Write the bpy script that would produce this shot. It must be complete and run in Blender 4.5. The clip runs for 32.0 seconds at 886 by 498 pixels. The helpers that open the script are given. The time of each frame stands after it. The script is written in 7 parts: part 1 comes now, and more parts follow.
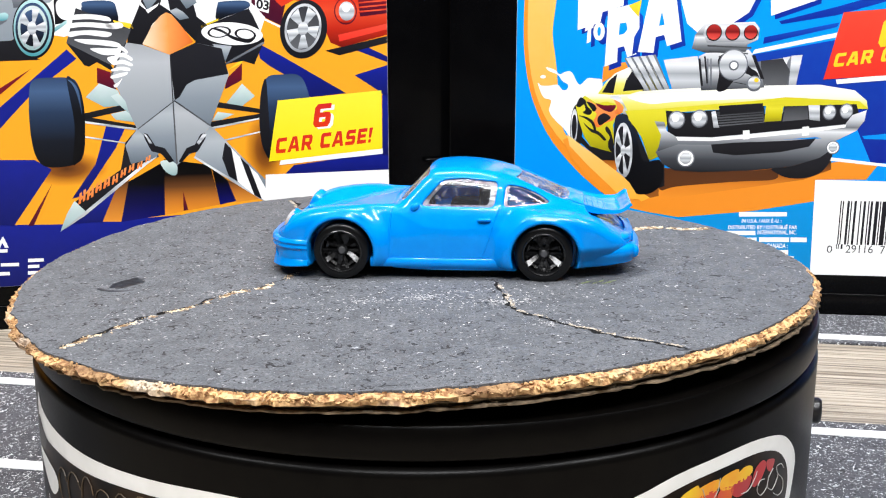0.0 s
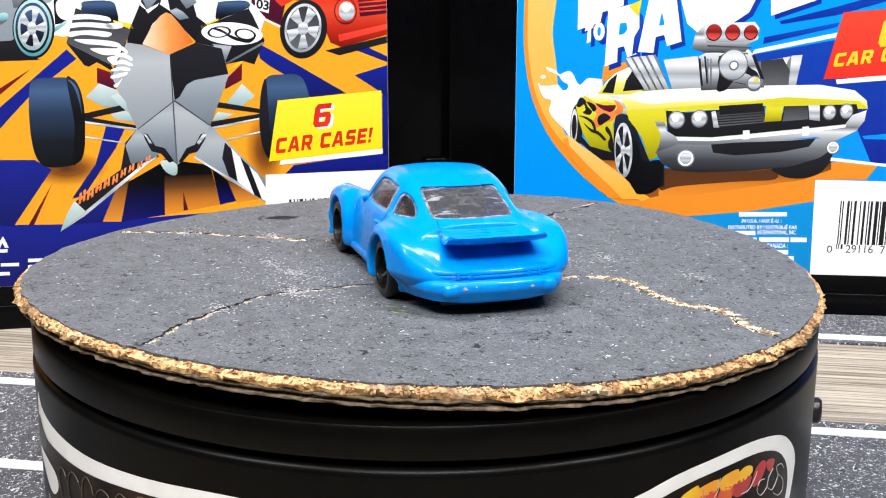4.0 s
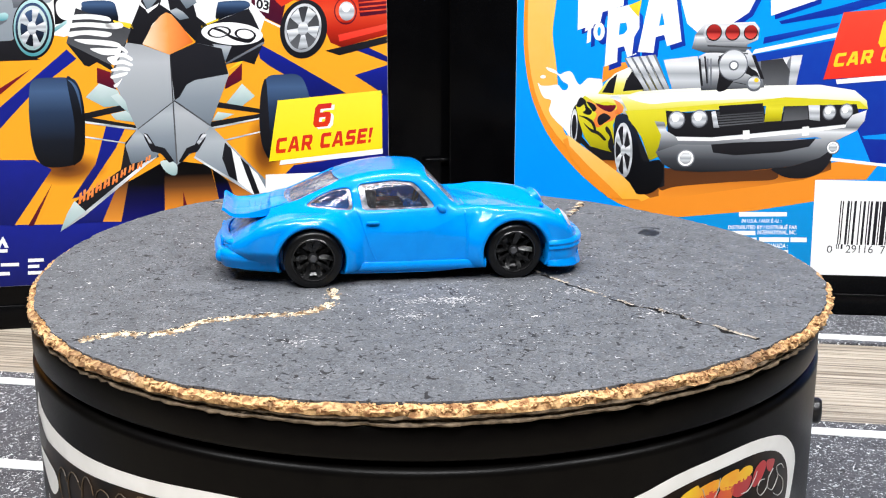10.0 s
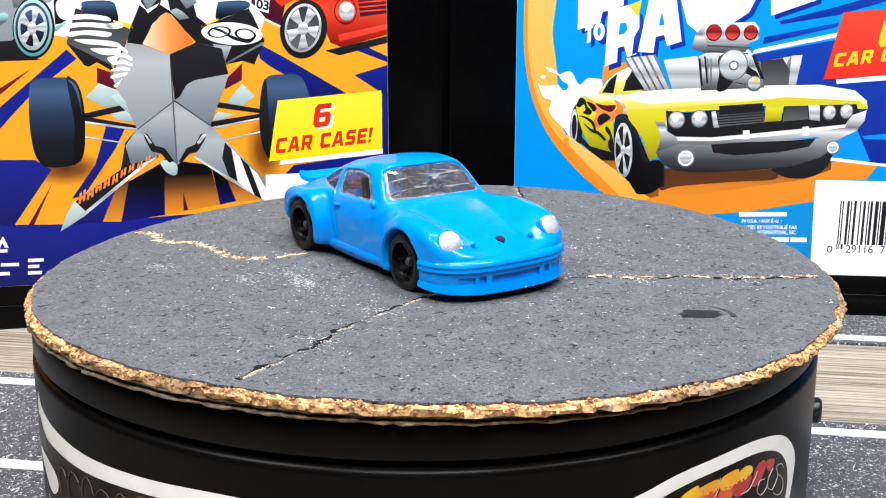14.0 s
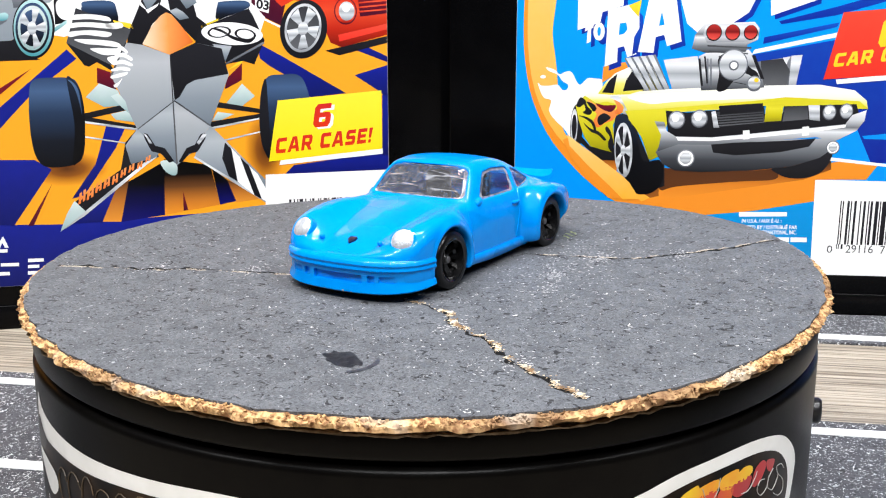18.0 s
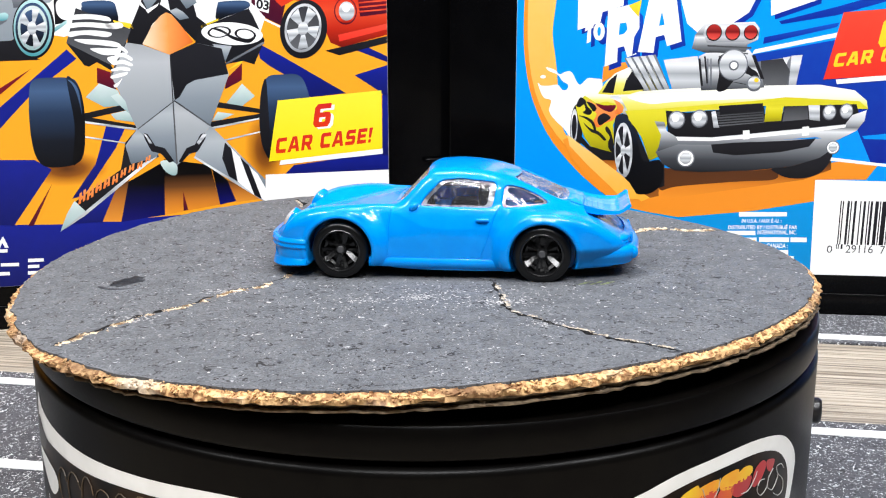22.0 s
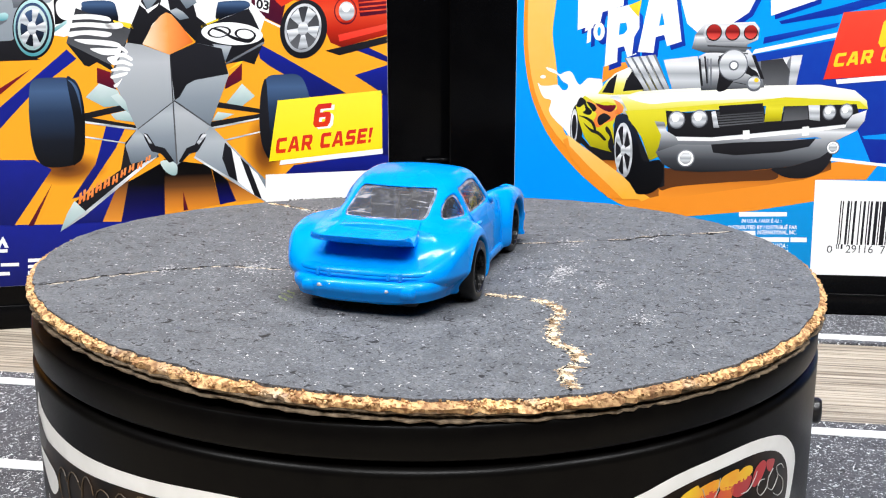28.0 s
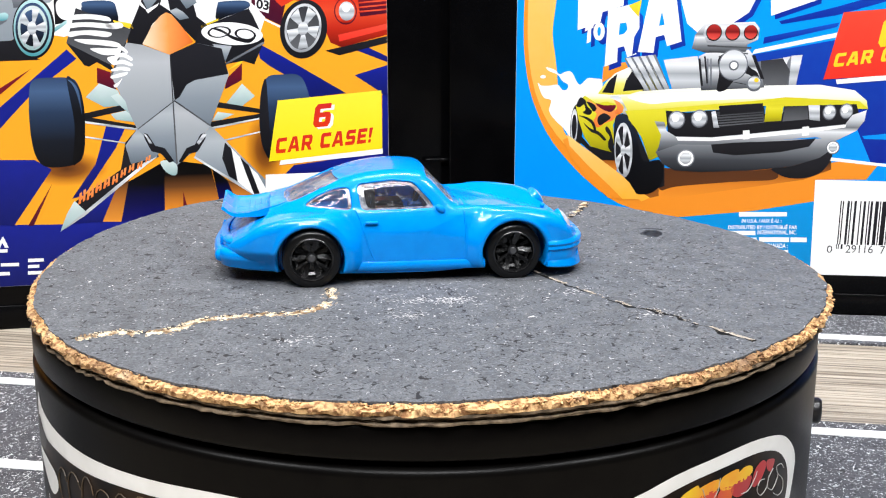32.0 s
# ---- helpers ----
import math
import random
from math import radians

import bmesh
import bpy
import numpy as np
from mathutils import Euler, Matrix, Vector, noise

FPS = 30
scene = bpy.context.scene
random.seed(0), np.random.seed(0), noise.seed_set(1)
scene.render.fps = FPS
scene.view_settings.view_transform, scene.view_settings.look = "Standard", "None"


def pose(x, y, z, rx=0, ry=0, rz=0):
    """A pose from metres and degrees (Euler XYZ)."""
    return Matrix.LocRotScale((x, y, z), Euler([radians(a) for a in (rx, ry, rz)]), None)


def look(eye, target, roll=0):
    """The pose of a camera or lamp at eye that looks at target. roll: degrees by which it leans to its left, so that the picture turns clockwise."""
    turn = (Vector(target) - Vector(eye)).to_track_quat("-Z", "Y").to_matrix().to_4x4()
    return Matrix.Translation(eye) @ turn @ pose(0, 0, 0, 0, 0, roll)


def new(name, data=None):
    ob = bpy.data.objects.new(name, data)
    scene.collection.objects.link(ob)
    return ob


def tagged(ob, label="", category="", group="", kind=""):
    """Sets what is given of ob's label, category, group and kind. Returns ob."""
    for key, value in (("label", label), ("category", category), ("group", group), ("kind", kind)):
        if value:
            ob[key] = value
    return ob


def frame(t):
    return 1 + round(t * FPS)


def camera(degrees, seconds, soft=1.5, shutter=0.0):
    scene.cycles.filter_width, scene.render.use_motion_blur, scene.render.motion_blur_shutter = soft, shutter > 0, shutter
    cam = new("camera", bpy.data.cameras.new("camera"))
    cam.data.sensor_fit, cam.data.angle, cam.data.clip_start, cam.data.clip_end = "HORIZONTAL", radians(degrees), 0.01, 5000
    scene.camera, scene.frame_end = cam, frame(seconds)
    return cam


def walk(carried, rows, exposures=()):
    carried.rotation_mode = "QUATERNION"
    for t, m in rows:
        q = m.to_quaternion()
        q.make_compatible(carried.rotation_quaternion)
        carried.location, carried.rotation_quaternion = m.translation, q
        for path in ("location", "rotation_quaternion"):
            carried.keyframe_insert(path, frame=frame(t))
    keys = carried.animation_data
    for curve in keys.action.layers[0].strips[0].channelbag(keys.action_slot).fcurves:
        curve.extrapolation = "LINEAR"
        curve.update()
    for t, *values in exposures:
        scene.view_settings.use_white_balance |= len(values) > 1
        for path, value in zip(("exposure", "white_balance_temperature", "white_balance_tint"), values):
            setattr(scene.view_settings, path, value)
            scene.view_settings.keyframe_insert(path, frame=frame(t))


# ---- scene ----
# A toy car turns on a cracked rubber-and-cork disc; two printed car cases stand behind it.
# World: floor at z = 0, turntable axis through the origin, metres.
import functools

MM = 0.001
DISC_Z = 0.050

cam = camera(45.8, 32.0, soft=1.1)
CAM_POSE = pose(0, -0.2, DISC_Z + 0.05037, 90 - 13.586, 0, -0.888)
walk(cam, [(0.0, CAM_POSE), (32.0, CAM_POSE)])

# ---- world and lights ----
world = bpy.data.worlds.new("world")
world.use_nodes = True
world.node_tree.nodes["Background"].inputs["Color"].default_value = (0.9, 0.95, 1.0, 1)
world.node_tree.nodes["Background"].inputs["Strength"].default_value = 0.05
scene.world = world
scene.view_settings.exposure = 0.0


def area_lamp(name, at, target, sx, sy, watts, colour=(1, 1, 1)):
    data = bpy.data.lights.new(name, "AREA")
    data.shape, data.size, data.size_y, data.energy, data.color = "RECTANGLE", sx, sy, watts, colour
    ob = new(name, data)
    ob.matrix_world = look(at, target)
    return ob


area_lamp("light_bar_front", (0.0, -0.42, 0.60), (0, 0.05, 0.05), 0.30, 0.16, 5.0, (0.97, 0.98, 1.0))
area_lamp("light_bar_rear", (0.0, 0.06, 0.60), (0, 0.02, 0.05), 0.34, 0.08, 2.6, (0.97, 0.98, 1.0))
area_lamp("light_bar_left", (-0.34, -0.18, 0.60), (0, 0.0, 0.05), 0.10, 0.22, 2.7, (0.97, 0.98, 1.0))
area_lamp("light_bar_right", (0.34, -0.18, 0.60), (0, 0.0, 0.05), 0.10, 0.22, 2.7, (0.97, 0.98, 1.0))


# ---- materials ----
def srgb(r, g, b):
    return tuple((c / 255 / 12.92 if c < 10.3 else ((c / 255 + 0.055) / 1.055) ** 2.4) for c in (r, g, b)) + (1.0,)


def mat(name, colour, rough=0.5, metal=0.0, second=None, scale=400.0, bump=0.0, bump_scale=1500.0, coat=0.0, detail=4.0, lo=0.35, hi=0.65, rough_var=0.08, spec=0.5):
    """A surface with a base colour, a second tone in noise, uneven gloss and fine relief."""
    m = bpy.data.materials.new(name)
    m.use_nodes = True
    nt = m.node_tree
    b = nt.nodes["Principled BSDF"]
    b.inputs["Metallic"].default_value = metal
    b.inputs["Coat Weight"].default_value = coat
    b.inputs["Coat Roughness"].default_value = 0.025
    b.inputs["Coat IOR"].default_value = 1.5
    b.inputs["Specular IOR Level"].default_value = spec
    co = nt.nodes.new("ShaderNodeTexCoord")
    n1 = nt.nodes.new("ShaderNodeTexNoise")
    n1.inputs["Scale"].default_value, n1.inputs["Detail"].default_value = scale, detail
    nt.links.new(co.outputs["Object"], n1.inputs["Vector"])
    ramp = nt.nodes.new("ShaderNodeValToRGB")
    ramp.color_ramp.elements[0].position, ramp.color_ramp.elements[1].position = lo, hi
    ramp.color_ramp.elements[0].color = colour
    ramp.color_ramp.elements[1].color = second or tuple(min(1, c * 1.08) for c in colour[:3]) + (1,)
    nt.links.new(n1.outputs["Fac"], ramp.inputs["Fac"])
    nt.links.new(ramp.outputs["Color"], b.inputs["Base Color"])
    n2 = nt.nodes.new("ShaderNodeTexNoise")
    n2.inputs["Scale"].default_value, n2.inputs["Detail"].default_value = scale * 0.23, 3.0
    nt.links.new(co.outputs["Object"], n2.inputs["Vector"])
    mr = nt.nodes.new("ShaderNodeMapRange")
    mr.inputs["To Min"].default_value, mr.inputs["To Max"].default_value = max(0.0, rough - rough_var), min(1.0, rough + rough_var)
    nt.links.new(n2.outputs["Fac"], mr.inputs["Value"])
    nt.links.new(mr.outputs["Result"], b.inputs["Roughness"])
    if bump:
        n3 = nt.nodes.new("ShaderNodeTexNoise")
        n3.inputs["Scale"].default_value, n3.inputs["Detail"].default_value = bump_scale, 5.0
        nt.links.new(co.outputs["Object"], n3.inputs["Vector"])
        bp = nt.nodes.new("ShaderNodeBump")
        bp.inputs["Strength"].default_value, bp.inputs["Distance"].default_value = bump, 0.0005
        nt.links.new(n3.outputs["Fac"], bp.inputs["Height"])
        nt.links.new(bp.outputs["Normal"], b.inputs["Normal"])
        nt.links.new(bp.outputs["Normal"], b.inputs["Coat Normal"])
    return m


BLUE = mat("blue_enamel", srgb(0, 134, 224), 0.27, 0.0, srgb(0, 140, 228), 300, 0.12, 420, coat=0.5, rough_var=0.04, spec=0.05)
BLACK = mat("black_plastic", srgb(26, 25, 27), 0.34, 0.0, srgb(33, 32, 33), 500, 0.06, 3000)
DRUM = mat("drum_plastic", srgb(6, 5, 5), 0.34, 0.0, srgb(9, 8, 7), 250, 0.05, 3500, spec=0.1)
TYRE = mat("tyre_plastic", srgb(7, 7, 8), 0.3, 0.0, srgb(10, 10, 11), 600, 0.05, 2500, spec=0.35)
RIM = mat("rim_plastic", srgb(14, 14, 15), 0.24, 0.0, srgb(19, 19, 20), 600, 0.1, 1800, spec=0.6)
AXLE = mat("axle_metal", srgb(110, 110, 112), 0.4, 0.8)
CHASSIS = mat("chassis_plastic", srgb(20, 20, 22), 0.5)
INTERIOR = mat("interior_plastic", srgb(17, 17, 19), 0.3, 0.0, srgb(30, 30, 33), 300)
CASE = mat("case_plastic", srgb(4, 4, 5), 0.2, 0.0, srgb(6, 6, 7), 120, 0.03, 900, spec=0.1)
CARDBOARD = mat("cardboard", srgb(132, 114, 92), 0.9, 0.0, srgb(78, 66, 52), 900, 0.3, 2500)
CARD_DARK = mat("cardboard_dark", srgb(52, 44, 36), 0.95, 0.0, srgb(92, 78, 60), 1400, 0.4, 2500)
LENS = mat("lens_silver", srgb(225, 228, 232), 0.25, 0.35, srgb(190, 194, 200), 900, 0.2, 2500)
WALL = mat("wall_paint", srgb(62, 61, 60), 0.85, 0.0, srgb(56, 55, 54), 3, 0.05, 60)


def asphalt_material(name, base, dark, flecks, scale, amount):
    """Grey surface with white and dark flecks."""
    m = bpy.data.materials.new(name)
    m.use_nodes = True
    nt = m.node_tree
    b = nt.nodes["Principled BSDF"]
    b.inputs["Roughness"].default_value = 0.75
    co = nt.nodes.new("ShaderNodeTexCoord")
    n0 = nt.nodes.new("ShaderNodeTexNoise")
    n0.inputs["Scale"].default_value, n0.inputs["Detail"].default_value = 220, 6
    nt.links.new(co.outputs["Object"], n0.inputs["Vector"])
    r0 = nt.nodes.new("ShaderNodeValToRGB")
    r0.color_ramp.elements[0].position, r0.color_ramp.elements[1].position = 0.3, 0.7
    r0.color_ramp.elements[0].color, r0.color_ramp.elements[1].color = dark, base
    nt.links.new(n0.outputs["Fac"], r0.inputs["Fac"])
    last = r0.outputs["Color"]
    for k, (colour, sc, lo, hi, off) in enumerate(flecks):
        mp = nt.nodes.new("ShaderNodeMapping")
        mp.inputs["Location"].default_value = (off, off * 0.7, 0.1 * k)
        mp.inputs["Rotation"].default_value = (0, 0, 0.6 * k)
        nt.links.new(co.outputs["Object"], mp.inputs["Vector"])
        nn = nt.nodes.new("ShaderNodeTexNoise")
        nn.inputs["Scale"].default_value, nn.inputs["Detail"].default_value, nn.inputs["Distortion"].default_value = sc, 1.5, 1.2
        nt.links.new(mp.outputs["Vector"], nn.inputs["Vector"])
        rr = nt.nodes.new("ShaderNodeMapRange")
        rr.inputs["From Min"].default_value, rr.inputs["From Max"].default_value = lo, hi
        nt.links.new(nn.outputs["Fac"], rr.inputs["Value"])
        mx = nt.nodes.new("ShaderNodeMix")
        mx.data_type = "RGBA"
        mx.inputs["B"].default_value = colour
        nt.links.new(rr.outputs["Result"], mx.inputs["Factor"])
        nt.links.new(last, mx.inputs["A"])
        last = mx.outputs["Result"]
    nt.links.new(last, b.inputs["Base Color"])
    bp = nt.nodes.new("ShaderNodeBump")
    bp.inputs["Strength"].default_value, bp.inputs["Distance"].default_value = 0.5, 0.0003
    nb = nt.nodes.new("ShaderNodeTexNoise")
    nb.inputs["Scale"].default_value, nb.inputs["Detail"].default_value = scale, 6
    nt.links.new(co.outputs["Object"], nb.inputs["Vector"])
    nt.links.new(nb.outputs["Fac"], bp.inputs["Height"])
    nt.links.new(bp.outputs["Normal"], b.inputs["Normal"])
    return m


# the darkest flecks put the shade of small dents into the colour
RUBBER = asphalt_material("crumb_rubber", srgb(104, 106, 110), srgb(80, 82, 86), (
    (srgb(70, 72, 77), 2300, 0.47, 0.62, 4.1), (srgb(116, 118, 123), 1900, 0.58, 0.70, 5.3), (srgb(32, 32, 35), 1000, 0.645, 0.68, 0.0), (srgb(30, 30, 33), 560, 0.667, 0.69, 0.37),
    (srgb(168, 169, 172), 1300, 0.705, 0.735, 0.71), (srgb(215, 213, 210), 900, 0.745, 0.765, 1.3)), 1400, 1)
ROAD = asphalt_material("printed_asphalt", srgb(82, 83, 88), srgb(62, 63, 68), (
    (srgb(36, 37, 41), 1000, 0.60, 0.66, 0.2), (srgb(205, 208, 210), 1050, 0.64, 0.665, 0.9), (srgb(225, 226, 228), 1500, 0.655, 0.68, 1.7), (srgb(222, 223, 225), 640, 0.70, 0.715, 2.9)), 900, 1)
ROADLINE = mat("road_paint", srgb(238, 238, 238), 0.6, 0.0, srgb(228, 228, 228), 300, 0.1, 900)


def wood_material():
    m = bpy.data.materials.new("weathered_wood")
    m.use_nodes = True
    nt = m.node_tree
    b = nt.nodes["Principled BSDF"]
    b.inputs["Roughness"].default_value = 0.55
    co = nt.nodes.new("ShaderNodeTexCoord")
    last = None
    for k, (sx, sy, c0, c1, lo, hi) in enumerate(((16, 900, srgb(100, 88, 74), srgb(186, 175, 158), 0.33, 0.62), (30, 1500, srgb(96, 84, 72), srgb(255, 255, 255), 0.3, 0.45))):
        mp = nt.nodes.new("ShaderNodeMapping")
        mp.inputs["Scale"].default_value = (sx, sy, 1)
        mp.inputs["Location"].default_value = (3.1 * k, 7.7 * k, 0)
        nt.links.new(co.outputs["Object"], mp.inputs["Vector"])
        nn = nt.nodes.new("ShaderNodeTexNoise")
        nn.inputs["Scale"].default_value, nn.inputs["Detail"].default_value = 1.0, 5
        nt.links.new(mp.outputs["Vector"], nn.inputs["Vector"])
        rr = nt.nodes.new("ShaderNodeValToRGB")
        rr.color_ramp.elements[0].position, rr.color_ramp.elements[1].position = lo, hi
        rr.color_ramp.elements[0].color, rr.color_ramp.elements[1].color = c0, c1
        nt.links.new(nn.outputs["Fac"], rr.inputs["Fac"])
        if last is None:
            last = rr.outputs["Color"]
        else:
            mx = nt.nodes.new("ShaderNodeMix")
            mx.data_type, mx.blend_type = "RGBA", "MULTIPLY"
            mx.inputs["Factor"].default_value = 1.0
            nt.links.new(last, mx.inputs["A"])
            nt.links.new(rr.outputs["Color"], mx.inputs["B"])
            last = mx.outputs["Result"]
    nt.links.new(last, b.inputs["Base Color"])
    return m


WOOD = wood_material()
def cork_material():
    """Tan cork: pale and brown granules, with darker and greyer stretches along the rim."""
    m = mat("cork", srgb(222, 181, 128), 0.9, 0.0, srgb(146, 103, 66), 1100, 0.7, 1300, lo=0.42, hi=0.62)
    nt = m.node_tree
    b = nt.nodes["Principled BSDF"]
    last = b.inputs["Base Color"].links[0].from_socket
    co = nt.nodes.new("ShaderNodeTexCoord")
    for scale, lo, hi, colour, amount in ((55, 0.50, 0.66, srgb(112, 82, 58), 0.75), (85, 0.56, 0.7, srgb(206, 196, 180), 0.7), (420, 0.64, 0.70, srgb(70, 50, 32), 0.6)):
        n = nt.nodes.new("ShaderNodeTexNoise")
        n.inputs["Scale"].default_value, n.inputs["Detail"].default_value = scale, 4
        nt.links.new(co.outputs["Object"], n.inputs["Vector"])
        r = nt.nodes.new("ShaderNodeMapRange")
        r.inputs["From Min"].default_value, r.inputs["From Max"].default_value, r.inputs["To Max"].default_value = lo, hi, amount
        nt.links.new(n.outputs["Fac"], r.inputs["Value"])
        x = nt.nodes.new("ShaderNodeMix")
        x.data_type = "RGBA"
        x.inputs["B"].default_value = colour
        nt.links.new(r.outputs["Result"], x.inputs["Factor"])
        nt.links.new(last, x.inputs["A"])
        last = x.outputs["Result"]
    nt.links.new(last, b.inputs["Base Color"])
    return m


CORK = cork_material()
CORK_LIGHT = mat("cork_crumbs", srgb(226, 208, 178), 0.9, 0.0, srgb(128, 100, 70), 700, 0.5, 2000, lo=0.42, hi=0.6)
CRACK_DARK = mat("crack_shadow", srgb(24, 23, 23), 0.95)
STAIN = mat("oil_stain", srgb(44, 46, 54), 0.6, 0.0, srgb(66, 68, 75), 700, 0.2, 1800, lo=0.45, hi=0.66)
CHALK = mat("chalky_chip", srgb(190, 188, 188), 0.9, 0.0, srgb(140, 140, 142), 1500, 0.3, 2500)
GREEN = mat("green_scuff", srgb(150, 162, 112), 0.85, 0.0, srgb(112, 118, 96), 1400, 0.2, 2500, lo=0.42, hi=0.62)


def glass_material(name, haze):
    """Clear moulded plastic; haze says how scuffed it is."""
    m = bpy.data.materials.new(name)
    m.use_nodes = True
    nt = m.node_tree
    nt.nodes.remove(nt.nodes["Principled BSDF"])
    out = nt.nodes["Material Output"]
    tr = nt.nodes.new("ShaderNodeBsdfTransparent")
    tr.inputs["Color"].default_value = (0.80, 0.82, 0.85, 1)
    gl = nt.nodes.new("ShaderNodeBsdfGlossy")
    gl.inputs["Roughness"].default_value = 0.10
    gl.inputs["Color"].default_value = (0.95, 0.95, 0.97, 1)
    fr = nt.nodes.new("ShaderNodeFresnel")
    fr.inputs["IOR"].default_value = 1.5
    co = nt.nodes.new("ShaderNodeTexCoord")
    nn = nt.nodes.new("ShaderNodeTexNoise")
    nn.inputs["Scale"].default_value, nn.inputs["Detail"].default_value = 420, 4
    nt.links.new(co.outputs["Object"], nn.inputs["Vector"])
    bp = nt.nodes.new("ShaderNodeBump")
    bp.inputs["Strength"].default_value, bp.inputs["Distance"].default_value = 0.12, 0.0004
    nt.links.new(nn.outputs["Fac"], bp.inputs["Height"])
    nt.links.new(bp.outputs["Normal"], gl.inputs["Normal"])
    mx = nt.nodes.new("ShaderNodeMixShader")
    nt.links.new(fr.outputs["Fac"], mx.inputs["Fac"])
    nt.links.new(tr.outputs["BSDF"], mx.inputs[1])
    nt.links.new(gl.outputs["BSDF"], mx.inputs[2])
    # fine scratches scatter light in the plastic
    df = nt.nodes.new("ShaderNodeBsdfDiffuse")
    df.inputs["Color"].default_value = (0.62, 0.61, 0.63, 1)
    sc = nt.nodes.new("ShaderNodeTexNoise")
    sc.inputs["Scale"].default_value, sc.inputs["Detail"].default_value, sc.inputs["Distortion"].default_value = 620, 9, 1.2
    nt.links.new(co.outputs["Object"], sc.inputs["Vector"])
    mr = nt.nodes.new("ShaderNodeMapRange")
    mr.inputs["From Min"].default_value, mr.inputs["From Max"].default_value = 0.5, 0.8
    mr.inputs["To Min"].default_value, mr.inputs["To Max"].default_value = 0.10 * haze, 0.30 * haze
    nt.links.new(sc.outputs["Fac"], mr.inputs["Value"])
    # long scuffs that run aslant
    mp = nt.nodes.new("ShaderNodeMapping")
    mp.inputs["Rotation"].default_value, mp.inputs["Scale"].default_value = (0.5, 0.35, 0.6), (1.0, 0.12, 1.0)
    nt.links.new(co.outputs["Object"], mp.inputs["Vector"])
    st = nt.nodes.new("ShaderNodeTexNoise")
    st.inputs["Scale"].default_value, st.inputs["Detail"].default_value, st.inputs["Distortion"].default_value = 900, 3, 0.8
    nt.links.new(mp.outputs["Vector"], st.inputs["Vector"])
    ms = nt.nodes.new("ShaderNodeMapRange")
    ms.inputs["From Min"].default_value, ms.inputs["From Max"].default_value = 0.57, 0.68
    ms.inputs["To Min"].default_value, ms.inputs["To Max"].default_value = 0.0, 0.75 * haze
    nt.links.new(st.outputs["Fac"], ms.inputs["Value"])
    ad = nt.nodes.new("ShaderNodeMath")
    ad.operation = "MAXIMUM"
    nt.links.new(mr.outputs["Result"], ad.inputs[0])
    nt.links.new(ms.outputs["Result"], ad.inputs[1])
    my = nt.nodes.new("ShaderNodeMixShader")
    nt.links.new(ad.outputs["Value"], my.inputs["Fac"])
    nt.links.new(mx.outputs["Shader"], my.inputs[1])
    nt.links.new(df.outputs["BSDF"], my.inputs[2])
    nt.links.new(my.outputs["Shader"], out.inputs["Surface"])
    return m


GLASS = glass_material("scuffed_plastic", 0.85)
GLASS_CLEAR = glass_material("clear_plastic", 0.3)

STICKER_WHITE = mat("sticker_white", srgb(246, 245, 242), 0.35, 0.0, srgb(238, 237, 233), 200)
STICKER_DARK = mat("sticker_dark", srgb(13, 11, 9), 0.35, 0.0, srgb(46, 33, 22), 160, spec=0.12)
FLAME_YELLOW = mat("ink_yellow", srgb(240, 200, 40), 0.35, 0.0, srgb(236, 150, 40), 150)
FLAME_ORANGE = mat("ink_orange", srgb(226, 110, 44), 0.35, 0.0, srgb(206, 70, 50), 150)
FLAME_RED = mat("ink_red", srgb(190, 42, 46), 0.35, 0.0, srgb(170, 60, 60), 150)
WINDOW_EDGE = mat("window_edge", srgb(226, 227, 232), 0.12, 0.3, srgb(150, 152, 158), 700, 0.25, 900, lo=0.42, hi=0.6)
SILVER_INK = mat("ink_silver", srgb(170, 168, 164), 0.4)
BRONZE_INK = mat("ink_bronze", srgb(104, 86, 62), 0.5, 0.0, srgb(60, 48, 34), 500)
BADGE = mat("badge_ink", srgb(26, 24, 44), 0.35, 0.0, srgb(92, 50, 60), 2200, lo=0.5, hi=0.7)
CARD_EDGE = mat("card_stock", srgb(200, 196, 188), 0.6, 0.0, srgb(190, 186, 178), 300)
CRUMB_PALE = mat("crumb_pale", srgb(196, 186, 172), 0.9, 0.0, srgb(128, 116, 100), 1500, 0.3, 2500)


# ---- mesh helpers ----
def part(name, bm, material, parent=None, label="", smooth=40.0, size=MM):
    """Links a bmesh, drawn in millimetres, as one mesh object under a thing or a part."""
    bmesh.ops.scale(bm, vec=(size,) * 3, verts=bm.verts)
    bmesh.ops.recalc_face_normals(bm, faces=bm.faces)
    me = bpy.data.meshes.new(name)
    bm.to_mesh(me)
    bm.free()
    me.materials.append(material)
    if smooth:
        me.shade_smooth()
        me.set_sharp_from_angle(angle=radians(smooth))
    ob = new(name, me)
    if parent is not None:
        ob.parent = parent
    if label:
        ob["label"] = label
    return ob


def box(bm, x0, x1, y0, y1, z0, z1, bevel=0.0):
    r = bmesh.ops.create_cube(bm, size=1.0)
    vs = r["verts"]
    for v in vs:
        v.co = Vector(((x0 + x1) / 2 + v.co.x * (x1 - x0), (y0 + y1) / 2 + v.co.y * (y1 - y0), (z0 + z1) / 2 + v.co.z * (z1 - z0)))
    if bevel:
        es = list({e for v in vs for e in v.link_edges})
        bmesh.ops.bevel(bm, geom=es, offset=bevel, segments=3, affect="EDGES", profile=0.5)


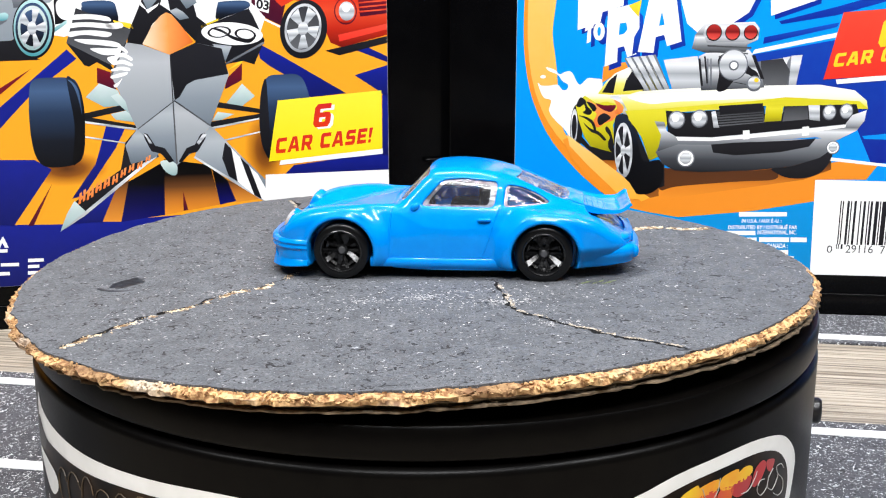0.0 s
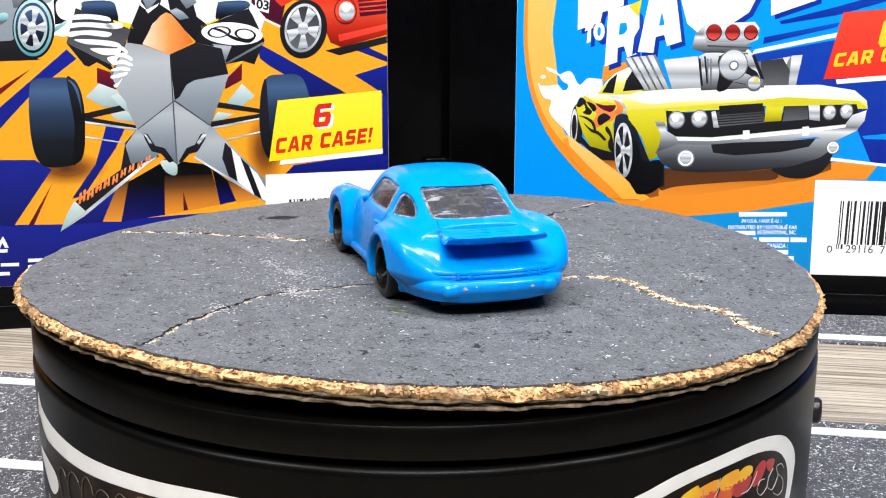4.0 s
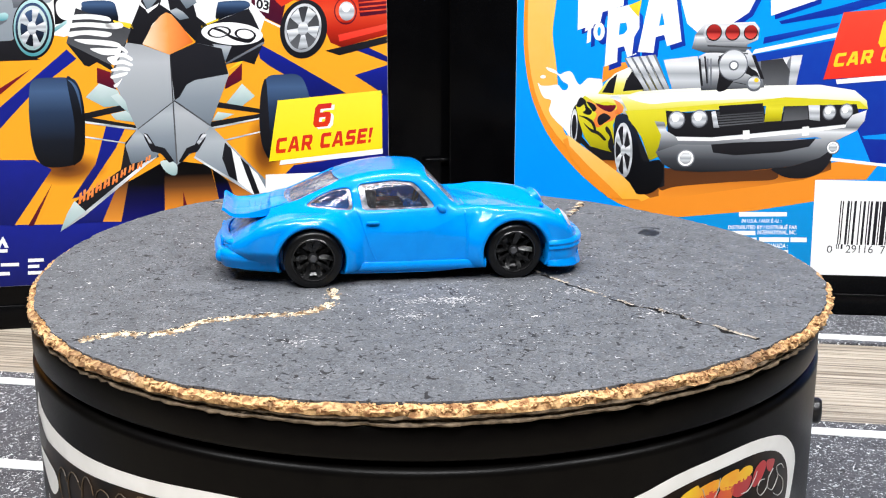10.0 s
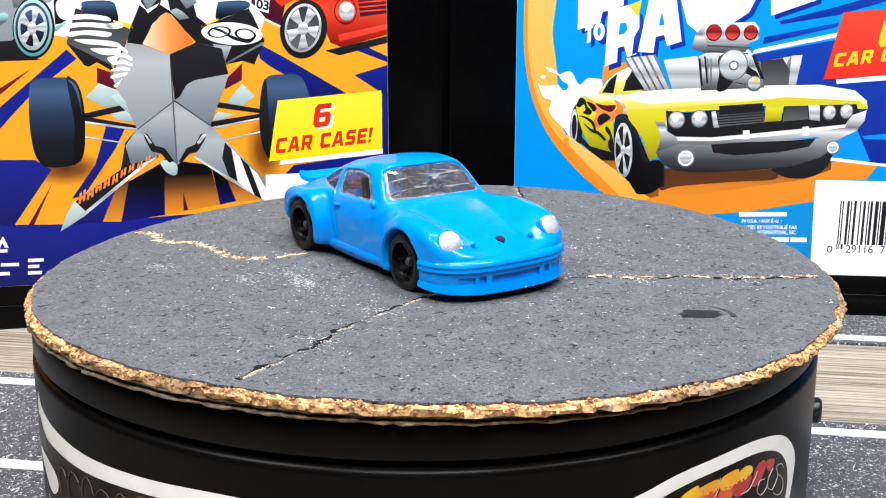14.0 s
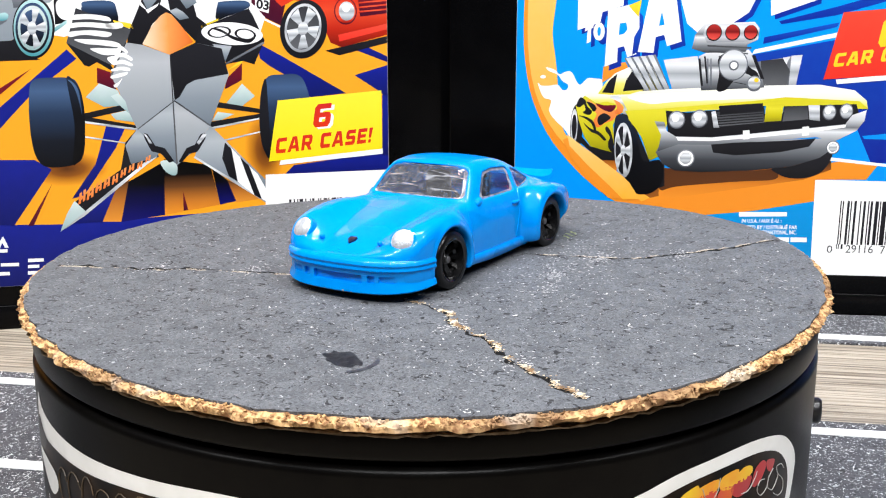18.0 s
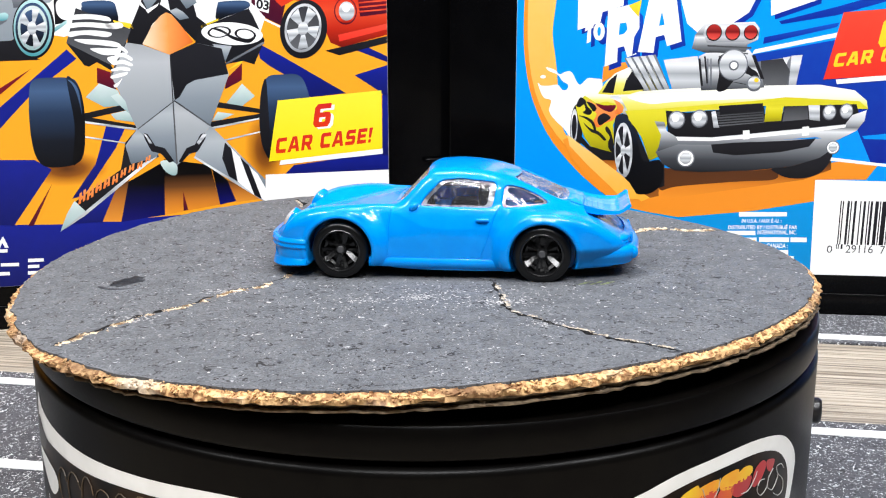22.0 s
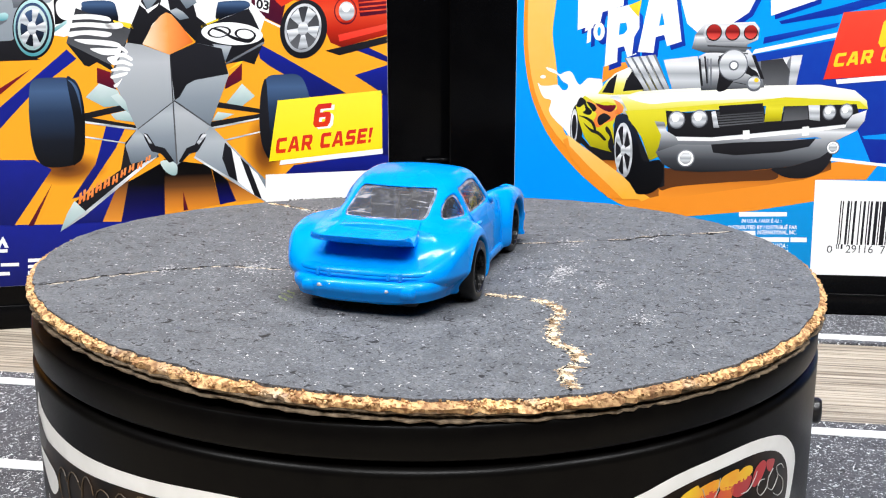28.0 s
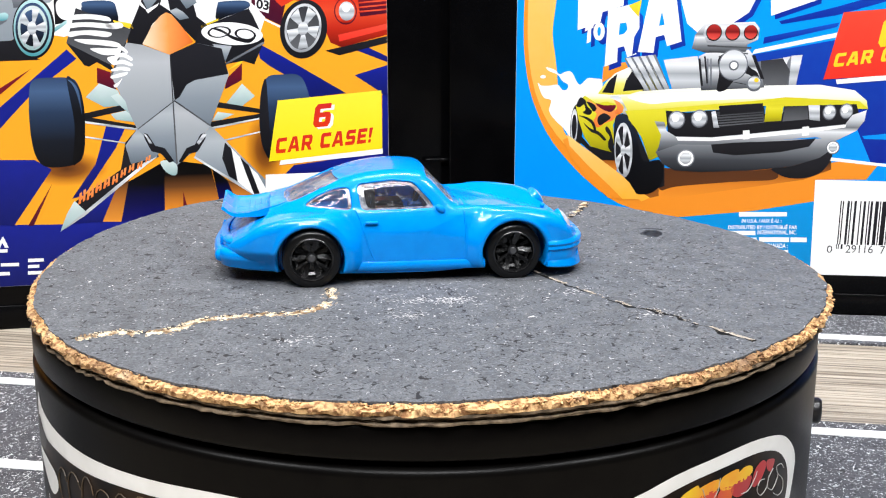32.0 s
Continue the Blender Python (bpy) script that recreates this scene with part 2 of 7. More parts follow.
def lathe(bm, profile, steps=128, start=0.0, sweep=360.0):
    """Turns (radius, z) points about the z axis."""
    full = sweep >= 360.0
    rings = []
    for k in range(steps if full else steps + 1):
        a = radians(start + sweep * k / steps)
        rings.append([bm.verts.new((r * math.cos(a), r * math.sin(a), z)) for r, z in profile])
    for k in range(steps):
        p, q = rings[k], rings[(k + 1) % len(rings)]
        for j in range(len(profile) - 1):
            bm.faces.new((p[j], q[j], q[j + 1], p[j + 1]))


def loft(bm, rings, closed=True, caps=True):
    vs = [[bm.verts.new(p) for p in ring] for ring in rings]
    n = len(rings[0])
    for a, b in zip(vs, vs[1:]):
        for j in range(n if closed else n - 1):
            bm.faces.new((a[j], b[j], b[(j + 1) % n], a[(j + 1) % n]))
    if caps and closed:
        bm.faces.new(vs[0])
        bm.faces.new(vs[-1][::-1])
    return vs


def tube(bm, points, radius, sides=8):
    """A round bar along points."""
    rings = []
    for k, p in enumerate(points):
        a, b = Vector(points[max(0, k - 1)]), Vector(points[min(len(points) - 1, k + 1)])
        d = (b - a).normalized()
        s = d.cross(Vector((0, 0, 1)) if abs(d.z) < 0.9 else Vector((0, 1, 0))).normalized()
        u = s.cross(d)
        rad = radius[k] if isinstance(radius, (list, tuple)) else radius
        rings.append([Vector(p) + (s * math.cos(2 * math.pi * j / sides) + u * math.sin(2 * math.pi * j / sides)) * rad for j in range(sides)])
    loft(bm, rings)


def spline(xs, ys, x):
    """Smooth interpolation (Catmull-Rom on uneven knots); xs rises."""
    xs, ys = np.asarray(xs, float), np.asarray(ys, float)
    d = np.gradient(ys, xs)
    k = int(np.clip(np.searchsorted(xs, x) - 1, 0, len(xs) - 2))
    h = xs[k + 1] - xs[k]
    s = np.clip((x - xs[k]) / h, 0, 1)
    return float((2 * s**3 - 3 * s**2 + 1) * ys[k] + (s**3 - 2 * s**2 + s) * h * d[k] + (3 * s**2 - 2 * s**3) * ys[k + 1] + (s**3 - s**2) * h * d[k + 1])


def smooth_path(points, n):
    """Catmull-Rom curve through points."""
    pts = [Vector(p) for p in points]
    pts = [2 * pts[0] - pts[1]] + pts + [2 * pts[-1] - pts[-2]]
    out = []
    segs = len(pts) - 3
    for i in range(n):
        u = i / (n - 1) * segs
        k = min(int(u), segs - 1)
        s = u - k
        a, b, c, d = pts[k:k + 4]
        out.append(0.5 * (2 * b + (c - a) * s + (2 * a - 5 * b + 4 * c - d) * s**2 + (3 * b - a - 3 * c + d) * s**3))
    return out


def cut(ob, cutters, operation="DIFFERENCE"):
    """Boolean of ob's mesh with the cutters' meshes; the cutters go."""
    for c in cutters:
        mod = ob.modifiers.new("cut", "BOOLEAN")
        mod.object, mod.operation, mod.solver = c, operation, "EXACT"
    bpy.context.view_layer.update()
    me = bpy.data.meshes.new_from_object(ob.evaluated_get(bpy.context.evaluated_depsgraph_get()))
    ob.modifiers.clear()
    old, mats = ob.data, list(ob.data.materials)
    ob.data = me
    me.materials.clear()
    me.materials.append(mats[0])
    for p in me.polygons:
        p.material_index = 0
    bpy.data.meshes.remove(old)
    for c in cutters:
        d = c.data
        bpy.data.objects.remove(c)
        bpy.data.meshes.remove(d)
    me.shade_smooth()
    me.set_sharp_from_angle(angle=radians(38))
    return ob


# ---- room ----
def build_room():
    bm = bmesh.new()
    box(bm, -900, 900, -900, 900, -30, 0)
    fl = tagged(part("floor", bm, WOOD, smooth=0), "weathered grey-brown wood tabletop with fine grain", kind="structure")
    fl.rotation_euler = (0, 0, radians(-10.1))
    for nm, b in (("wall_north", (-1500, 1500, 1500, 1550)), ("wall_south", (-1500, 1500, -1550, -1500)), ("wall_west", (-1550, -1500, -1500, 1500)), ("wall_east", (1500, 1550, -1500, 1500))):
        bm = bmesh.new()
        box(bm, *b, -800, 1600)
        tagged(part(nm, bm, WALL, smooth=0), "plain pale painted wall", kind="structure")
    bm = bmesh.new()
    box(bm, -1550, 1550, -1550, 1550, -850, -800)
    tagged(part("ground", bm, WALL, smooth=0), "plain floor under the table", kind="structure")
    bm = bmesh.new()
    box(bm, -1550, 1550, -1550, 1550, 1600, 1650)
    tagged(part("ceiling", bm, WALL, smooth=0), "plain pale painted ceiling", kind="structure")


def build_road(name, edge_y, far_y, lines, label):
    """A strip of printed road laid on the wood, along the grain; y across it."""
    strip = new(name)
    strip.rotation_euler = (0, 0, radians(-10.1))
    bm = bmesh.new()
    box(bm, -420, 420, edge_y, far_y, 0.0, 0.6)
    part("road_sheet", bm, ROAD, strip, smooth=0)
    for a, b in lines:
        bm = bmesh.new()
        box(bm, -420, 420, a, b, 0.55, 0.75)
        part("edge_line", bm, ROADLINE, strip, "white painted edge line", smooth=0)
    return tagged(strip, label, "road strip", "road strips", kind="structure")


# ---- turntable ----
def rim_radius(a):
    """Outline of the hand-cut disc, in mm, by angle."""
    return 74.87 - 1.72 * math.cos(a) - 0.49 * math.sin(a) + 0.13 * math.cos(2 * a) + 0.82 * math.sin(2 * a) + 0.2 * math.cos(3 * a)


def disc_z(x, y):
    """Height of the warped disc's top over its plane, in mm."""
    r2, a = x * x + y * y, math.atan2(y, x)
    return 0.0096 * x - 0.0125 * y + 0.000218 * r2 * math.cos(2 * (a - radians(118))) - 0.6 * math.exp(-r2 / 1400)


def grain_sheet(grains):
    """A bmesh of many small eight-sided grains, each (place, size, turn)."""
    rows = ((0, 0, 1), (1, 0, 0), (0.2, 0.95, 0.1), (-0.9, 0.45, -0.1), (-0.75, -0.6, 0.15), (0.4, -0.9, -0.1), (0, 0, -1))
    faces = [(0, k, k % 5 + 1) for k in range(1, 6)] + [(6, k % 5 + 1, k) for k in range(1, 6)]
    verts, polys = [], []
    for place, size, turn in grains:
        n = len(verts)
        for r in rows:
            q = turn @ Vector((r[0] * size[0], r[1] * size[1], r[2] * size[2]))
            verts.append((place[0] + q.x, place[1] + q.y, place[2] + q.z))
        polys += [(a + n, b + n, c + n) for a, b, c in faces]
    mesh = bpy.data.meshes.new("grains")
    mesh.from_pydata(verts, [], polys)
    bm = bmesh.new()
    bm.from_mesh(mesh)
    bpy.data.meshes.remove(mesh)
    return bm


def build_disc():
    disc = new("turntable_disc")
    rng = random.Random(5)
    steps = 360
    ragged = [0.0] * steps
    for k in range(steps):
        a = 2 * math.pi * k / steps
        ragged[k] = 0.55 * noise.noise(Vector((math.cos(a) * 14, math.sin(a) * 14, 2.0))) + 0.5 * noise.noise(Vector((math.cos(a) * 42, math.sin(a) * 42, 7.0)))

    def sheet(name, inset, z0, z1, material, label, rag, rounded=0.0, rough=0.0):
        bm = bmesh.new()
        rings = []
        radii = [0.02, 0.15, 0.3, 0.45, 0.6, 0.72, 0.82, 0.9, 0.955]
        prof = [(f, None, z1) for f in radii] + [(None, rounded, z1), (None, rounded * 0.3, z1 - rounded * 0.35), (None, 0.0, (z0 + z1) / 2), (None, 0.05, z0)] + [(f, None, z0) for f in (0.9, 0.5, 0.02)]
        for f, back, z in prof:
            ring = []
            for k in range(steps):
                a = 2 * math.pi * k / steps
                rr = rim_radius(a) - inset + rag * ragged[k] - (0.0 if rounded > 1 or inset > 1.2 else 1.7 * max(0.0, math.cos(a - radians(206))) ** 2 + 0.25 + 0.25 * math.sin(3 * a))
                r = rr * f if f is not None else rr - back
                if f is None and rough:
                    r += rough * noise.noise(Vector((math.cos(a) * 75, math.sin(a) * 75, z * 1.5 + back)))
                x, y = r * math.cos(a), r * math.sin(a)
                ring.append((x, y, disc_z(x, y) + z))
            rings.append(ring)
        loft(bm, rings)
        return part(name, bm, material, disc, label)

    sheet("rubber_surface", 1.3, -0.5, 0.0, RUBBER, "dark grey crumb-rubber top with pale flecks", 1.0)
    sheet("cork_layer", 0.4, -1.75, -0.18, CORK, "crumbling tan cork edge", 0.65, 1.35, 1.05)
    sheet("cardboard_liner", 0.3, -2.15, -1.8, CARDBOARD, "pale cardboard liner", 0.4, 0.1, 0.6)
    sheet("corrugated_core", 0.9, -2.75, -2.15, CARD_DARK, "dark fluted cardboard core", 0.3, 0.1, 0.8)
    sheet("cardboard_liner", 0.2, -3.1, -2.75, CARDBOARD, "pale cardboard liner", 0.5, 0.1, 0.7)

    # loose granules along the rim
    grains = []
    for k in range(2200):
        a = rng.uniform(0, 2 * math.pi)
        r = rim_radius(a) - rng.uniform(0.15, 1.35) + 0.5 * ragged[int(a / (2 * math.pi) * steps) % steps]
        x, y = r * math.cos(a), r * math.sin(a)
        depth = max(0.0, 1.4 - (rim_radius(a) - r)) * 0.6
        turn = Euler((rng.uniform(-1, 1), rng.uniform(-1, 1), rng.uniform(0, 6))).to_matrix()
        grains.append(((x, y, disc_z(x, y) - 0.3 - depth + rng.uniform(-0.12, 0.08)), (rng.uniform(0.15, 0.5), rng.uniform(0.15, 0.45), rng.uniform(0.15, 0.34)), turn))
    bm = grain_sheet(grains)
    tagged(part("cork_rubble", bm, CORK, disc, "broken cork granules along the rim", smooth=25), kind="stuff")

    # cracks: a flat dark strip coloured as the shade in the split, with cork crumbs in it
    cracks = (
        ((-25, -7.5), (-29.4, -17.5), (-34.7, -21.3), (-39.6, -29.2), (-45.7, -35.0), (-50.7, -42.3), (-55.8, -50.3)),
        ((-17.4, 10.3), (-18.9, 17.9), (-20.6, 26.0), (-24.5, 38.0), (-28.3, 44.3), (-31.0, 53.0), (-34.5, 62.0)),
        ((22.0, 13.8), (24.0, 22.9), (29.0, 26.8), (36.8, 26.2), (44.7, 26.6), (49.8, 30.1), (53.5, 30.5), (58.9, 29.0), (64.5, 30.8)),
        ((11.8, -14.8), (13.0, -27.0), (14.1, -36.3), (18.1, -42.4), (25.5, -51.5), (30.6, -55.8), (36.5, -60.6)))
    crumbs = (1.2, 0.65, 1.9, 0.65)
    for path, amount in zip(cracks, crumbs):
        pts = smooth_path([(x, y, 0) for x, y in path], 90)
        seed = path[0][0]
        bm = bmesh.new()
        prev = None
        for k, p in enumerate(pts):
            d = (pts[min(k + 1, 89)] - pts[max(k - 1, 0)]).normalized()
            s = Vector((-d.y, d.x, 0))
            off = 0.9 * noise.noise(Vector((k * 0.22, seed, 0))) + 0.4 * noise.noise(Vector((k * 0.9, seed, 3)))
            w = (0.05 + 0.85 * max(0, 0.24 + noise.noise(Vector((k * 0.3, seed, 8))))) * (0.65 + 0.75 * k / 89)
            row = []
            for q in (p + s * (off - w), p + s * (off + w)):
                row.append(bm.verts.new((q.x, q.y, disc_z(q.x, q.y) + 0.05)))
            if prev:
                bm.faces.new((prev[0], row[0], row[1], prev[1]))
            prev = row
        bmesh.ops.solidify(bm, geom=bm.faces[:], thickness=0.12)
        part("crack", bm, CRACK_DARK, disc, "dark split in the rubber", smooth=0)
        grains = []
        for k in range(int(1100 * amount)):
            u = rng.uniform(0, 88)
            k0 = int(u)
            if noise.noise(Vector((u * 0.17, seed, 5))) < (-0.28 if amount > 1.5 else -0.02) and rng.random() < 0.93:
                continue
            p = pts[k0].lerp(pts[k0 + 1], u - k0)
            d = (pts[k0 + 1] - pts[k0]).normalized()
            s = Vector((-d.y, d.x, 0))
            off = 0.9 * noise.noise(Vector((u * 0.22, seed, 0))) + 0.55 + rng.gauss(0, 0.3) * amount
            q = p + s * off
            size = (rng.uniform(0.08, 0.36), rng.uniform(0.06, 0.22), rng.uniform(0.03, 0.12))
            grains.append(((q.x, q.y, disc_z(q.x, q.y) + 0.03), size, Euler((0, 0, rng.uniform(0, 6))).to_matrix()))
        bm = grain_sheet(grains)
        tagged(part("crack_debris", bm, CORK_LIGHT if amount > 1 else CRUMB_PALE, disc, "pale cork crumbs in a crack", smooth=25), kind="stuff")

    # worn pale patches, a stain and a green scuff
    def patch(name, cx, cy, rx, ry, turn, material, label, wob=0.35, hole=None):
        bm = bmesh.new()
        c = bm.verts.new((cx, cy, disc_z(cx, cy) + 0.045))
        ring = []
        for k in range(26):
            a = 2 * math.pi * k / 26
            f = 1 + wob * noise.noise(Vector((math.cos(a) * 2 + cx, math.sin(a) * 2 + cy, 1)))
            x, y = rx * f * math.cos(a), ry * f * math.sin(a)
            x, y = cx + x * math.cos(turn) - y * math.sin(turn), cy + x * math.sin(turn) + y * math.cos(turn)
            ring.append(bm.verts.new((x, y, disc_z(x, y) + 0.04)))
        for k in range(26):
            bm.faces.new((c, ring[k], ring[(k + 1) % 26]))
        bmesh.ops.solidify(bm, geom=bm.faces[:], thickness=0.1)
        return part(name, bm, material, disc, label, smooth=0)

    patch("stain", -55.2, -13.2, 2.3, 3.6, radians(-28), STAIN, "dark oily stain", 0.5)
    bm = bmesh.new()
    lathe(bm, ((5.0, 0.0), (5.5, 0.06), (5.9, 0.0)), 40, 40, 150)
    ring = part("stain_ring", bm, STAIN, disc, "faint dark ring round the stain", smooth=0)
    ring.rotation_euler = (0, 0, math.pi)
    ring.location = (-0.0552, -0.0130, disc_z(-55, -13) * MM)
    for k in range(9):
        patch("green_scuff", 28.0 + k * 0.65, -19.6 + (k % 3) * 0.7 - k * 0.05, 0.95, 0.28, 0.4 + 0.5 * (k % 2), GREEN, "yellow-green scuff", 0.6)
    # pale chips scattered in the rubber
    grains = []
    spots = ((2.3, -67.9), (-9.7, -28.7), (20.2, -46.7), (6.1, -52.2), (-45.2, -1.5), (7.3, 25.6), (2.4, 41.1), (31.8, 40.8), (-23, -25.7), (16, -29.5), (-51, -32.5))
    spread = [(x + rng.gauss(0, 1.1), y + rng.gauss(0, 0.8)) for x, y in spots for _ in range(5)]
    for _ in range(420):
        a, r = rng.uniform(0, 2 * math.pi), 70 * math.sqrt(rng.random())
        spread.append((r * math.cos(a), r * math.sin(a)))
    for cx, cy, n in ((13.5, -31, 90), (20, -45, 60), (-36, -22, 60), (-47, -37, 50), (2, 27, 110), (8, 25.5, 60), (12, 34, 60), (31, 41, 40), (-20.5, 27, 50), (-28, 44, 50), (-9.7, -28.7, 40), (0, -27, 60)):
        spread += [(cx + rng.gauss(0, 2.2), cy + rng.gauss(0, 1.1)) for _ in range(n)]
    for _ in range(520):
        spread.append((rng.gauss(4, 13), rng.gauss(-28, 6) if rng.random() < 0.6 else rng.gauss(26, 6)))
    for x, y in spread:
        if math.hypot(x, y) < 71:
            grains.append(((x, y, disc_z(x, y) + 0.02), (rng.uniform(0.08, 0.42), rng.uniform(0.07, 0.2), 0.06), Euler((0, 0, rng.uniform(0, 6))).to_matrix()))
    bm = grain_sheet(grains)
    tagged(part("pale_dust", bm, CHALK, disc, "pale chips and dust in the rubber", smooth=0), kind="stuff")
    return tagged(disc, "cracked round dark rubber disc on crumbling cork and cardboard", "turntable disc")


def wrap(angle, z, r):
    """A point on the drum's wall, angle in degrees from the front."""
    a = radians(angle)
    return (r * math.sin(a), -r * math.cos(a), z)


def soft_outline(pts, steps=4):
    """Closed smooth outline through points."""
    n, out = len(pts), []
    pts = [Vector((p[0], p[1], 0)) for p in pts]
    for k in range(n):
        a, b, c, d = pts[k - 1], pts[k], pts[(k + 1) % n], pts[(k + 2) % n]
        for j in range(steps):
            s = j / steps
            p = 0.5 * (2 * b + (c - a) * s + (2 * a - 5 * b + 4 * c - d) * s**2 + (3 * b - a - 3 * c + d) * s**3)
            out.append((p.x, p.y))
    return out


def decal(parent, name, outline, material, r, label=""):
    """A thin sheet on the drum's wall inside an outline of (angle, z); the outline is cut into narrow upright strips."""
    bm = bmesh.new()
    outline = soft_outline(outline)
    face = bm.faces.new([bm.verts.new((a, z, 0)) for a, z in outline])
    bmesh.ops.triangulate(bm, faces=[face])
    lo, hi = min(a for a, _ in outline), max(a for a, _ in outline)
    for k in range(1, int((hi - lo) / 1.5) + 1):
        bmesh.ops.bisect_plane(bm, geom=bm.verts[:] + bm.edges[:] + bm.faces[:], plane_co=(lo + 1.5 * k, 0, 0), plane_no=(1, 0, 0))
    for v in bm.verts:
        v.co = Vector(wrap(v.co.x, v.co.y, r))
    return part(name, bm, material, parent, label, smooth=30)


def build_drum():
    drum = new("turntable")
    bm = bmesh.new()
    lathe(bm, ((0.01, 0.2), (72.5, 0.2), (73.3, 1.0), (73.5, 2.0), (73.5, 38.6), (73.35, 39.3), (72.9, 39.75), (72.2, 39.95), (70.5, 40.0), (0.01, 40.0)), 160)
    part("drum_body", bm, DRUM, drum, "satin black plastic drum wall")
    bm = bmesh.new()
    lathe(bm, ((0.01, 40.0), (70.6, 40.0), (70.6, 41.2), (0.01, 41.2)), 160)
    part("groove", bm, CASE, drum, "deep black groove")
    bm = bmesh.new()
    lathe(bm, ((0.01, 40.95), (72.9, 40.95), (73.2, 41.2), (73.3, 41.6), (73.2, 45.5), (72.9, 45.9), (72.4, 46.0), (60.0, 45.2), (0.01, 45.2)), 160)
    part("platter_ring", bm, DRUM, drum, "satin black turning platter edge")
    bm = bmesh.new()
    lathe(bm, ((0.01, 45.1), (14, 45.1), (14, 46.55), (0.01, 46.55)), 48)
    part("platter_hub", bm, DRUM, drum)
    # push button on the side
    bm = bmesh.new()
    lathe(bm, ((0.01, 1.7), (1.8, 1.7), (2.2, 1.4), (2.35, 1.0), (2.35, -0.5), (0.01, -0.5)), 32)
    button = part("button", bm, BLACK, drum, "glossy black round push button")
    a = radians(72)
    button.matrix_basis = Matrix.Translation((73.3 * MM * math.sin(a), -73.3 * MM * math.cos(a), 27.2 * MM)) @ Vector((math.sin(a), -math.cos(a), 0)).to_track_quat("Z", "Y").to_matrix().to_4x4()
    # logo sticker: white border, dark field, flame-coloured shapes
    R = 73.56
    decal(drum, "sticker", ((-62.5, 36), (-60, 34.2), (-55, 33.2), (-45, 32.7), (-34, 33.3), (-22, 34.0), (-8, 33.2), (8, 32.0), (16, 31.8), (22.6, 33.0), (27.8, 34.7), (33, 35.5), (41, 35.7), (48, 34.0), (52.3, 30.7), (54.4, 26.7), (53.3, 20.6), (51, 13), (30, 9), (0, 8), (-30, 9), (-55, 12), (-61, 18), (-58.5, 24), (-63.5, 30)), STICKER_WHITE, R, "white-bordered logo sticker")
    decal(drum, "sticker_field", ((-62.6, 32.0), (-60.5, 30.6), (-58, 29.6), (-54.2, 29.6), (-45.5, 29.8), (-34.2, 30.8), (-22, 31.4), (-8, 30.6), (8, 29.4), (20, 30), (27.9, 32.5), (33, 33.4), (41.3, 33.5), (46.8, 31.9), (50.3, 28.7), (51.7, 24.6), (50.8, 20), (48, 15), (30, 11), (0, 10), (-30, 11), (-52, 14), (-60.5, 19), (-62.8, 27)), STICKER_DARK, R + 0.08, "dark sticker field")
    decal(drum, "sticker_leaf", ((-63.4, 25.5), (-60.5, 26.0), (-55.2, 25.2), (-54.2, 23.0), (-56.5, 20.6), (-59.5, 21.2)), STICKER_WHITE, R + 0.16, "white flame tongue")
    # logo letters as plain flame-coloured shapes
    for tone, outline in (
        (FLAME_YELLOW, ((28.9, 31.0), (31.3, 32.3), (31.9, 31.6), (32.4, 29.8))),
        (FLAME_YELLOW, ((31.8, 31.7), (34.9, 32.1), (34.7, 30.4), (32.2, 30.4))),
        (FLAME_ORANGE, ((32.2, 30.4), (34.7, 30.4), (34.4, 28.5), (32.4, 29.3))),
        (FLAME_YELLOW, ((35.6, 32.1), (38.6, 32.3), (37.7, 29.8), (35.4, 30.2))),
        (FLAME_ORANGE, ((35.4, 30.2), (37.7, 29.8), (37.1, 27.5), (35.0, 28.3))),
        (FLAME_YELLOW, ((38.1, 31.3), (39.7, 32.2), (41.2, 31.8), (41.4, 30.7), (39.9, 30.0), (37.9, 30.2))),
        (FLAME_RED, ((37.9, 30.2), (41.3, 30.2), (40.6, 28.1), (38.8, 27.7), (37.5, 28.8))),
        (FLAME_RED, ((42.1, 30.9), (43.7, 31.7), (44.6, 30.6), (43.8, 28.8), (42.3, 27.9), (41.5, 28.8))),
        (FLAME_RED, ((44.8, 31.2), (46.8, 30.5), (46.0, 28.9), (44.9, 29.8))),
    ):
        decal(drum, "sticker_shape", outline, tone, R + 0.16, "flame-coloured logo shape")
    for path in (
        ((49.7, 27.8), (48.8, 28.9), (47.5, 29.0), (48.0, 27.6), (49.6, 25.9), (49.9, 24.0), (48.6, 23.6), (47.1, 24.7)),
        ((46.5, 29.2), (45.5, 28.0), (45.4, 26.5), (46.7, 25.5), (47.8, 26.7), (48.0, 27.6)),
        ((44.4, 28.3), (43.3, 28.4), (42.8, 27.1), (43.7, 25.9), (45.0, 26.5), (45.5, 28.4)),
        ((39.4, 28.0), (40.8, 28.0), (41.9, 29.2), (42.5, 30.4)),
        ((35.2, 32.2), (34.9, 30.3), (34.2, 29.2)),
        ((32.3, 31.5), (32.9, 29.7)),
    ):
        bm = bmesh.new()
        tube(bm, [wrap(q.x, q.y, R + 0.2) for q in smooth_path([(a, z, 0) for a, z in path], 24)], 0.07, 5)
        part("sticker_outline", bm, SILVER_INK, drum, "thin silver letter outline")
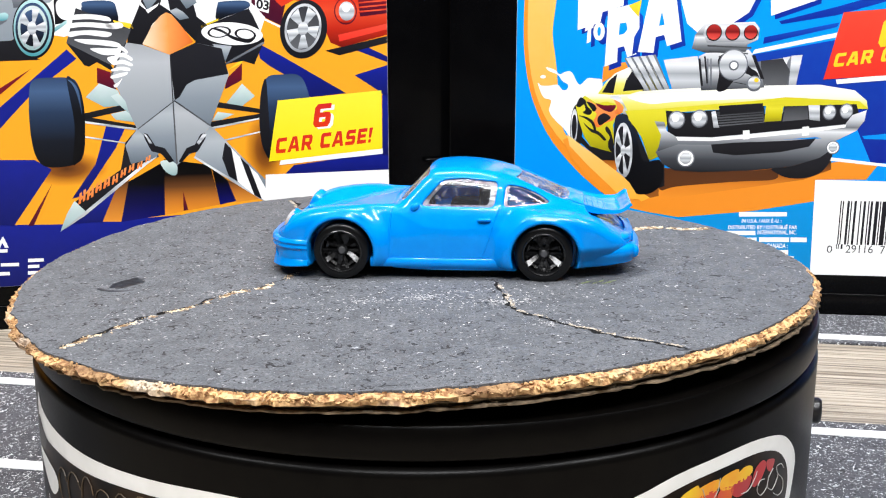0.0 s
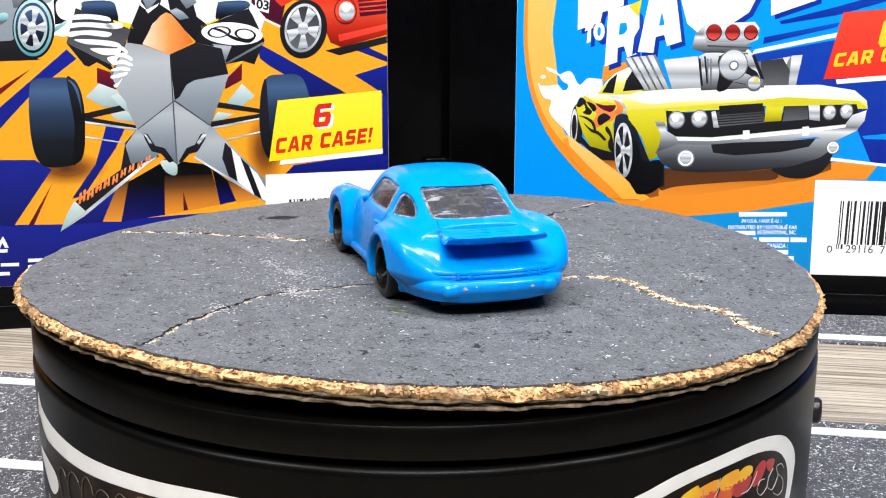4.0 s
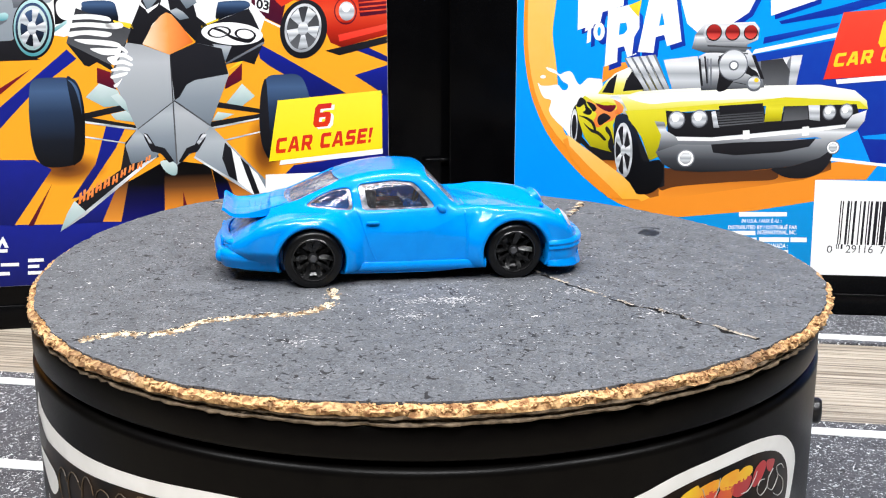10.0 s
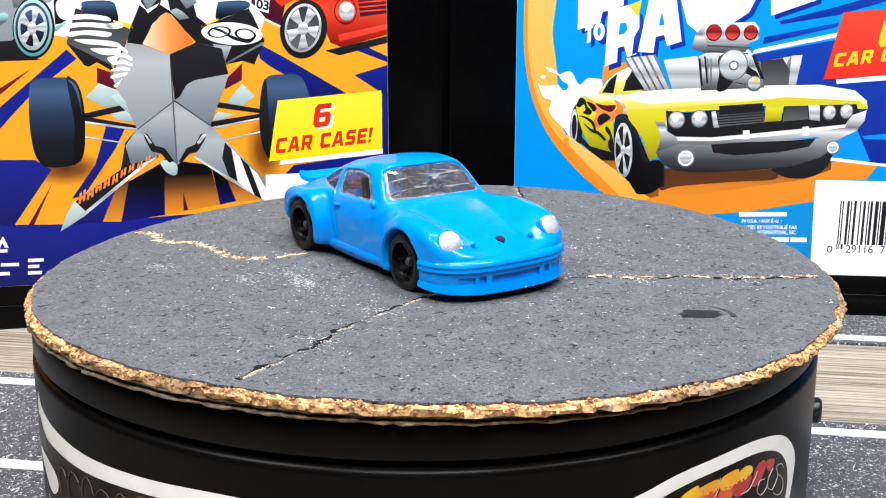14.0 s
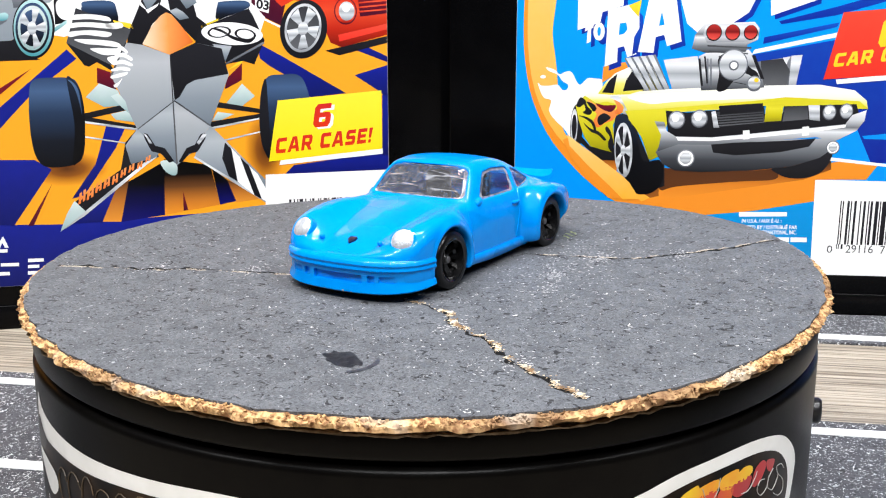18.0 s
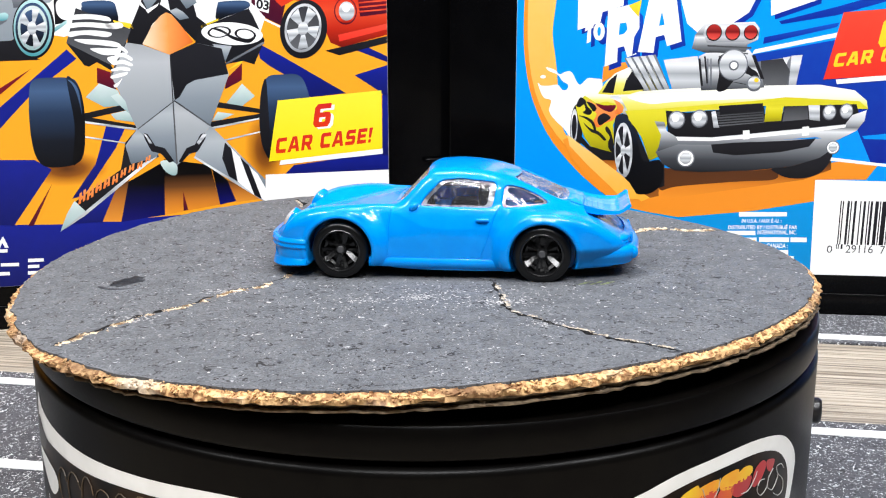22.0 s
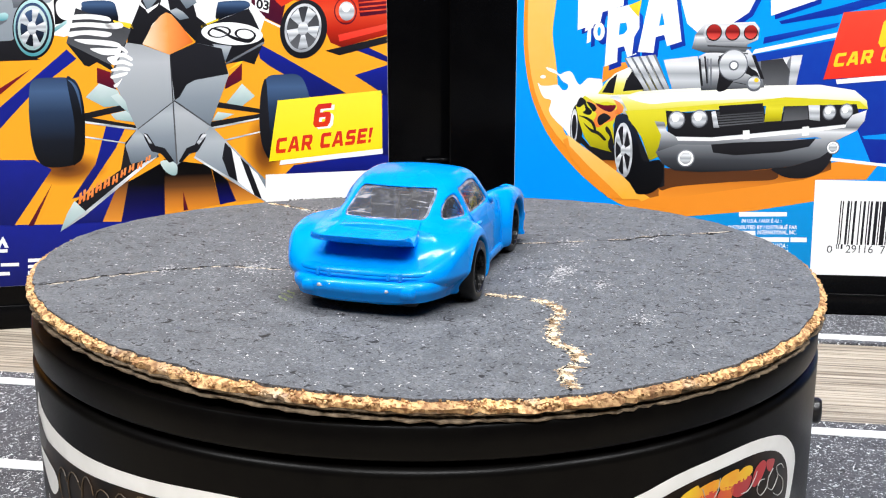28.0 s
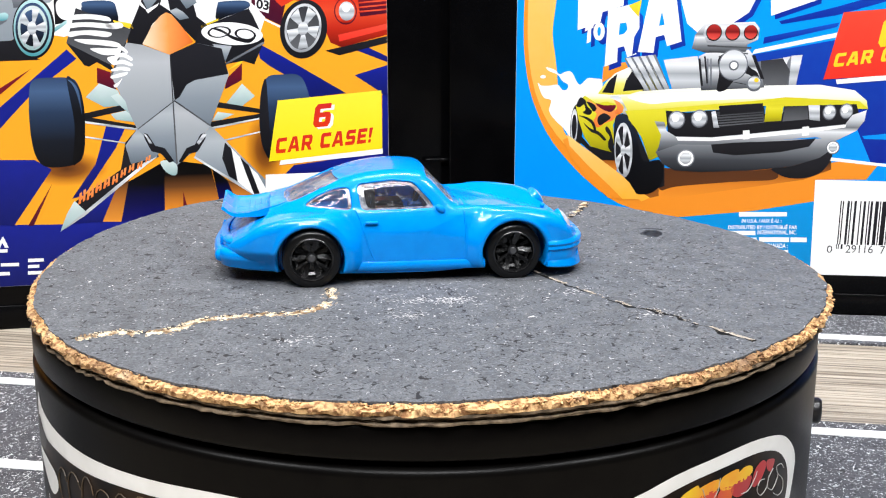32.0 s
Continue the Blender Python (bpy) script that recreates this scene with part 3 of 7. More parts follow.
    for k in range(7):
        a0, z0 = -52 + 3.6 * k, 24.5 + 0.35 * k
        pts = [wrap(a0 + (1.5 + 0.4 * (k % 2)) * math.cos(u), z0 + (3.0 + 0.5 * (k % 3)) * math.sin(u), R + 0.2) for u in [0.4 + 5.2 * j / 14 for j in range(15)]]
        bm = bmesh.new()
        tube(bm, pts, 0.10, 5)
        part("sticker_outline", bm, BRONZE_INK, drum, "thin bronze letter outline")
    return tagged(drum, "black plastic motorised turntable base with a logo sticker", "turntable")


# ---- toy car (mm; x forward, y left, z up, wheels on z = 0) ----
TAIL_X, TAIL_Z = (-34.3, -33.9, -33.2, -32.2, -31, -29, -26, -22.6), (13.05, 13.15, 12.6, 12.0, 11.9, 12.05, 12.75, 14.1)
SX = (-35.4, -34.6, -33.7, -32.8, -31, -28, -25, -22, -18.6, -15, -12, -9.5, -5, 0, 6, 10, 13, 16, 19, 22, 25, 27.5, 29.3, 30.6, 31.6, 32.3, 33.0)
PLAN_W = (3.0, 7.6, 9.8, 11.2, 13.3, 15.0, 15.9, 16.15, 16.15, 16.1, 16, 16, 15, 15, 15, 15, 15, 15, 15.0, 15.0, 14.8, 14.4, 13.5, 12.1, 10.2, 7.6, 3.0)
CREST_Z = (5.6, 6.3, 7.0, 7.7, 9.0, 10.9, 12.0, 12.6, 12.9, 13.0, 13.0, 13.0, 12.9, 12.9, 13.1, 13.4, 13.55, 13.55, 13.45, 13.15, 12.6, 11.6, 10.2, 8.9, 8.1, 7.5, 6.6)
CREST_Y = (4.0, 5.0, 7.0, 8.5, 10.3, 12.8, 14.0, 14.5, 14.6, 14.1, 13.1, 12.4, 12.1, 12.1, 12.1, 12.0, 11.9, 12.0, 12.1, 12.0, 11.8, 11.4, 10.6, 9.6, 7.8, 5.0, 3.0)
CENTRE_Z = (5.9, 6.6, 7.2, 7.9, 9.3, 11.2, 12.8, 14.0, 13.6, 13.0, 12.6, 12.5, 12.5, 12.5, 13.4, 13.9, 13.45, 12.85, 12.15, 11.4, 10.6, 9.9, 9.2, 8.6, 8.1, 7.5, 6.6)
GX = (-25, -22, -17, -12.5, -8.5, -4, 0, 3.2, 6.0, 9.3)
ROOF_Z = (13.5, 14.8, 16.9, 18.6, 19.7, 20.25, 20.25, 19.6, 16.9, 13.4)
EDGE_Y = (6.9, 7.6, 8.4, 8.9, 9.2, 9.3, 9.3, 9.3, 9.9, 10.6)
EDGE_Z = (12.9, 14.1, 15.9, 17.4, 18.4, 18.9, 18.9, 18.3, 15.9, 12.7)
BELT_Y = (8.6, 9.8, 10.9, 11.5, 11.8, 11.9, 11.9, 11.85, 11.7, 11.3)
FRONT_HUB, REAR_HUB = (18.8, 5.1), (-18.6, 4.9)


@functools.lru_cache(maxsize=None)
def smooth_table(xs, ys):
    fine = np.linspace(xs[0], xs[-1], 700)
    return fine, np.array([spline(xs, ys, f) for f in fine])


def along(xs, ys, x):
    """A smooth table read at many places at once."""
    fine, row = smooth_table(xs, ys)
    return np.interp(x, fine, row)


def ease(a, b, v):
    s = np.clip((v - a) / (b - a), 0, 1)
    return s * s * (3 - 2 * s)


def soft_max(a, b, k):
    h = np.maximum(k - np.abs(a - b), 0) / k
    return np.maximum(a, b) + h * h * k * 0.25


def soft_min(a, b, k):
    return -soft_max(-a, -b, k)


def polygon_field(points, u, v):
    """Signed distance in a plane to a polygon, negative inside."""
    best, inside = np.full(np.shape(u), 1e9), np.zeros(np.shape(u), bool)
    for k in range(len(points)):
        (ax, az), (bx, bz) = points[k - 1][:2], points[k][:2]
        ex, ez = bx - ax, bz - az
        t = np.clip(((u - ax) * ex + (v - az) * ez) / (ex * ex + ez * ez), 0, 1)
        best = np.minimum(best, np.hypot(u - ax - t * ex, v - az - t * ez))
        if ez:
            inside ^= ((az > v) != (bz > v)) & (u < ex * (v - az) / ez + ax)
    return np.where(inside, -best, best)


def rounded(points, r=0.7, n=4):
    """Polygon with rounded corners."""
    out = []
    for k, p in enumerate(points):
        p, a, b = Vector(p), Vector(points[k - 1]), Vector(points[(k + 1) % len(points)])
        u, v = (a - p), (b - p)
        ra, rb = min(r, u.length * 0.4), min(r, v.length * 0.4)
        s, e = p + u.normalized() * ra, p + v.normalized() * rb
        for j in range(n + 1):
            t = j / n
            out.append((1 - t) ** 2 * s + 2 * t * (1 - t) * p + t * t * e)
    return out


# windows: name, outline, the axis they face, which side
SIDE_PANE = ((4.1, 13.35), (3.3, 14.6), (0.3, 17.8), (-3.5, 18.15), (-9.9, 17.45), (-9.2, 13.15))
QUARTER_PANE = ((-11.3, 17.0), (-10.9, 13.15), (-19.6, 13.75), (-17.2, 15.2), (-14.2, 16.5))
WINDOWS = (
    ("side_window", SIDE_PANE, "y", 1), ("side_window", SIDE_PANE, "y", -1),
    ("quarter_window", QUARTER_PANE, "y", 1), ("quarter_window", QUARTER_PANE, "y", -1),
    ("windshield", ((-8.5, 19.2), (8.5, 19.2), (10.4, 14.0), (-10.4, 14.0)), "x", 1),
    ("rear_window", ((-7.1, 17.9), (7.1, 17.9), (7.5, 14.0), (-7.5, 14.0)), "x", -1),
)


def cabin_field(x, y, z, inset=0.0):
    """The glasshouse, negative inside."""
    y = np.abs(y)
    zt, ye, ze, yb = (along(GX, t, x) for t in (ROOF_Z, EDGE_Y, EDGE_Z, BELT_Y))
    up = np.clip((z - 12.6) / np.maximum(ze - 12.6, 0.8), -0.5, 1.6)
    wall = yb + (ye - yb) * (0.82 * up + 0.18 * up * up) + 0.45
    top = zt - (zt - ze) * 0.5 * (y / np.maximum(ye, 1)) ** 2
    ends = np.maximum(x - 9.6, -25.6 - x)
    return np.maximum(soft_max((y - wall) * 0.93, (z - top) * 0.86, 2.0), ends) + inset


def body_side(x, z):
    """Half width of the lower body at a height."""
    plan = along(SX, PLAN_W, x)
    rear = 13.45 + 2.7 * ease(9.9, 7.0, np.hypot(x - REAR_HUB[0], (z - 4.8) * 0.93))
    front = 13.4 + 1.6 * ease(9.6, 6.9, np.hypot(x - FRONT_HUB[0], (z - 5.1) * 0.9))
    s = np.where(x < REAR_HUB[0], plan, np.where(x > FRONT_HUB[0], plan, np.where(x < 0, rear, front)))
    s = s - 0.03 * np.maximum(0, z - 7.0) ** 2 * ease(-15, -9, x) * ease(17, 11, x) - 0.012 * np.maximum(0, z - 7.5) ** 2
    s = s - 0.12 * np.maximum(0, 4.5 - z) ** 2
    s = s - 2.2 * ease(-22.5, -25.5, x) * ease(6.8, 3.4, z)
    # rolled lips round the arches
    for hx, hz, r in ((*FRONT_HUB, 6.1), (*REAR_HUB, 6.05)):
        d = np.hypot(x - hx, z - hz) - r - 0.5
        s = s + 0.22 * np.exp(-(d / 0.45) ** 2)
    return s


DOOR_FRONT = ((9.9, 4.3), (9.9, 7.0), (9.8, 10.0), (9.5, 12.9))
DOOR_REAR = ((-7.0, 4.3), (-7.6, 5.6), (-8.5, 8.2), (-9.2, 10.6), (-9.6, 11.8), (-10.3, 13.3))


def body_top(x, y):
    crest, yc, mid = (along(SX, t, x) for t in (CREST_Z, CREST_Y, CENTRE_Z))
    back = ease(-6, -12, x)
    out = np.maximum(0, y - yc)
    inn = np.maximum(0, yc - y)
    fender = crest - 0.11 * out**2 - (0.105 * (1 - back) + 0.03 * back) * inn**2 + 0.12 * back * np.minimum(inn, 5)
    deck = mid - (0.012 + 0.012 * back) * y**2 - 0.2
    return soft_max(deck, fender, 2.2)


def car_field(x, y, z):
    """The whole casting, negative inside the metal."""
    ay = np.abs(y)
    side = body_side(x, z)
    f = soft_max((ay - side) * 0.95, (z - body_top(x, ay)) * 0.9, 1.25)
    f = soft_max(f, soft_max(x - 32.7, -34.9 - x, 0.1), 1.6)
    f = soft_max(f, 2.4 - z, 0.7)
    cab = cabin_field(x, y, z)
    f = soft_min(f, cab, 0.7 + 1.3 * ease(-9, -15, x))
    for hx, hz, r in ((*FRONT_HUB, 6.1), (*REAR_HUB, 6.05)):
        well = np.maximum(np.hypot(x - hx, z - hz) - r, 9.2 - ay)
        f = soft_max(f, -well, 0.4)
    hollow = np.maximum(cab + 0.95, 10.5 - z)
    f = np.maximum(f, -hollow)
    for name, pts, axis, sign in WINDOWS:
        if axis == "y":
            if sign < 0:
                continue
            hole = np.maximum(polygon_field(rounded(pts, 0.9), x, z), 6.0 - ay)
        else:
            hole = np.maximum(polygon_field(rounded(pts, 0.9), y, z), (3.0 - x) if sign > 0 else (x + 11.5))
        f = soft_max(f, -hole, 0.35)
    return f


def surface_net(field, lo, hi, step):
    """Quads on the zero level of a field, one point for each cell that it crosses, drawn onto the level."""
    axes = [np.arange(a, b + step, step) for a, b in zip(lo, hi)]
    # a coarse pass first, then only the points near the level
    rough = [np.arange(a, b + 6 * step, 4 * step) for a, b in zip(lo, hi)]
    g = np.meshgrid(*rough, indexing="ij")
    c = field(*[v.ravel() for v in g]).reshape(g[0].shape)
    pick = np.ix_(*[np.minimum((np.arange(len(a)) + 2) // 4, len(r) - 1) for a, r in zip(axes, rough)])
    f = c[pick]
    band = np.argwhere(np.abs(f) < 5.0 * step)
    f[tuple(band.T)] = field(*(band * step + np.array(lo)).T)
    inside = f < 0
    shape = tuple(n - 1 for n in f.shape)
    total, count = np.zeros(shape + (3,)), np.zeros(shape)
    cell = lambda a, o: a[o[0]:o[0] + shape[0], o[1]:o[1] + shape[1], o[2]:o[2] + shape[2]]
    corners = [(i, j, k) for i in (0, 1) for j in (0, 1) for k in (0, 1)]
    for p in corners:
        for axis in range(3):
            if p[axis]:
                continue
            q = tuple(1 if n == axis else c for n, c in enumerate(p))
            fa, fb = cell(f, p), cell(f, q)
            hit = cell(inside, p) != cell(inside, q)
            t = np.where(hit, fa / np.where(hit, fa - fb, 1), 0)
            for n in range(3):
                total[..., n] += np.where(hit, p[n] + (t if n == axis else 0), 0)
            count += hit
    ids = np.full(shape, -1)
    live = count > 0
    ids[live] = np.arange(live.sum())
    verts = total[live] / count[live][:, None] + np.argwhere(live)
    verts = verts * step + np.array(lo)
    for _ in range(3):
        v = verts.T
        val = field(*v)
        e = 0.02
        grad = np.stack([(field(v[0] + e * (n == 0), v[1] + e * (n == 1), v[2] + e * (n == 2)) - val) / e for n in range(3)], 1)
        move = -val[:, None] * grad / np.maximum((grad**2).sum(1), 0.2)[:, None]
        verts = verts + np.clip(move, -0.1, 0.1)
    quads = []
    for axis in range(3):
        a, b = [n for n in range(3) if n != axis]
        lead = tuple(slice(0, -1) if n == axis else slice(1, -1) for n in range(3))
        nxt = tuple(slice(1, None) if n == axis else slice(1, -1) for n in range(3))
        hit = np.argwhere(inside[lead] != inside[nxt])
        base = hit.copy()
        base[:, a] += 1
        base[:, b] += 1
        sign = inside[tuple(base.T)]
        at = []
        for da, db in ((0, 0), (1, 0), (1, 1), (0, 1)):
            c = base.copy()
            c[:, a] -= da
            c[:, b] -= db
            at.append(ids[tuple(c.T)])
        q = np.stack(at, 1)
        flip = sign if axis != 1 else ~sign
        q[~flip] = q[~flip][:, ::-1]
        quads.append(q)
    return verts, np.concatenate(quads)


def on_cabin(u, v, axis, sign, inset):
    """Points on the inset glasshouse seen along an axis."""
    near, far = np.full(len(u), 2.0 if axis == "y" else 0.0), np.full(len(u), 14.0 if axis == "y" else 30.0)
    for _ in range(40):
        mid = (near + far) / 2
        val = cabin_field(u, mid, v, inset) if axis == "y" else cabin_field(sign * mid, u, v, inset)
        near, far = np.where(val < 0, mid, near), np.where(val < 0, far, mid)
    return [(a, sign * d, b) if axis == "y" else (sign * d, a, b) for a, d, b in zip(u, near, v)]


def pane_rings(points, axis, sign, inset, scales):
    outline = rounded(points, 0.9)
    fine = []
    for k, p in enumerate(outline):
        q = outline[(k + 1) % len(outline)]
        n = max(1, int((q - p).length / 0.7))
        fine += [p.lerp(q, j / n) for j in range(n)]
    mid = sum(fine, Vector((0, 0))) / len(fine)
    rings = []
    for s in scales:
        ring = [mid + (p - mid) * s for p in fine]
        rings.append(on_cabin(np.array([p.x for p in ring]), np.array([p.y for p in ring]), axis, sign, inset))
    return rings


def on_side(points, sign, lift=0.0):
    """Points (x, z) laid on the car's flank."""
    near, far = np.full(len(points), 11.4), np.full(len(points), 18.0)
    u, v = np.array([p[0] for p in points]), np.array([p[1] for p in points])
    for _ in range(40):
        mid = (near + far) / 2
        inside = car_field(u, mid, v) < 0
        near, far = np.where(inside, mid, near), np.where(inside, far, mid)
    return [(a, sign * (d + lift), b) for a, d, b in zip(u, near, v)]


def prism(points, axis, lo, hi):
    """A cutter: a polygon drawn in the side view ('y') or the front view ('x'), run from lo to hi."""
    bm = bmesh.new()
    put = (lambda p, d: (p[0], d, p[1])) if axis == "y" else (lambda p, d: (d, p[0], p[1]))
    loft(bm, [[put(p, lo) for p in points], [put(p, hi) for p in points]])
    return part("cutter", bm, BLUE)


def sweep(path, section, lift=0.0):
    """Loft of a (out, z) section along a plan path of (x, y), symmetric in y."""
    full = [Vector((x, y, 0)) for x, y in path]
    full = smooth_path(full, 26)
    full = full + [Vector((p.x, -p.y, 0)) for p in full[-2::-1]]
    rings = []
    for k, p in enumerate(full):
        d = (full[min(k + 1, len(full) - 1)] - full[max(k - 1, 0)]).normalized()
        n = Vector((d.y, -d.x, 0))
        if n.x * (p.x - math.copysign(20, p.x)) + n.y * p.y < 0:
            n = -n
        rings.append([(p.x + n.x * o, p.y + n.y * o, z) for o, z in section])
    bm = bmesh.new()
    loft(bm, rings)
    tip, root = abs(path[-1][0]), abs(path[0][0])
    for v in bm.verts:
        if v.co.z < 3.0:
            v.co.z += lift * min(1.0, max(0.0, (tip - abs(v.co.x)) / (tip - root)))
    return bm


def build_wheel(car, x, y, side):
    w = new("wheel")
    w.parent = car
    w.location = (x * MM, y * MM, 5.25 * MM)
    wid = 4.2
    s = side
    def turned(name, profile, material, label="", steps=56):
        bm = bmesh.new()
        lathe(bm, profile, steps)
        bmesh.ops.rotate(bm, cent=(0, 0, 0), matrix=Euler((radians(-90 * s), 0, 0)).to_matrix(), verts=bm.verts)
        return part(name, bm, material, w, label)
    turned("tyre", ((3.75, 0.0), (4.3, 0.12), (4.9, 0.0), (5.15, -0.3), (5.25, -0.8), (5.25, -wid + 0.7), (5.1, -wid + 0.2), (4.7, -wid), (2.0, -wid), (2.0, -3.0), (3.6, -2.2)), TYRE, "black plastic tyre")
    turned("rim", ((3.95, 0.02), (3.8, 0.14), (3.6, 0.05), (3.5, -0.9), (3.35, -2.5), (0.01, -2.7)), RIM, "glossy black dished rim")
    turned("hub", ((1.15, -2.5), (1.05, -1.5), (0.9, -1.35), (0.01, -1.35)), RIM, "black hub", 24)
    turned("axle_end", ((0.66, -1.4), (0.64, -1.0), (0.54, -0.9), (0.01, -0.88)), AXLE, "grey metal axle end", 20)
    for k in range(5):
        bm = bmesh.new()
        for e in (1, -1):
            loft(bm, [[(e * 0.2, 0.8, -1.6), (e * 0.95, 0.8, -1.95), (e * 0.95, 0.8, -2.6), (e * 0.2, 0.8, -2.6)],
                      [(e * 0.5, 2.3, -1.3), (e * 1.3, 2.3, -1.7), (e * 1.3, 2.3, -2.6), (e * 0.5, 2.3, -2.6)],
                      [(e * 0.8, 3.5, -0.8), (e * 1.75, 3.25, -1.2), (e * 1.7, 3.25, -2.5), (e * 0.8, 3.5, -2.5)]])
        loft(bm, [[(-0.9, 2.65, -1.6), (0.9, 2.65, -1.6), (0.9, 2.7, -2.5), (-0.9, 2.7, -2.5)], [(-1.0, 3.1, -1.25), (1.0, 3.1, -1.25), (1.0, 3.05, -2.5), (-1.0, 3.05, -2.5)]])
        bmesh.ops.rotate(bm, cent=(0, 0, 0), matrix=Euler((0, 0, radians(180 + 72 * k))).to_matrix(), verts=bm.verts)
        bmesh.ops.rotate(bm, cent=(0, 0, 0), matrix=Euler((radians(-90 * s), 0, 0)).to_matrix(), verts=bm.verts)
        part("spoke", bm, RIM, w, "black forked spoke", smooth=25)
    return w


def build_car():
    car = new("toy_car")
    verts, quads = surface_net(car_field, (-36.2, -17.2, 1.6), (34.0, 17.2, 21.2), 0.27)
    shell = bpy.data.meshes.new("body")
    shell.from_pydata([tuple(v * MM) for v in verts], [], [tuple(int(i) for i in q) for q in quads])
    bm = bmesh.new()
    bm.from_mesh(shell)
    bpy.data.meshes.remove(shell)
    part("body", bm, BLUE, car, "glossy bright blue die-cast shell with roof and flared arches", smooth=0, size=1.0).data.shade_smooth()
    for name, p, ax, sign in WINDOWS:
        bm = bmesh.new()
        rings = pane_rings(p, ax, sign, 0.35, (0.02, 0.2, 0.4, 0.6, 0.8, 0.95, 1.07))
        loft(bm, rings, caps=False)
        bmesh.ops.solidify(bm, geom=bm.faces[:], thickness=-0.3)
        part(name, bm, GLASS if ax == "x" else GLASS_CLEAR, car, "clear plastic window")
        # edge of the thick clear plastic; its gleam is put into the pale colour
        bm = bmesh.new()
        slim = 0.94 if ax == "x" else 0.84
        loft(bm, pane_rings(p, ax, sign, 0.3, (1.06, slim)), caps=False)
        bmesh.ops.solidify(bm, geom=bm.faces[:], thickness=-0.12)
        part("window_edge", bm, WINDOW_EDGE, car, "pale ring painted as the gleam of the clear window's edge")
    # interior
    bm = bmesh.new()
    box(bm, -19, 7, -9.6, 9.6, 8.0, 10.4, 0.5)
    part("interior_floor", bm, INTERIOR, car, "grey plastic interior")
    for y in (-4.6, 4.6):
        bm = bmesh.new()
        box(bm, -7, 0, y - 2.9, y + 2.9, 9.5, 12.0, 0.8)
        box(bm, -8.6, -6.2, y - 2.7, y + 2.7, 10, 16.2, 0.9)
        part("seat", bm, INTERIOR, car, "grey plastic seat")
    bm = bmesh.new()
    box(bm, 4.2, 7.6, -9.2, 9.2, 9.5, 13.4, 0.8)
    part("dashboard", bm, INTERIOR, car)
    bm = bmesh.new()
    tube(bm, [(3.0 + 0.6 * math.sin(2 * math.pi * k / 20), 4.6 + 1.9 * math.cos(2 * math.pi * k / 20), 13.2 + 1.7 * math.sin(2 * math.pi * k / 20)) for k in range(21)], 0.3, 6)
    part("steering_wheel", bm, INTERIOR, car)
    # front bumper bar and chin spoiler
    nose = ((24.9, 15.0), (27.5, 14.5), (30.0, 13.1), (32.2, 10.0), (33.3, 6.0), (33.7, 0.0))
    part("front_bumper", sweep(nose, ((-1.6, 5.4), (0.0, 5.35), (0.25, 5.7), (0.1, 6.2), (0.3, 6.6), (0.15, 7.1), (-0.2, 7.45), (-1.8, 7.7))), BLUE, car, "blue bumper bar")
    chin = part("chin_spoiler", sweep(nose, ((-1.8, 1.55), (0.05, 1.5), (0.3, 1.75), (0.05, 2.6), (-0.25, 3.6), (-0.2, 4.9), (-0.05, 5.38), (-1.8, 5.4)), 0.9), BLUE, car, "blue chin spoiler with air intakes")
    openings = []
    for y0, y1, z0, z1 in ((-5.2, 5.2, 3.15, 4.75), (6.2, 7.6, 3.3, 4.8), (-7.6, -6.2, 3.3, 4.8), (8.3, 11.0, 3.5, 4.7), (-11.0, -8.3, 3.5, 4.7)):
        openings.append(prism(rounded([(y0, z0), (y1, z0), (y1, z1), (y0, z1)], 0.3), "x", 32.2 if abs(y0) < 6 else (31.6 if abs(y0) < 8 and abs(y1) < 8 else 30.2), 36))
    cut(chin, openings)
    for y in (-9.6, 9.6):
        for z in (5.85, 6.35, 6.85):
            bm = bmesh.new()
            s = 1 if y > 0 else -1
            tube(bm, [(32.9, s * 8.4, z), (32.3, s * 10.0, z), (31.4, s * 11.5, z)], 0.13, 6)
            part("indicator_rib", bm, BLUE, car)
    # headlights
    for s in (1, -1):
        bm = bmesh.new()
        lathe(bm, ((2.35, -1.2), (2.35, 0.1), (2.15, 0.32), (1.95, 0.25)), 32)
        bez = part("headlight", bm, BLUE, car, "round headlight with silver-white lens")
        m = Matrix.Translation(Vector((28.7, s * 10.9, 10.45)) * MM) @ Vector((0.86, 0.16 * s, 0.55)).to_track_quat("Z", "Y").to_matrix().to_4x4()
        bez.matrix_basis = m
        bm = bmesh.new()
        lathe(bm, ((2.1, -0.2), (2.05, 0.25), (1.6, 0.6), (0.9, 0.8), (0.01, 0.86)), 32)
        part("lens", bm, LENS, bez, "silver-white headlight lens")
        # silver paint that ran over the bezel
        bm = bmesh.new()
        for px, py, r in ((1.3, 1.2 * s, 0.6), (0.9, 1.6 * s, 0.45), (1.75, 1.35 * s, 0.3)):
            g = bmesh.ops.create_icosphere(bm, subdivisions=2, radius=1.0)["verts"]
            for v in g:
                f = 1 + 0.5 * noise.noise(v.co * 1.7 + Vector((px, py, s)))
                v.co = Vector((px + v.co.x * r * f, py + v.co.y * r * f, 0.2 + v.co.z * 0.16))
        part("paint_run", bm, LENS, bez, "ragged silver paint edge")
    # badge on the nose
    bm = bmesh.new()
    loft(bm, [[(y * 0.9, x * 0.95, z) for x, y in ((-0.75, 0.9), (0.75, 0.9), (0.75, -0.1), (0.0, -1.1), (-0.75, -0.1))] for z in (-0.3, 0.12)])
    badge = part("badge", bm, BADGE, car, "small dark shield badge")
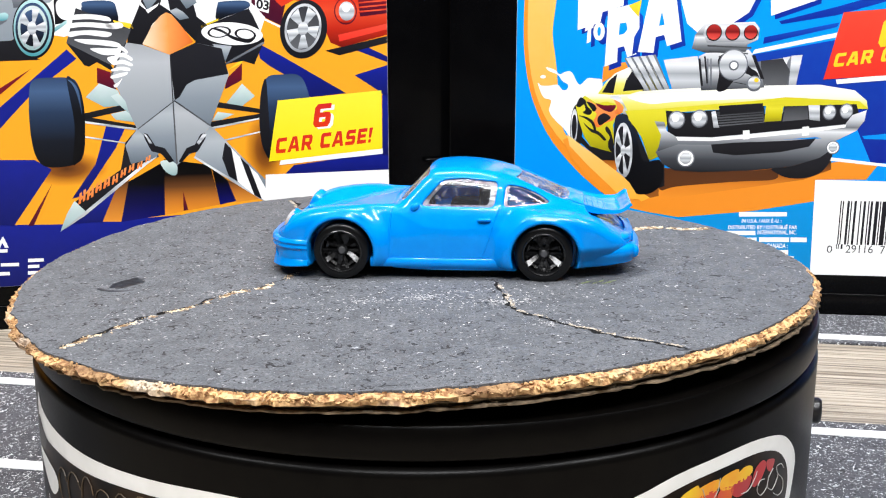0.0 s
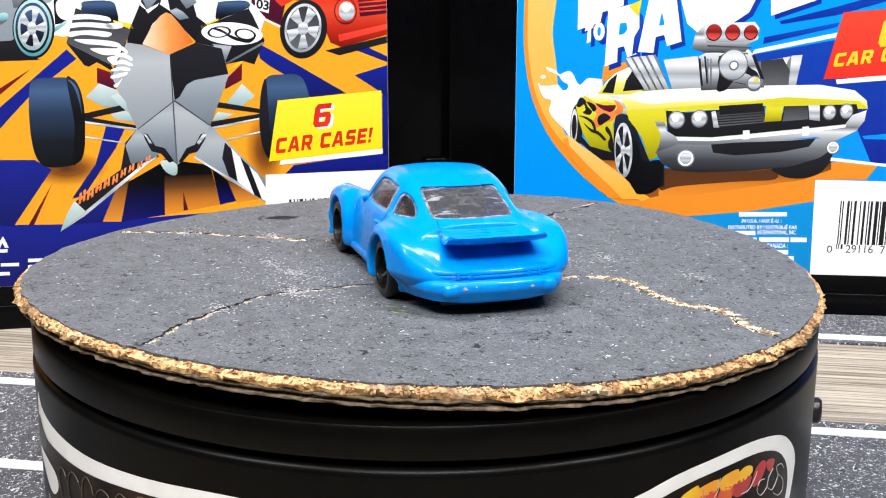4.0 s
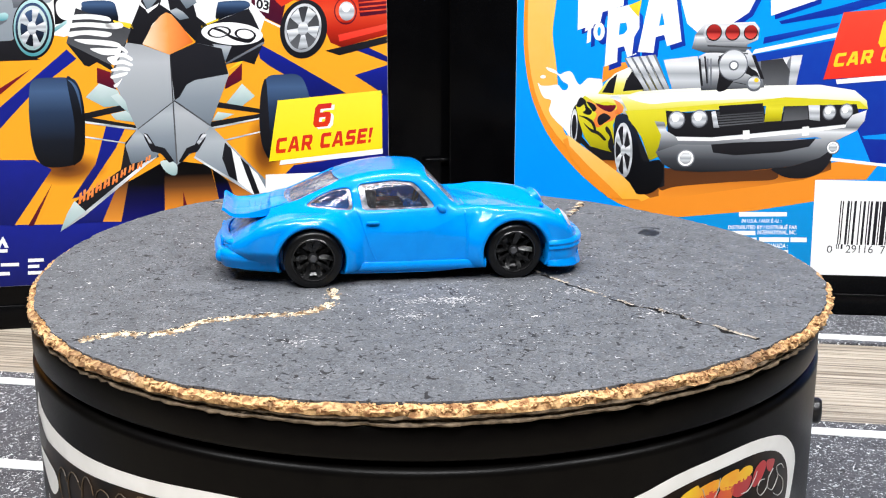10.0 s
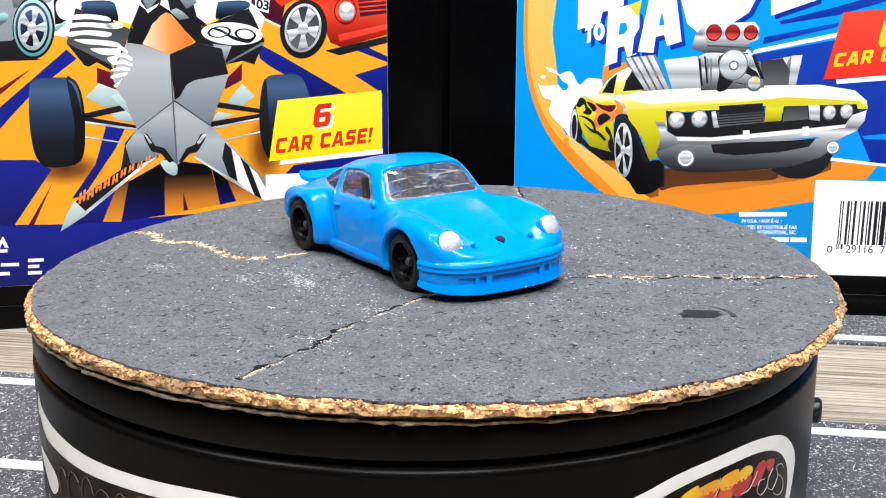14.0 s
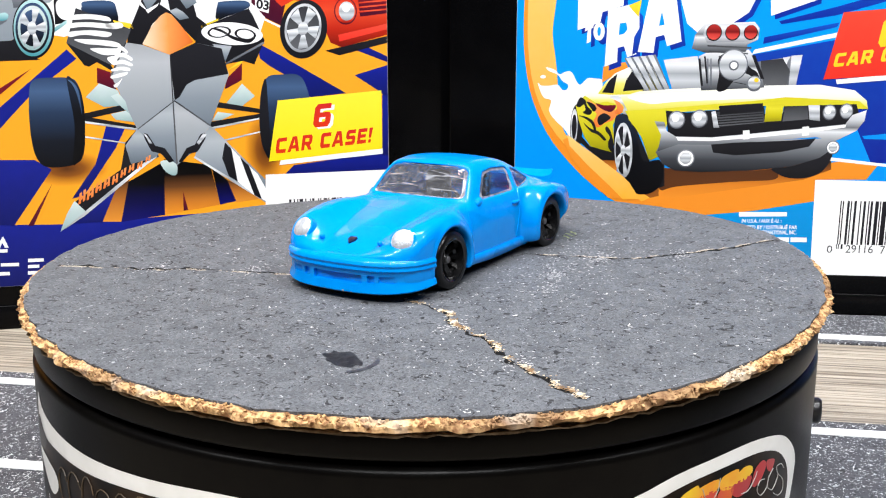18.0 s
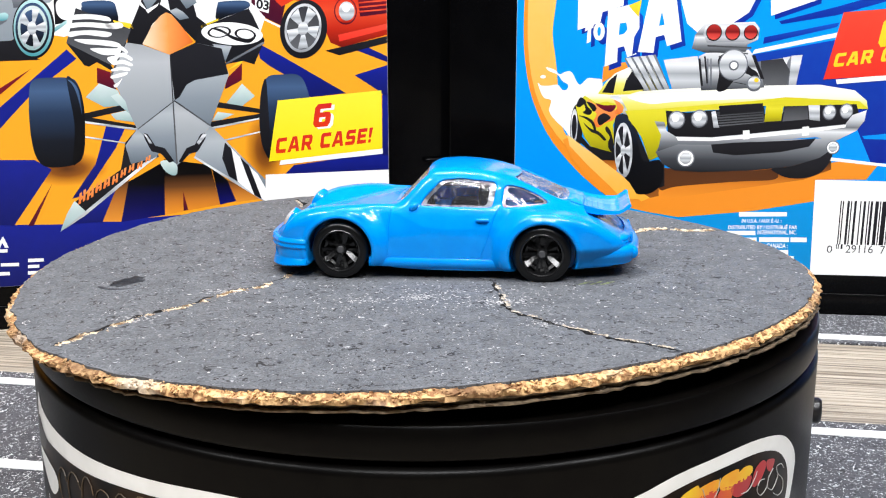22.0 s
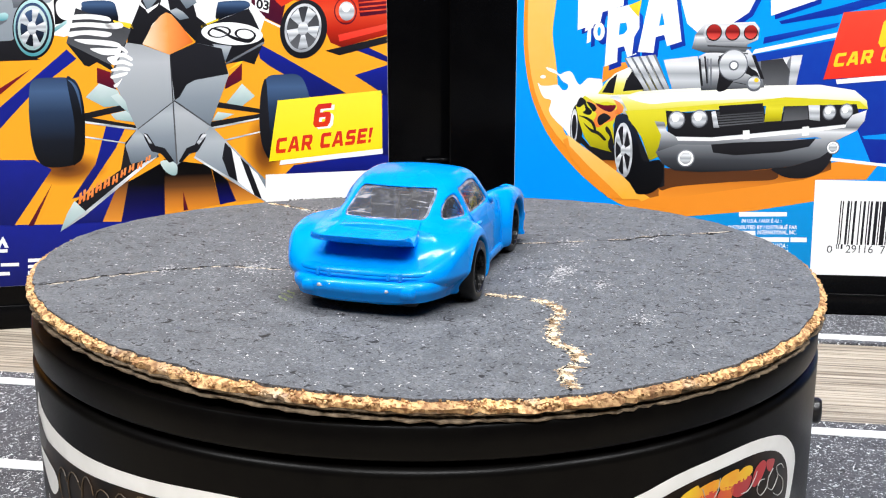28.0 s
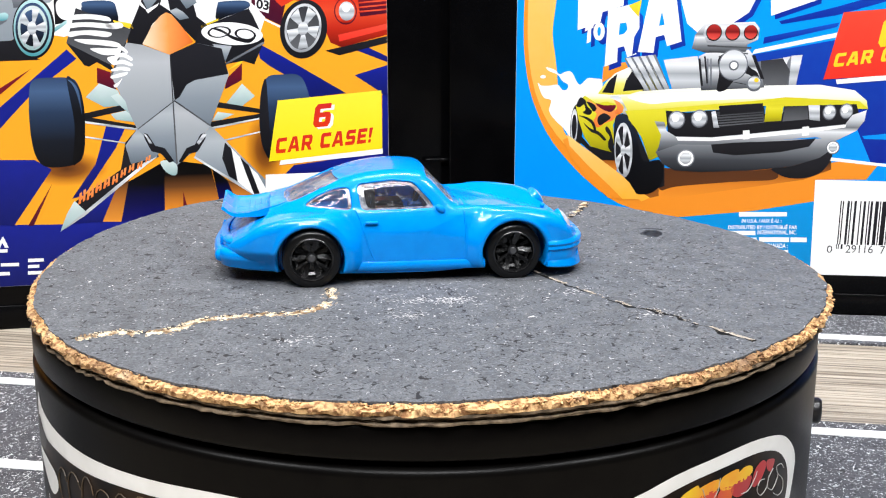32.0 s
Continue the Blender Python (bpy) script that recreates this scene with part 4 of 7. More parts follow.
    badge.matrix_basis = Matrix.Translation(Vector((28.7, 0.0, 9.52)) * MM) @ pose(0, 0, 0, 0, -22, 180)
    for s in (1, -1):
        bm = bmesh.new()
        bmesh.ops.create_uvsphere(bm, u_segments=14, v_segments=8, radius=0.5)
        bmesh.ops.translate(bm, vec=(29.0, s * 6.3, 9.55), verts=bm.verts)
        part("washer_nozzle", bm, BLUE, car)
    # mirrors
    for s in (1, -1):
        bm = bmesh.new()
        bmesh.ops.create_uvsphere(bm, u_segments=16, v_segments=10, radius=1.0)
        for v in bm.verts:
            v.co = Vector((5.2 + v.co.x * 0.85 - 0.35 * v.co.z, s * (12.1 + v.co.y * 0.75), 13.2 + v.co.z * 0.85))
        part("mirror", bm, BLUE, car, "blue door mirror")
    # sills and handles
    for s in (1, -1):
        bm = bmesh.new()
        sec = ((-0.8, 2.3), (0.1, 2.3), (0.35, 2.7), (0.35, 3.5), (0.1, 3.9), (-0.8, 4.0))
        loft(bm, [[(x, s * (13.55 + o), z) for o, z in sec] for x in (13.4, 6, 0, -6, -11.8)])
        part("sill", bm, BLUE, car, "blue sill strip")
        for path in (DOOR_FRONT, DOOR_REAR):
            bm = bmesh.new()
            tube(bm, on_side([(q.x, q.y) for q in smooth_path([(a, b, 0) for a, b in path], 22)], s, 0.0), 0.17, 6)
            part("door_seam", bm, BLUE, car)
        bm = bmesh.new()
        box(bm, -8.7, -6.3, s * 13.25 - 0.4, s * 13.3 + 0.4, 10.85, 11.4, 0.22)
        part("door_handle", bm, BLUE, car, "blue door handle")
    # rear bumper with overriders, lamp strip
    tail = ((-24.4, 13.3), (-27.6, 13.0), (-30.6, 12.3), (-33.2, 11.0), (-34.8, 8.7), (-35.5, 5.0), (-35.8, 0.0))
    part("rear_bumper", sweep(tail, ((-1.8, 2.9), (-0.9, 2.7), (-0.35, 3.0), (-0.1, 3.7), (0.3, 4.3), (0.45, 4.8), (0.4, 5.5), (0.1, 6.05), (-0.5, 6.3), (-1.8, 6.35)), 0.5), BLUE, car, "thick blue rear bumper")
    for s in (1, -1):
        bm = bmesh.new()
        box(bm, -35.72, -33.4, s * 8.3 - 1.5, s * 8.3 + 1.5, 3.6, 6.0, 1.0)
        part("overrider", bm, BLUE, car, "blue bumper overrider")
    part("tail_lamp_strip", sweep(((-31.0, 11.3), (-32.7, 10.4), (-34.0, 8.0), (-34.7, 4), (-34.9, 0.0)), ((-1.4, 6.4), (-0.05, 6.4), (0.15, 6.75), (0.1, 7.0), (0.0, 7.1), (0.12, 7.25), (0.1, 7.55), (-0.15, 7.85), (-1.4, 8.1))), BLUE, car, "blue tail lamp strip")
    for y in (-5.0, 5.0, -7.0, 7.0):
        bm = bmesh.new()
        box(bm, -35.1 + abs(y) * 0.05, -34.2, y - 0.35, y + 0.35, 6.4, 7.8, 0.2)
        part("lamp_divider", bm, BLUE, car)
    # whale-tail spoiler
    bm = bmesh.new()
    rings = []
    for k in range(25):
        x = -22.6 - 11.7 * (k / 24) ** 0.8
        hw = spline((-34.3, -33.7, -32.0, -28, -25, -22.6), (7.9, 8.35, 8.4, 7.7, 7.2, 6.9), x)
        zt = spline(TAIL_X, TAIL_Z, x)
        zb = spline((-34.3, -34.0, -33.2, -31.8, -30, -28, -25, -22.6), (13.05, 12.65, 12.0, 11.4, 11.0, 10.4, 10.8, 12.4), x)
        lift = 0.4 * min(1.0, (-22.6 - x) / 4.0)
        up = [(x, hw * c, zt + lift * abs(c) ** 8) for c in [1 - 2 * j / 14 for j in range(15)]]
        dn = [(x, hw * c * (0.96 if abs(c) < 0.99 else 1.02), zb + (zt - zb) * 0.62 * abs(c) ** 4) for c in [-1 + 2 * j / 14 for j in range(15)]]
        rings.append(up + dn)
    loft(bm, rings)
    part("spoiler", bm, BLUE, car, "blue whale-tail spoiler")
    for k in range(6):
        x = -24.2 - 1.05 * k
        z = spline(TAIL_X, TAIL_Z, x)
        bm = bmesh.new()
        tube(bm, [(x, -4.6, z), (x, 0, z + 0.02), (x, 4.6, z)], 0.1, 6)
        part("engine_louvre", bm, BLUE, car)
    # small chips where the paint has gone
    for x, y, z, r in ((33.75, 1.6, 1.75, 0.35), (33.6, 3.4, 1.7, 0.28), (33.3, 5.6, 1.75, 0.3), (33.7, -2.4, 1.72, 0.22), (32.6, 8.9, 1.8, 0.3), (-35.75, 6.2, 5.2, 0.5), (-35.9, -5.2, 5.0, 0.4), (-35.8, 4.4, 5.5, 0.22), (-35.3, 8.8, 4.8, 0.25)):
        bm = bmesh.new()
        bmesh.ops.create_icosphere(bm, subdivisions=2, radius=1.0)
        for v in bm.verts:
            f = 1 + 0.5 * noise.noise(v.co * 2 + Vector((x, y, z)))
            v.co = Vector((x + v.co.x * 0.22 * f, y + v.co.y * r * f * 0.85, z + v.co.z * r * 0.6 * f))
        part("paint_chip", bm, LENS, car, "pale worn paint chip")
    # chassis and wheels
    bm = bmesh.new()
    box(bm, -32, 31, -9.0, 9.0, 1.6, 3.0, 0.4)
    box(bm, -12, 12.6, -12.2, 12.2, 1.9, 3.0, 0.3)
    part("chassis", bm, CHASSIS, car, "black plastic base plate")
    # the axles have slid sideways in the base
    for x, y in ((18.7, 14.7), (18.7, -14.3), (-18.4, 15.3), (-18.4, -16.1)):
        build_wheel(car, x, y, 1 if y > 0 else -1)
    return tagged(car, "glossy bright blue die-cast toy sports car with black wheels", "toy car")


# ---- car cases ----
def build_case(at, turn, u0, u1, card0, card1, side, label):
    """A black case with its front in the local xz plane (front faces -y), and a printed card on it; mm."""
    case = new("car_case")
    case.matrix_basis = Matrix.Translation(at) @ pose(0, 0, 0, 0, 0, turn)
    bm = bmesh.new()
    box(bm, u0, u1, 0.0, 42.0, 0.0, 150.0, 0.7)
    part("case_body", bm, CASE, case, "glossy black plastic case body")
    bm = bmesh.new()
    box(bm, u0 + 1, u1 - 1, -0.7, 1.5, 0.0, 7.6, 0.5)
    part("case_foot", bm, CASE, case, "black plastic foot strip")
    bm = bmesh.new()
    box(bm, card0, card1, -0.42, -0.02, 13.6, 146.0, 0.08)
    card = part("printed_card", bm, CARD_EDGE, case, "printed card insert")
    return tagged(case, label, "car case", "car cases"), card


# ---- printed artwork ----
def ink_material(name, c0, c1=None, axis=2, rough=0.32):
    """Printing ink: one tone, or a blend of two along the piece, with a faint uneven gloss."""
    m = bpy.data.materials.new("print_" + name)
    m.use_nodes = True
    nt = m.node_tree
    b = nt.nodes["Principled BSDF"]
    b.inputs["Roughness"].default_value = rough
    b.inputs["Specular IOR Level"].default_value = 0.22
    co = nt.nodes.new("ShaderNodeTexCoord")
    sep = nt.nodes.new("ShaderNodeSeparateXYZ")
    nt.links.new(co.outputs["Generated"], sep.inputs["Vector"])
    nn = nt.nodes.new("ShaderNodeTexNoise")
    nn.inputs["Scale"].default_value, nn.inputs["Detail"].default_value = 260, 5
    nt.links.new(co.outputs["Object"], nn.inputs["Vector"])
    ma = nt.nodes.new("ShaderNodeMath")
    ma.operation = "MULTIPLY_ADD"
    ma.inputs[1].default_value, ma.inputs[2].default_value = 0.3, -0.15
    nt.links.new(nn.outputs["Fac"], ma.inputs[0])
    ad = nt.nodes.new("ShaderNodeMath")
    ad.operation = "ADD"
    nt.links.new(ma.outputs["Value"], ad.inputs[0])
    nt.links.new(sep.outputs[axis], ad.inputs[1])
    mx = nt.nodes.new("ShaderNodeMix")
    mx.data_type = "RGBA"
    mx.clamp_factor = True
    ink = lambda c: tuple(0.9 * v for v in srgb(*c)[:3]) + (1,)
    mx.inputs["A"].default_value = ink(c0)
    mx.inputs["B"].default_value = ink(c1 or tuple(0.96 * v for v in c0))
    nt.links.new(ad.outputs["Value"], mx.inputs["Factor"])
    nt.links.new(mx.outputs["Result"], b.inputs["Base Color"])
    return m


def ink_ramp(name, stops, axis=2, rough=0.3):
    """Printing ink that runs through several tones along the piece (2: upwards, 0: along, 3: outwards from its middle)."""
    m = bpy.data.materials.new("print_" + name)
    m.use_nodes = True
    nt = m.node_tree
    b = nt.nodes["Principled BSDF"]
    b.inputs["Roughness"].default_value = rough
    b.inputs["Specular IOR Level"].default_value = 0.22
    co = nt.nodes.new("ShaderNodeTexCoord")
    if axis == 3:
        vm = nt.nodes.new("ShaderNodeVectorMath")
        vm.operation = "MULTIPLY_ADD"
        vm.inputs[1].default_value, vm.inputs[2].default_value = (2, 0, 2), (-1, 0, -1)
        nt.links.new(co.outputs["Generated"], vm.inputs[0])
        ln = nt.nodes.new("ShaderNodeVectorMath")
        ln.operation = "LENGTH"
        nt.links.new(vm.outputs["Vector"], ln.inputs[0])
        value = ln.outputs["Value"]
    else:
        sep = nt.nodes.new("ShaderNodeSeparateXYZ")
        nt.links.new(co.outputs["Generated"], sep.inputs["Vector"])
        value = sep.outputs[axis]
    ramp = nt.nodes.new("ShaderNodeValToRGB")
    while len(ramp.color_ramp.elements) < len(stops):
        ramp.color_ramp.elements.new(0.5)
    for e, (at, c) in zip(ramp.color_ramp.elements, stops):
        e.position, e.color = at, tuple(0.9 * v for v in srgb(*c)[:3]) + (1,)
    nt.links.new(value, ramp.inputs["Fac"])
    nt.links.new(ramp.outputs["Color"], b.inputs["Base Color"])
    return m


INK = {
    # navy: the disc's shade on the card is put in as a darker foot
    "orange": ink_material("orange", (254, 168, 38), (254, 172, 40)), "navy": ink_material("navy", (16, 22, 96), (22, 34, 146)),
    "white": ink_material("white", (252, 252, 252), (250, 250, 250)), "hull": ink_ramp("hull", ((0.0, (136, 146, 155)), (0.5, (166, 172, 178)), (0.8, (186, 190, 195)), (1.0, (166, 169, 174)))),
    "hull_blue": ink_ramp("hull_blue", ((0.0, (98, 110, 122)), (0.45, (140, 150, 160)), (0.8, (182, 189, 195)), (1.0, (150, 158, 166)))), "black": ink_material("black", (22, 22, 26), (34, 34, 40)),
    "tyre": ink_ramp("tyre", ((0.0, (12, 13, 18)), (0.3, (20, 25, 36)), (0.62, (40, 58, 86)), (0.85, (70, 96, 134)), (1.0, (50, 70, 104)))), "teal": ink_material("teal", (150, 180, 182), (214, 228, 226)),
    "canopy_pale": ink_material("canopy_pale", (255, 222, 188), (248, 160, 84), 0), "canopy": ink_material("canopy", (246, 158, 84), (226, 104, 34), 0),
    "maroon": ink_material("maroon", (70, 14, 40), (120, 22, 38)), "red": ink_ramp("red", ((0.0, (120, 22, 12)), (0.1, (190, 40, 22)), (0.2, (226, 74, 44)), (0.26, (214, 50, 28)), (0.4, (232, 92, 60)), (1.0, (214, 52, 30)))),
    "silver": ink_ramp("silver", ((0.0, (140, 144, 150)), (0.3, (206, 210, 215)), (0.5, (165, 170, 176)), (0.75, (238, 240, 243)), (1.0, (210, 213, 218)))), "grey": ink_material("grey", (88, 92, 100), (130, 134, 142)),
    "yellow": ink_material("yellow", (255, 226, 24), (255, 238, 60)), "letter_red": ink_material("letter_red", (226, 56, 20), (214, 40, 40)),
    "brown": ink_material("brown", (160, 92, 32), (70, 42, 28)), "pod": ink_material("pod", (96, 98, 102), (52, 53, 58)),
    "aqua": ink_material("aqua", (70, 150, 160), (190, 226, 228)), "flame": ink_material("flame", (240, 120, 50), (250, 160, 90)),
    "sky": ink_material("sky", (0, 146, 248), (0, 158, 252)), "deep": ink_material("deep", (14, 40, 150), (22, 78, 190)),
    "track": ink_material("track", (240, 144, 40), (244, 152, 50)), "track_pale": ink_material("track_pale", (255, 178, 56), (255, 204, 122)),
    "lemon": ink_ramp("lemon", ((0.0, (150, 146, 20)), (0.35, (200, 190, 24)), (0.75, (228, 218, 52)), (1.0, (214, 204, 40)))), "cream": ink_ramp("cream", ((0.0, (222, 210, 52)), (0.4, (242, 234, 124)), (0.62, (254, 252, 226)), (1.0, (255, 255, 250)))),
    "chrome": ink_ramp("chrome", ((0.0, (58, 61, 67)), (0.22, (120, 124, 130)), (0.42, (196, 199, 204)), (0.5, (232, 234, 237)), (0.6, (112, 116, 122)), (0.78, (206, 209, 214)), (1.0, (240, 241, 243)))), "scarlet": ink_material("scarlet", (232, 52, 40), (240, 76, 56)),
    "tan_shade": ink_material("tan_shade", (232, 140, 34), (226, 136, 34)), "brown_shade": ink_material("brown_shade", (186, 106, 30), (176, 100, 30)), "dark_shade": ink_material("dark_shade", (96, 54, 26), (84, 48, 26)),
    "tyre_wall": ink_ramp("tyre_wall", ((0.0, (8, 8, 11)), (0.6, (14, 16, 22)), (1.0, (34, 44, 62)))), "sky_low": ink_material("sky_low", (0, 138, 206), (0, 146, 222)),
    "navy_night": ink_ramp("navy_night", ((0.0, (20, 20, 104)), (0.3, (14, 14, 70)), (0.62, (8, 8, 14)), (1.0, (6, 6, 8)))),
    "under_wing": ink_ramp("under_wing", ((0.0, (242, 152, 42)), (0.22, (206, 124, 44)), (0.5, (104, 64, 34)), (0.72, (14, 12, 12)), (1.0, (10, 10, 12)))),
    "under_wing_soft": ink_ramp("under_wing_soft", ((0.0, (232, 150, 52)), (0.5, (186, 112, 44)), (1.0, (70, 44, 30)))),
    "valance": ink_ramp("valance", ((0.0, (30, 31, 35)), (0.35, (62, 65, 71)), (0.7, (118, 122, 128)), (1.0, (176, 180, 186)))),
    "tyre_light": ink_material("tyre_light", (40, 60, 92), (84, 112, 150)),
    "cast_shadow": ink_ramp("cast_shadow", ((0.0, (84, 46, 22)), (0.4, (140, 80, 26)), (0.75, (216, 138, 34)), (1.0, (254, 170, 39))), 3),
    "under_car": ink_ramp("under_car", ((0.0, (240, 146, 44)), (0.35, (222, 130, 38)), (0.7, (150, 84, 28)), (1.0, (56, 38, 26)))),
    "lens_red": ink_ramp("lens_red", ((0.0, (226, 84, 76)), (0.35, (206, 60, 54)), (0.5, (120, 24, 26)), (1.0, (190, 50, 46)))), "gold": ink_material("gold", (255, 205, 40), (255, 220, 60)),
}
LAYER = 0.025


def lay_ink(card, name, tone, layer, points, soft=False):
    """A flat printed piece on a card: points in mm along and up the card's face."""
    pts = [Vector((x, z, 0)) for x, z in points]
    if soft:
        n = len(pts)
        out = []
        for k in range(n):
            a, b, c, d = pts[k - 1], pts[k], pts[(k + 1) % n], pts[(k + 2) % n]
            for s in (0, 0.25, 0.5, 0.75):
                out.append(0.5 * (2 * b + (c - a) * s + (2 * a - 5 * b + 4 * c - d) * s**2 + (3 * b - a - 3 * c + d) * s**3))
        pts = out
    bm = bmesh.new()
    y = -0.42 - LAYER * layer
    face = bm.faces.new([bm.verts.new((p.x, y, p.y)) for p in pts])
    face.normal_update()
    bmesh.ops.triangulate(bm, faces=[face], ngon_method="EAR_CLIP")
    ob = part("printed_" + name, bm, INK[tone], card, smooth=0)
    if ob.data.polygons and ob.data.polygons[0].normal.y > 0:
        ob.data.flip_normals()
    return ob


def lay_oval(card, name, tone, layer, x, z, rx, rz, lean=0.0, hole=0.0):
    """A printed oval, or a ring when hole is a share of its size."""
    bm = bmesh.new()
    y = -0.42 - LAYER * layer
    c, s = math.cos(radians(lean)), math.sin(radians(lean))
    at = lambda k, f: (x + f * (rx * math.cos(k) * c - rz * math.sin(k) * s), y, z + f * (rx * math.cos(k) * s + rz * math.sin(k) * c))
    ks = [2 * math.pi * k / 40 for k in range(40)]
    outer = [bm.verts.new(at(k, 1)) for k in ks]
    if hole:
        inner = [bm.verts.new(at(k, hole)) for k in ks]
        for j in range(40):
            bm.faces.new((outer[j], outer[(j + 1) % 40], inner[(j + 1) % 40], inner[j]))
    else:
        bm.faces.new(outer)
    ob = part("printed_" + name, bm, INK[tone], card, smooth=0)
    if ob.data.polygons[0].normal.y > 0:
        ob.data.flip_normals()
    return ob


def lay_spokes(card, tone, layer, x, z, rx, rz, count, wide, lean=0.0, start=90.0):
    """Printed wheel spokes inside an oval."""
    for k in range(count):
        a = radians(start + 360 * k / count)
        d = wide / 2
        pts = []
        for f, w in ((0.15, 0.7), (0.97, 1.0)):
            pts.append((f, a - d * w / max(f, 0.45)))
            pts.append((f, a + d * w / max(f, 0.45)))
        pts = [pts[0], pts[1], pts[3], pts[2]]
        c, s = math.cos(radians(lean)), math.sin(radians(lean))
        lay_ink(card, "spoke", tone, layer, [(x + f * (rx * math.cos(b) * c - rz * math.sin(b) * s), z + f * (rx * math.cos(b) * s + rz * math.sin(b) * c)) for f, b in pts])


def lettering(card, text, tone, layer, x0, z0, x1, z1, height, lean=0.0, bold=0.03):
    """Printed words with the baseline from (x0, z0) to (x1, z1), stretched to fill it."""
    cu = bpy.data.curves.new("letters", "FONT")
    cu.body, cu.size, cu.offset, cu.resolution_u = text, 1.0, bold, 4
    tmp = new("letters", cu)
    bpy.context.view_layer.update()
    me = bpy.data.meshes.new_from_object(tmp.evaluated_get(bpy.context.evaluated_depsgraph_get()))
    bpy.data.objects.remove(tmp)
    bpy.data.curves.remove(cu)
    xs = [v.co.x for v in me.vertices]
    lo, hi = min(xs), max(xs)
    ys = [v.co.y for v in me.vertices]
    bottom, top = min(ys), max(ys)
    dx, dz = x1 - x0, z1 - z0
    for v in me.vertices:
        f, g = (v.co.x - lo) / (hi - lo), (v.co.y - bottom) / (top - bottom)
        v.co = Vector((x0 + dx * f + height * g * lean, -0.42 - LAYER * layer, z0 + dz * f + height * g)) * MM
    me.materials.clear()
    me.materials.append(INK[tone])
    me.update()
    ob = new("lettering", me)
    ob.parent = card
    ob["label"] = "printed words"
    if me.polygons[0].normal.y > 0:
        me.flip_normals()
    return ob


BLOCK = {
    "C": (0.78, (((0.15, 0), (1, 0), (1, 0.25), (0.36, 0.25), (0.33, 0.3), (0.33, 0.7), (0.36, 0.75), (1, 0.75), (1, 1), (0.15, 1), (0, 0.85), (0, 0.15)),)),
    "A": (0.92, (((0, 0), (0.27, 0), (0.5, 0.78), (0.5, 1), (0.31, 1)), ((1, 0), (0.73, 0), (0.5, 0.78), (0.5, 1), (0.69, 1)), ((0.329, 0.2), (0.671, 0.2), (0.606, 0.42), (0.394, 0.42)))),
    "R": (0.82, (((0, 0), (0.3, 0), (0.3, 1), (0, 1)), ((0.3, 0.78), (0.97, 0.78), (0.97, 0.86), (0.84, 1), (0.3, 1)), ((0.67, 0.56), (0.97, 0.56), (0.97, 0.78), (0.67, 0.78)), ((0.3, 0.34), (0.84, 0.34), (0.97, 0.46), (0.97, 0.56), (0.3, 0.56)), ((0.42, 0.34), (0.7, 0), (1.02, 0), (0.78, 0.34)))),
    "S": (0.78, (((0, 0), (0.83, 0), (0.98, 0.15), (0.98, 0.46), (0.84, 0.61), (0.31, 0.61), (0.31, 0.76), (0.96, 0.76), (0.96, 1), (0.15, 1), (0, 0.86), (0, 0.52), (0.14, 0.38), (0.67, 0.38), (0.67, 0.24), (0, 0.24)),)),
    "E": (0.72, (((0, 0), (1, 0), (1, 0.24), (0.34, 0.24), (0.34, 0.39), (0.9, 0.39), (0.9, 0.61), (0.34, 0.61), (0.34, 0.76), (1, 0.76), (1, 1), (0, 1)),)),
    "!": (0.28, (((0.15, 0.33), (0.8, 0.33), (1, 1), (0, 1)), ((0.15, 0), (0.85, 0), (0.85, 0.22), (0.15, 0.22)))),
    "6": (0.8, (((0, 0.15), (0.15, 0), (0.32, 0), (0.32, 1), (0.15, 1), (0, 0.85)), ((0.32, 0.78), (0.95, 0.78), (0.95, 1), (0.32, 1)), ((0.32, 0.42), (1, 0.42), (1, 0.49), (0.86, 0.63), (0.32, 0.63)), ((0.68, 0.22), (1, 0.22), (1, 0.42), (0.68, 0.42)), ((0.32, 0), (0.86, 0), (1, 0.15), (1, 0.22), (0.32, 0.22)))),
}


def block_letters(card, text, tone, layer, x0, z0, x1, z1, height, lean=0.0):
    """Square-cut slanted capitals with the baseline from (x0, z0) to (x1, z1)."""
    total = sum(BLOCK[ch][0] if ch in BLOCK else 0.35 for ch in text) + 0.16 * (len(text) - 1)
    bm = bmesh.new()
    at = 0.0
    for ch in text:
        wide, pieces = BLOCK.get(ch, (0.35, ()))
        for piece in pieces:
            row = []
            for u, v in piece:
                f = (at + u * wide) / total
                row.append(bm.verts.new((x0 + (x1 - x0) * f + height * v * lean, -0.42 - LAYER * layer, z0 + (z1 - z0) * f + height * v)))
            face = bm.faces.new(row)
            face.normal_update()
            bmesh.ops.triangulate(bm, faces=[face], ngon_method="EAR_CLIP")
        at += wide + 0.16
    for f in bm.faces:
        f.normal_update()
        if f.normal.y > 0:
            f.normal_flip()
    ob = part("lettering", bm, INK[tone], card, "printed words", smooth=0)
    if ob.data.polygons[0].normal.y > 0:
        ob.data.flip_normals()
    return ob


def barcode(card, layer, x0, z0, x1, z1, widths):
    """Upright dark bars between x0 and x1; widths are bar, gap, bar, gap..."""
    unit = (x1 - x0) / sum(widths)
    x = x0
    for k, w in enumerate(widths):
        if k % 2 == 0:
            lay_ink(card, "bar", "black", layer, ((x, z0), (x + w * unit, z0), (x + w * unit, z1), (x, z1)))
        x += w * unit


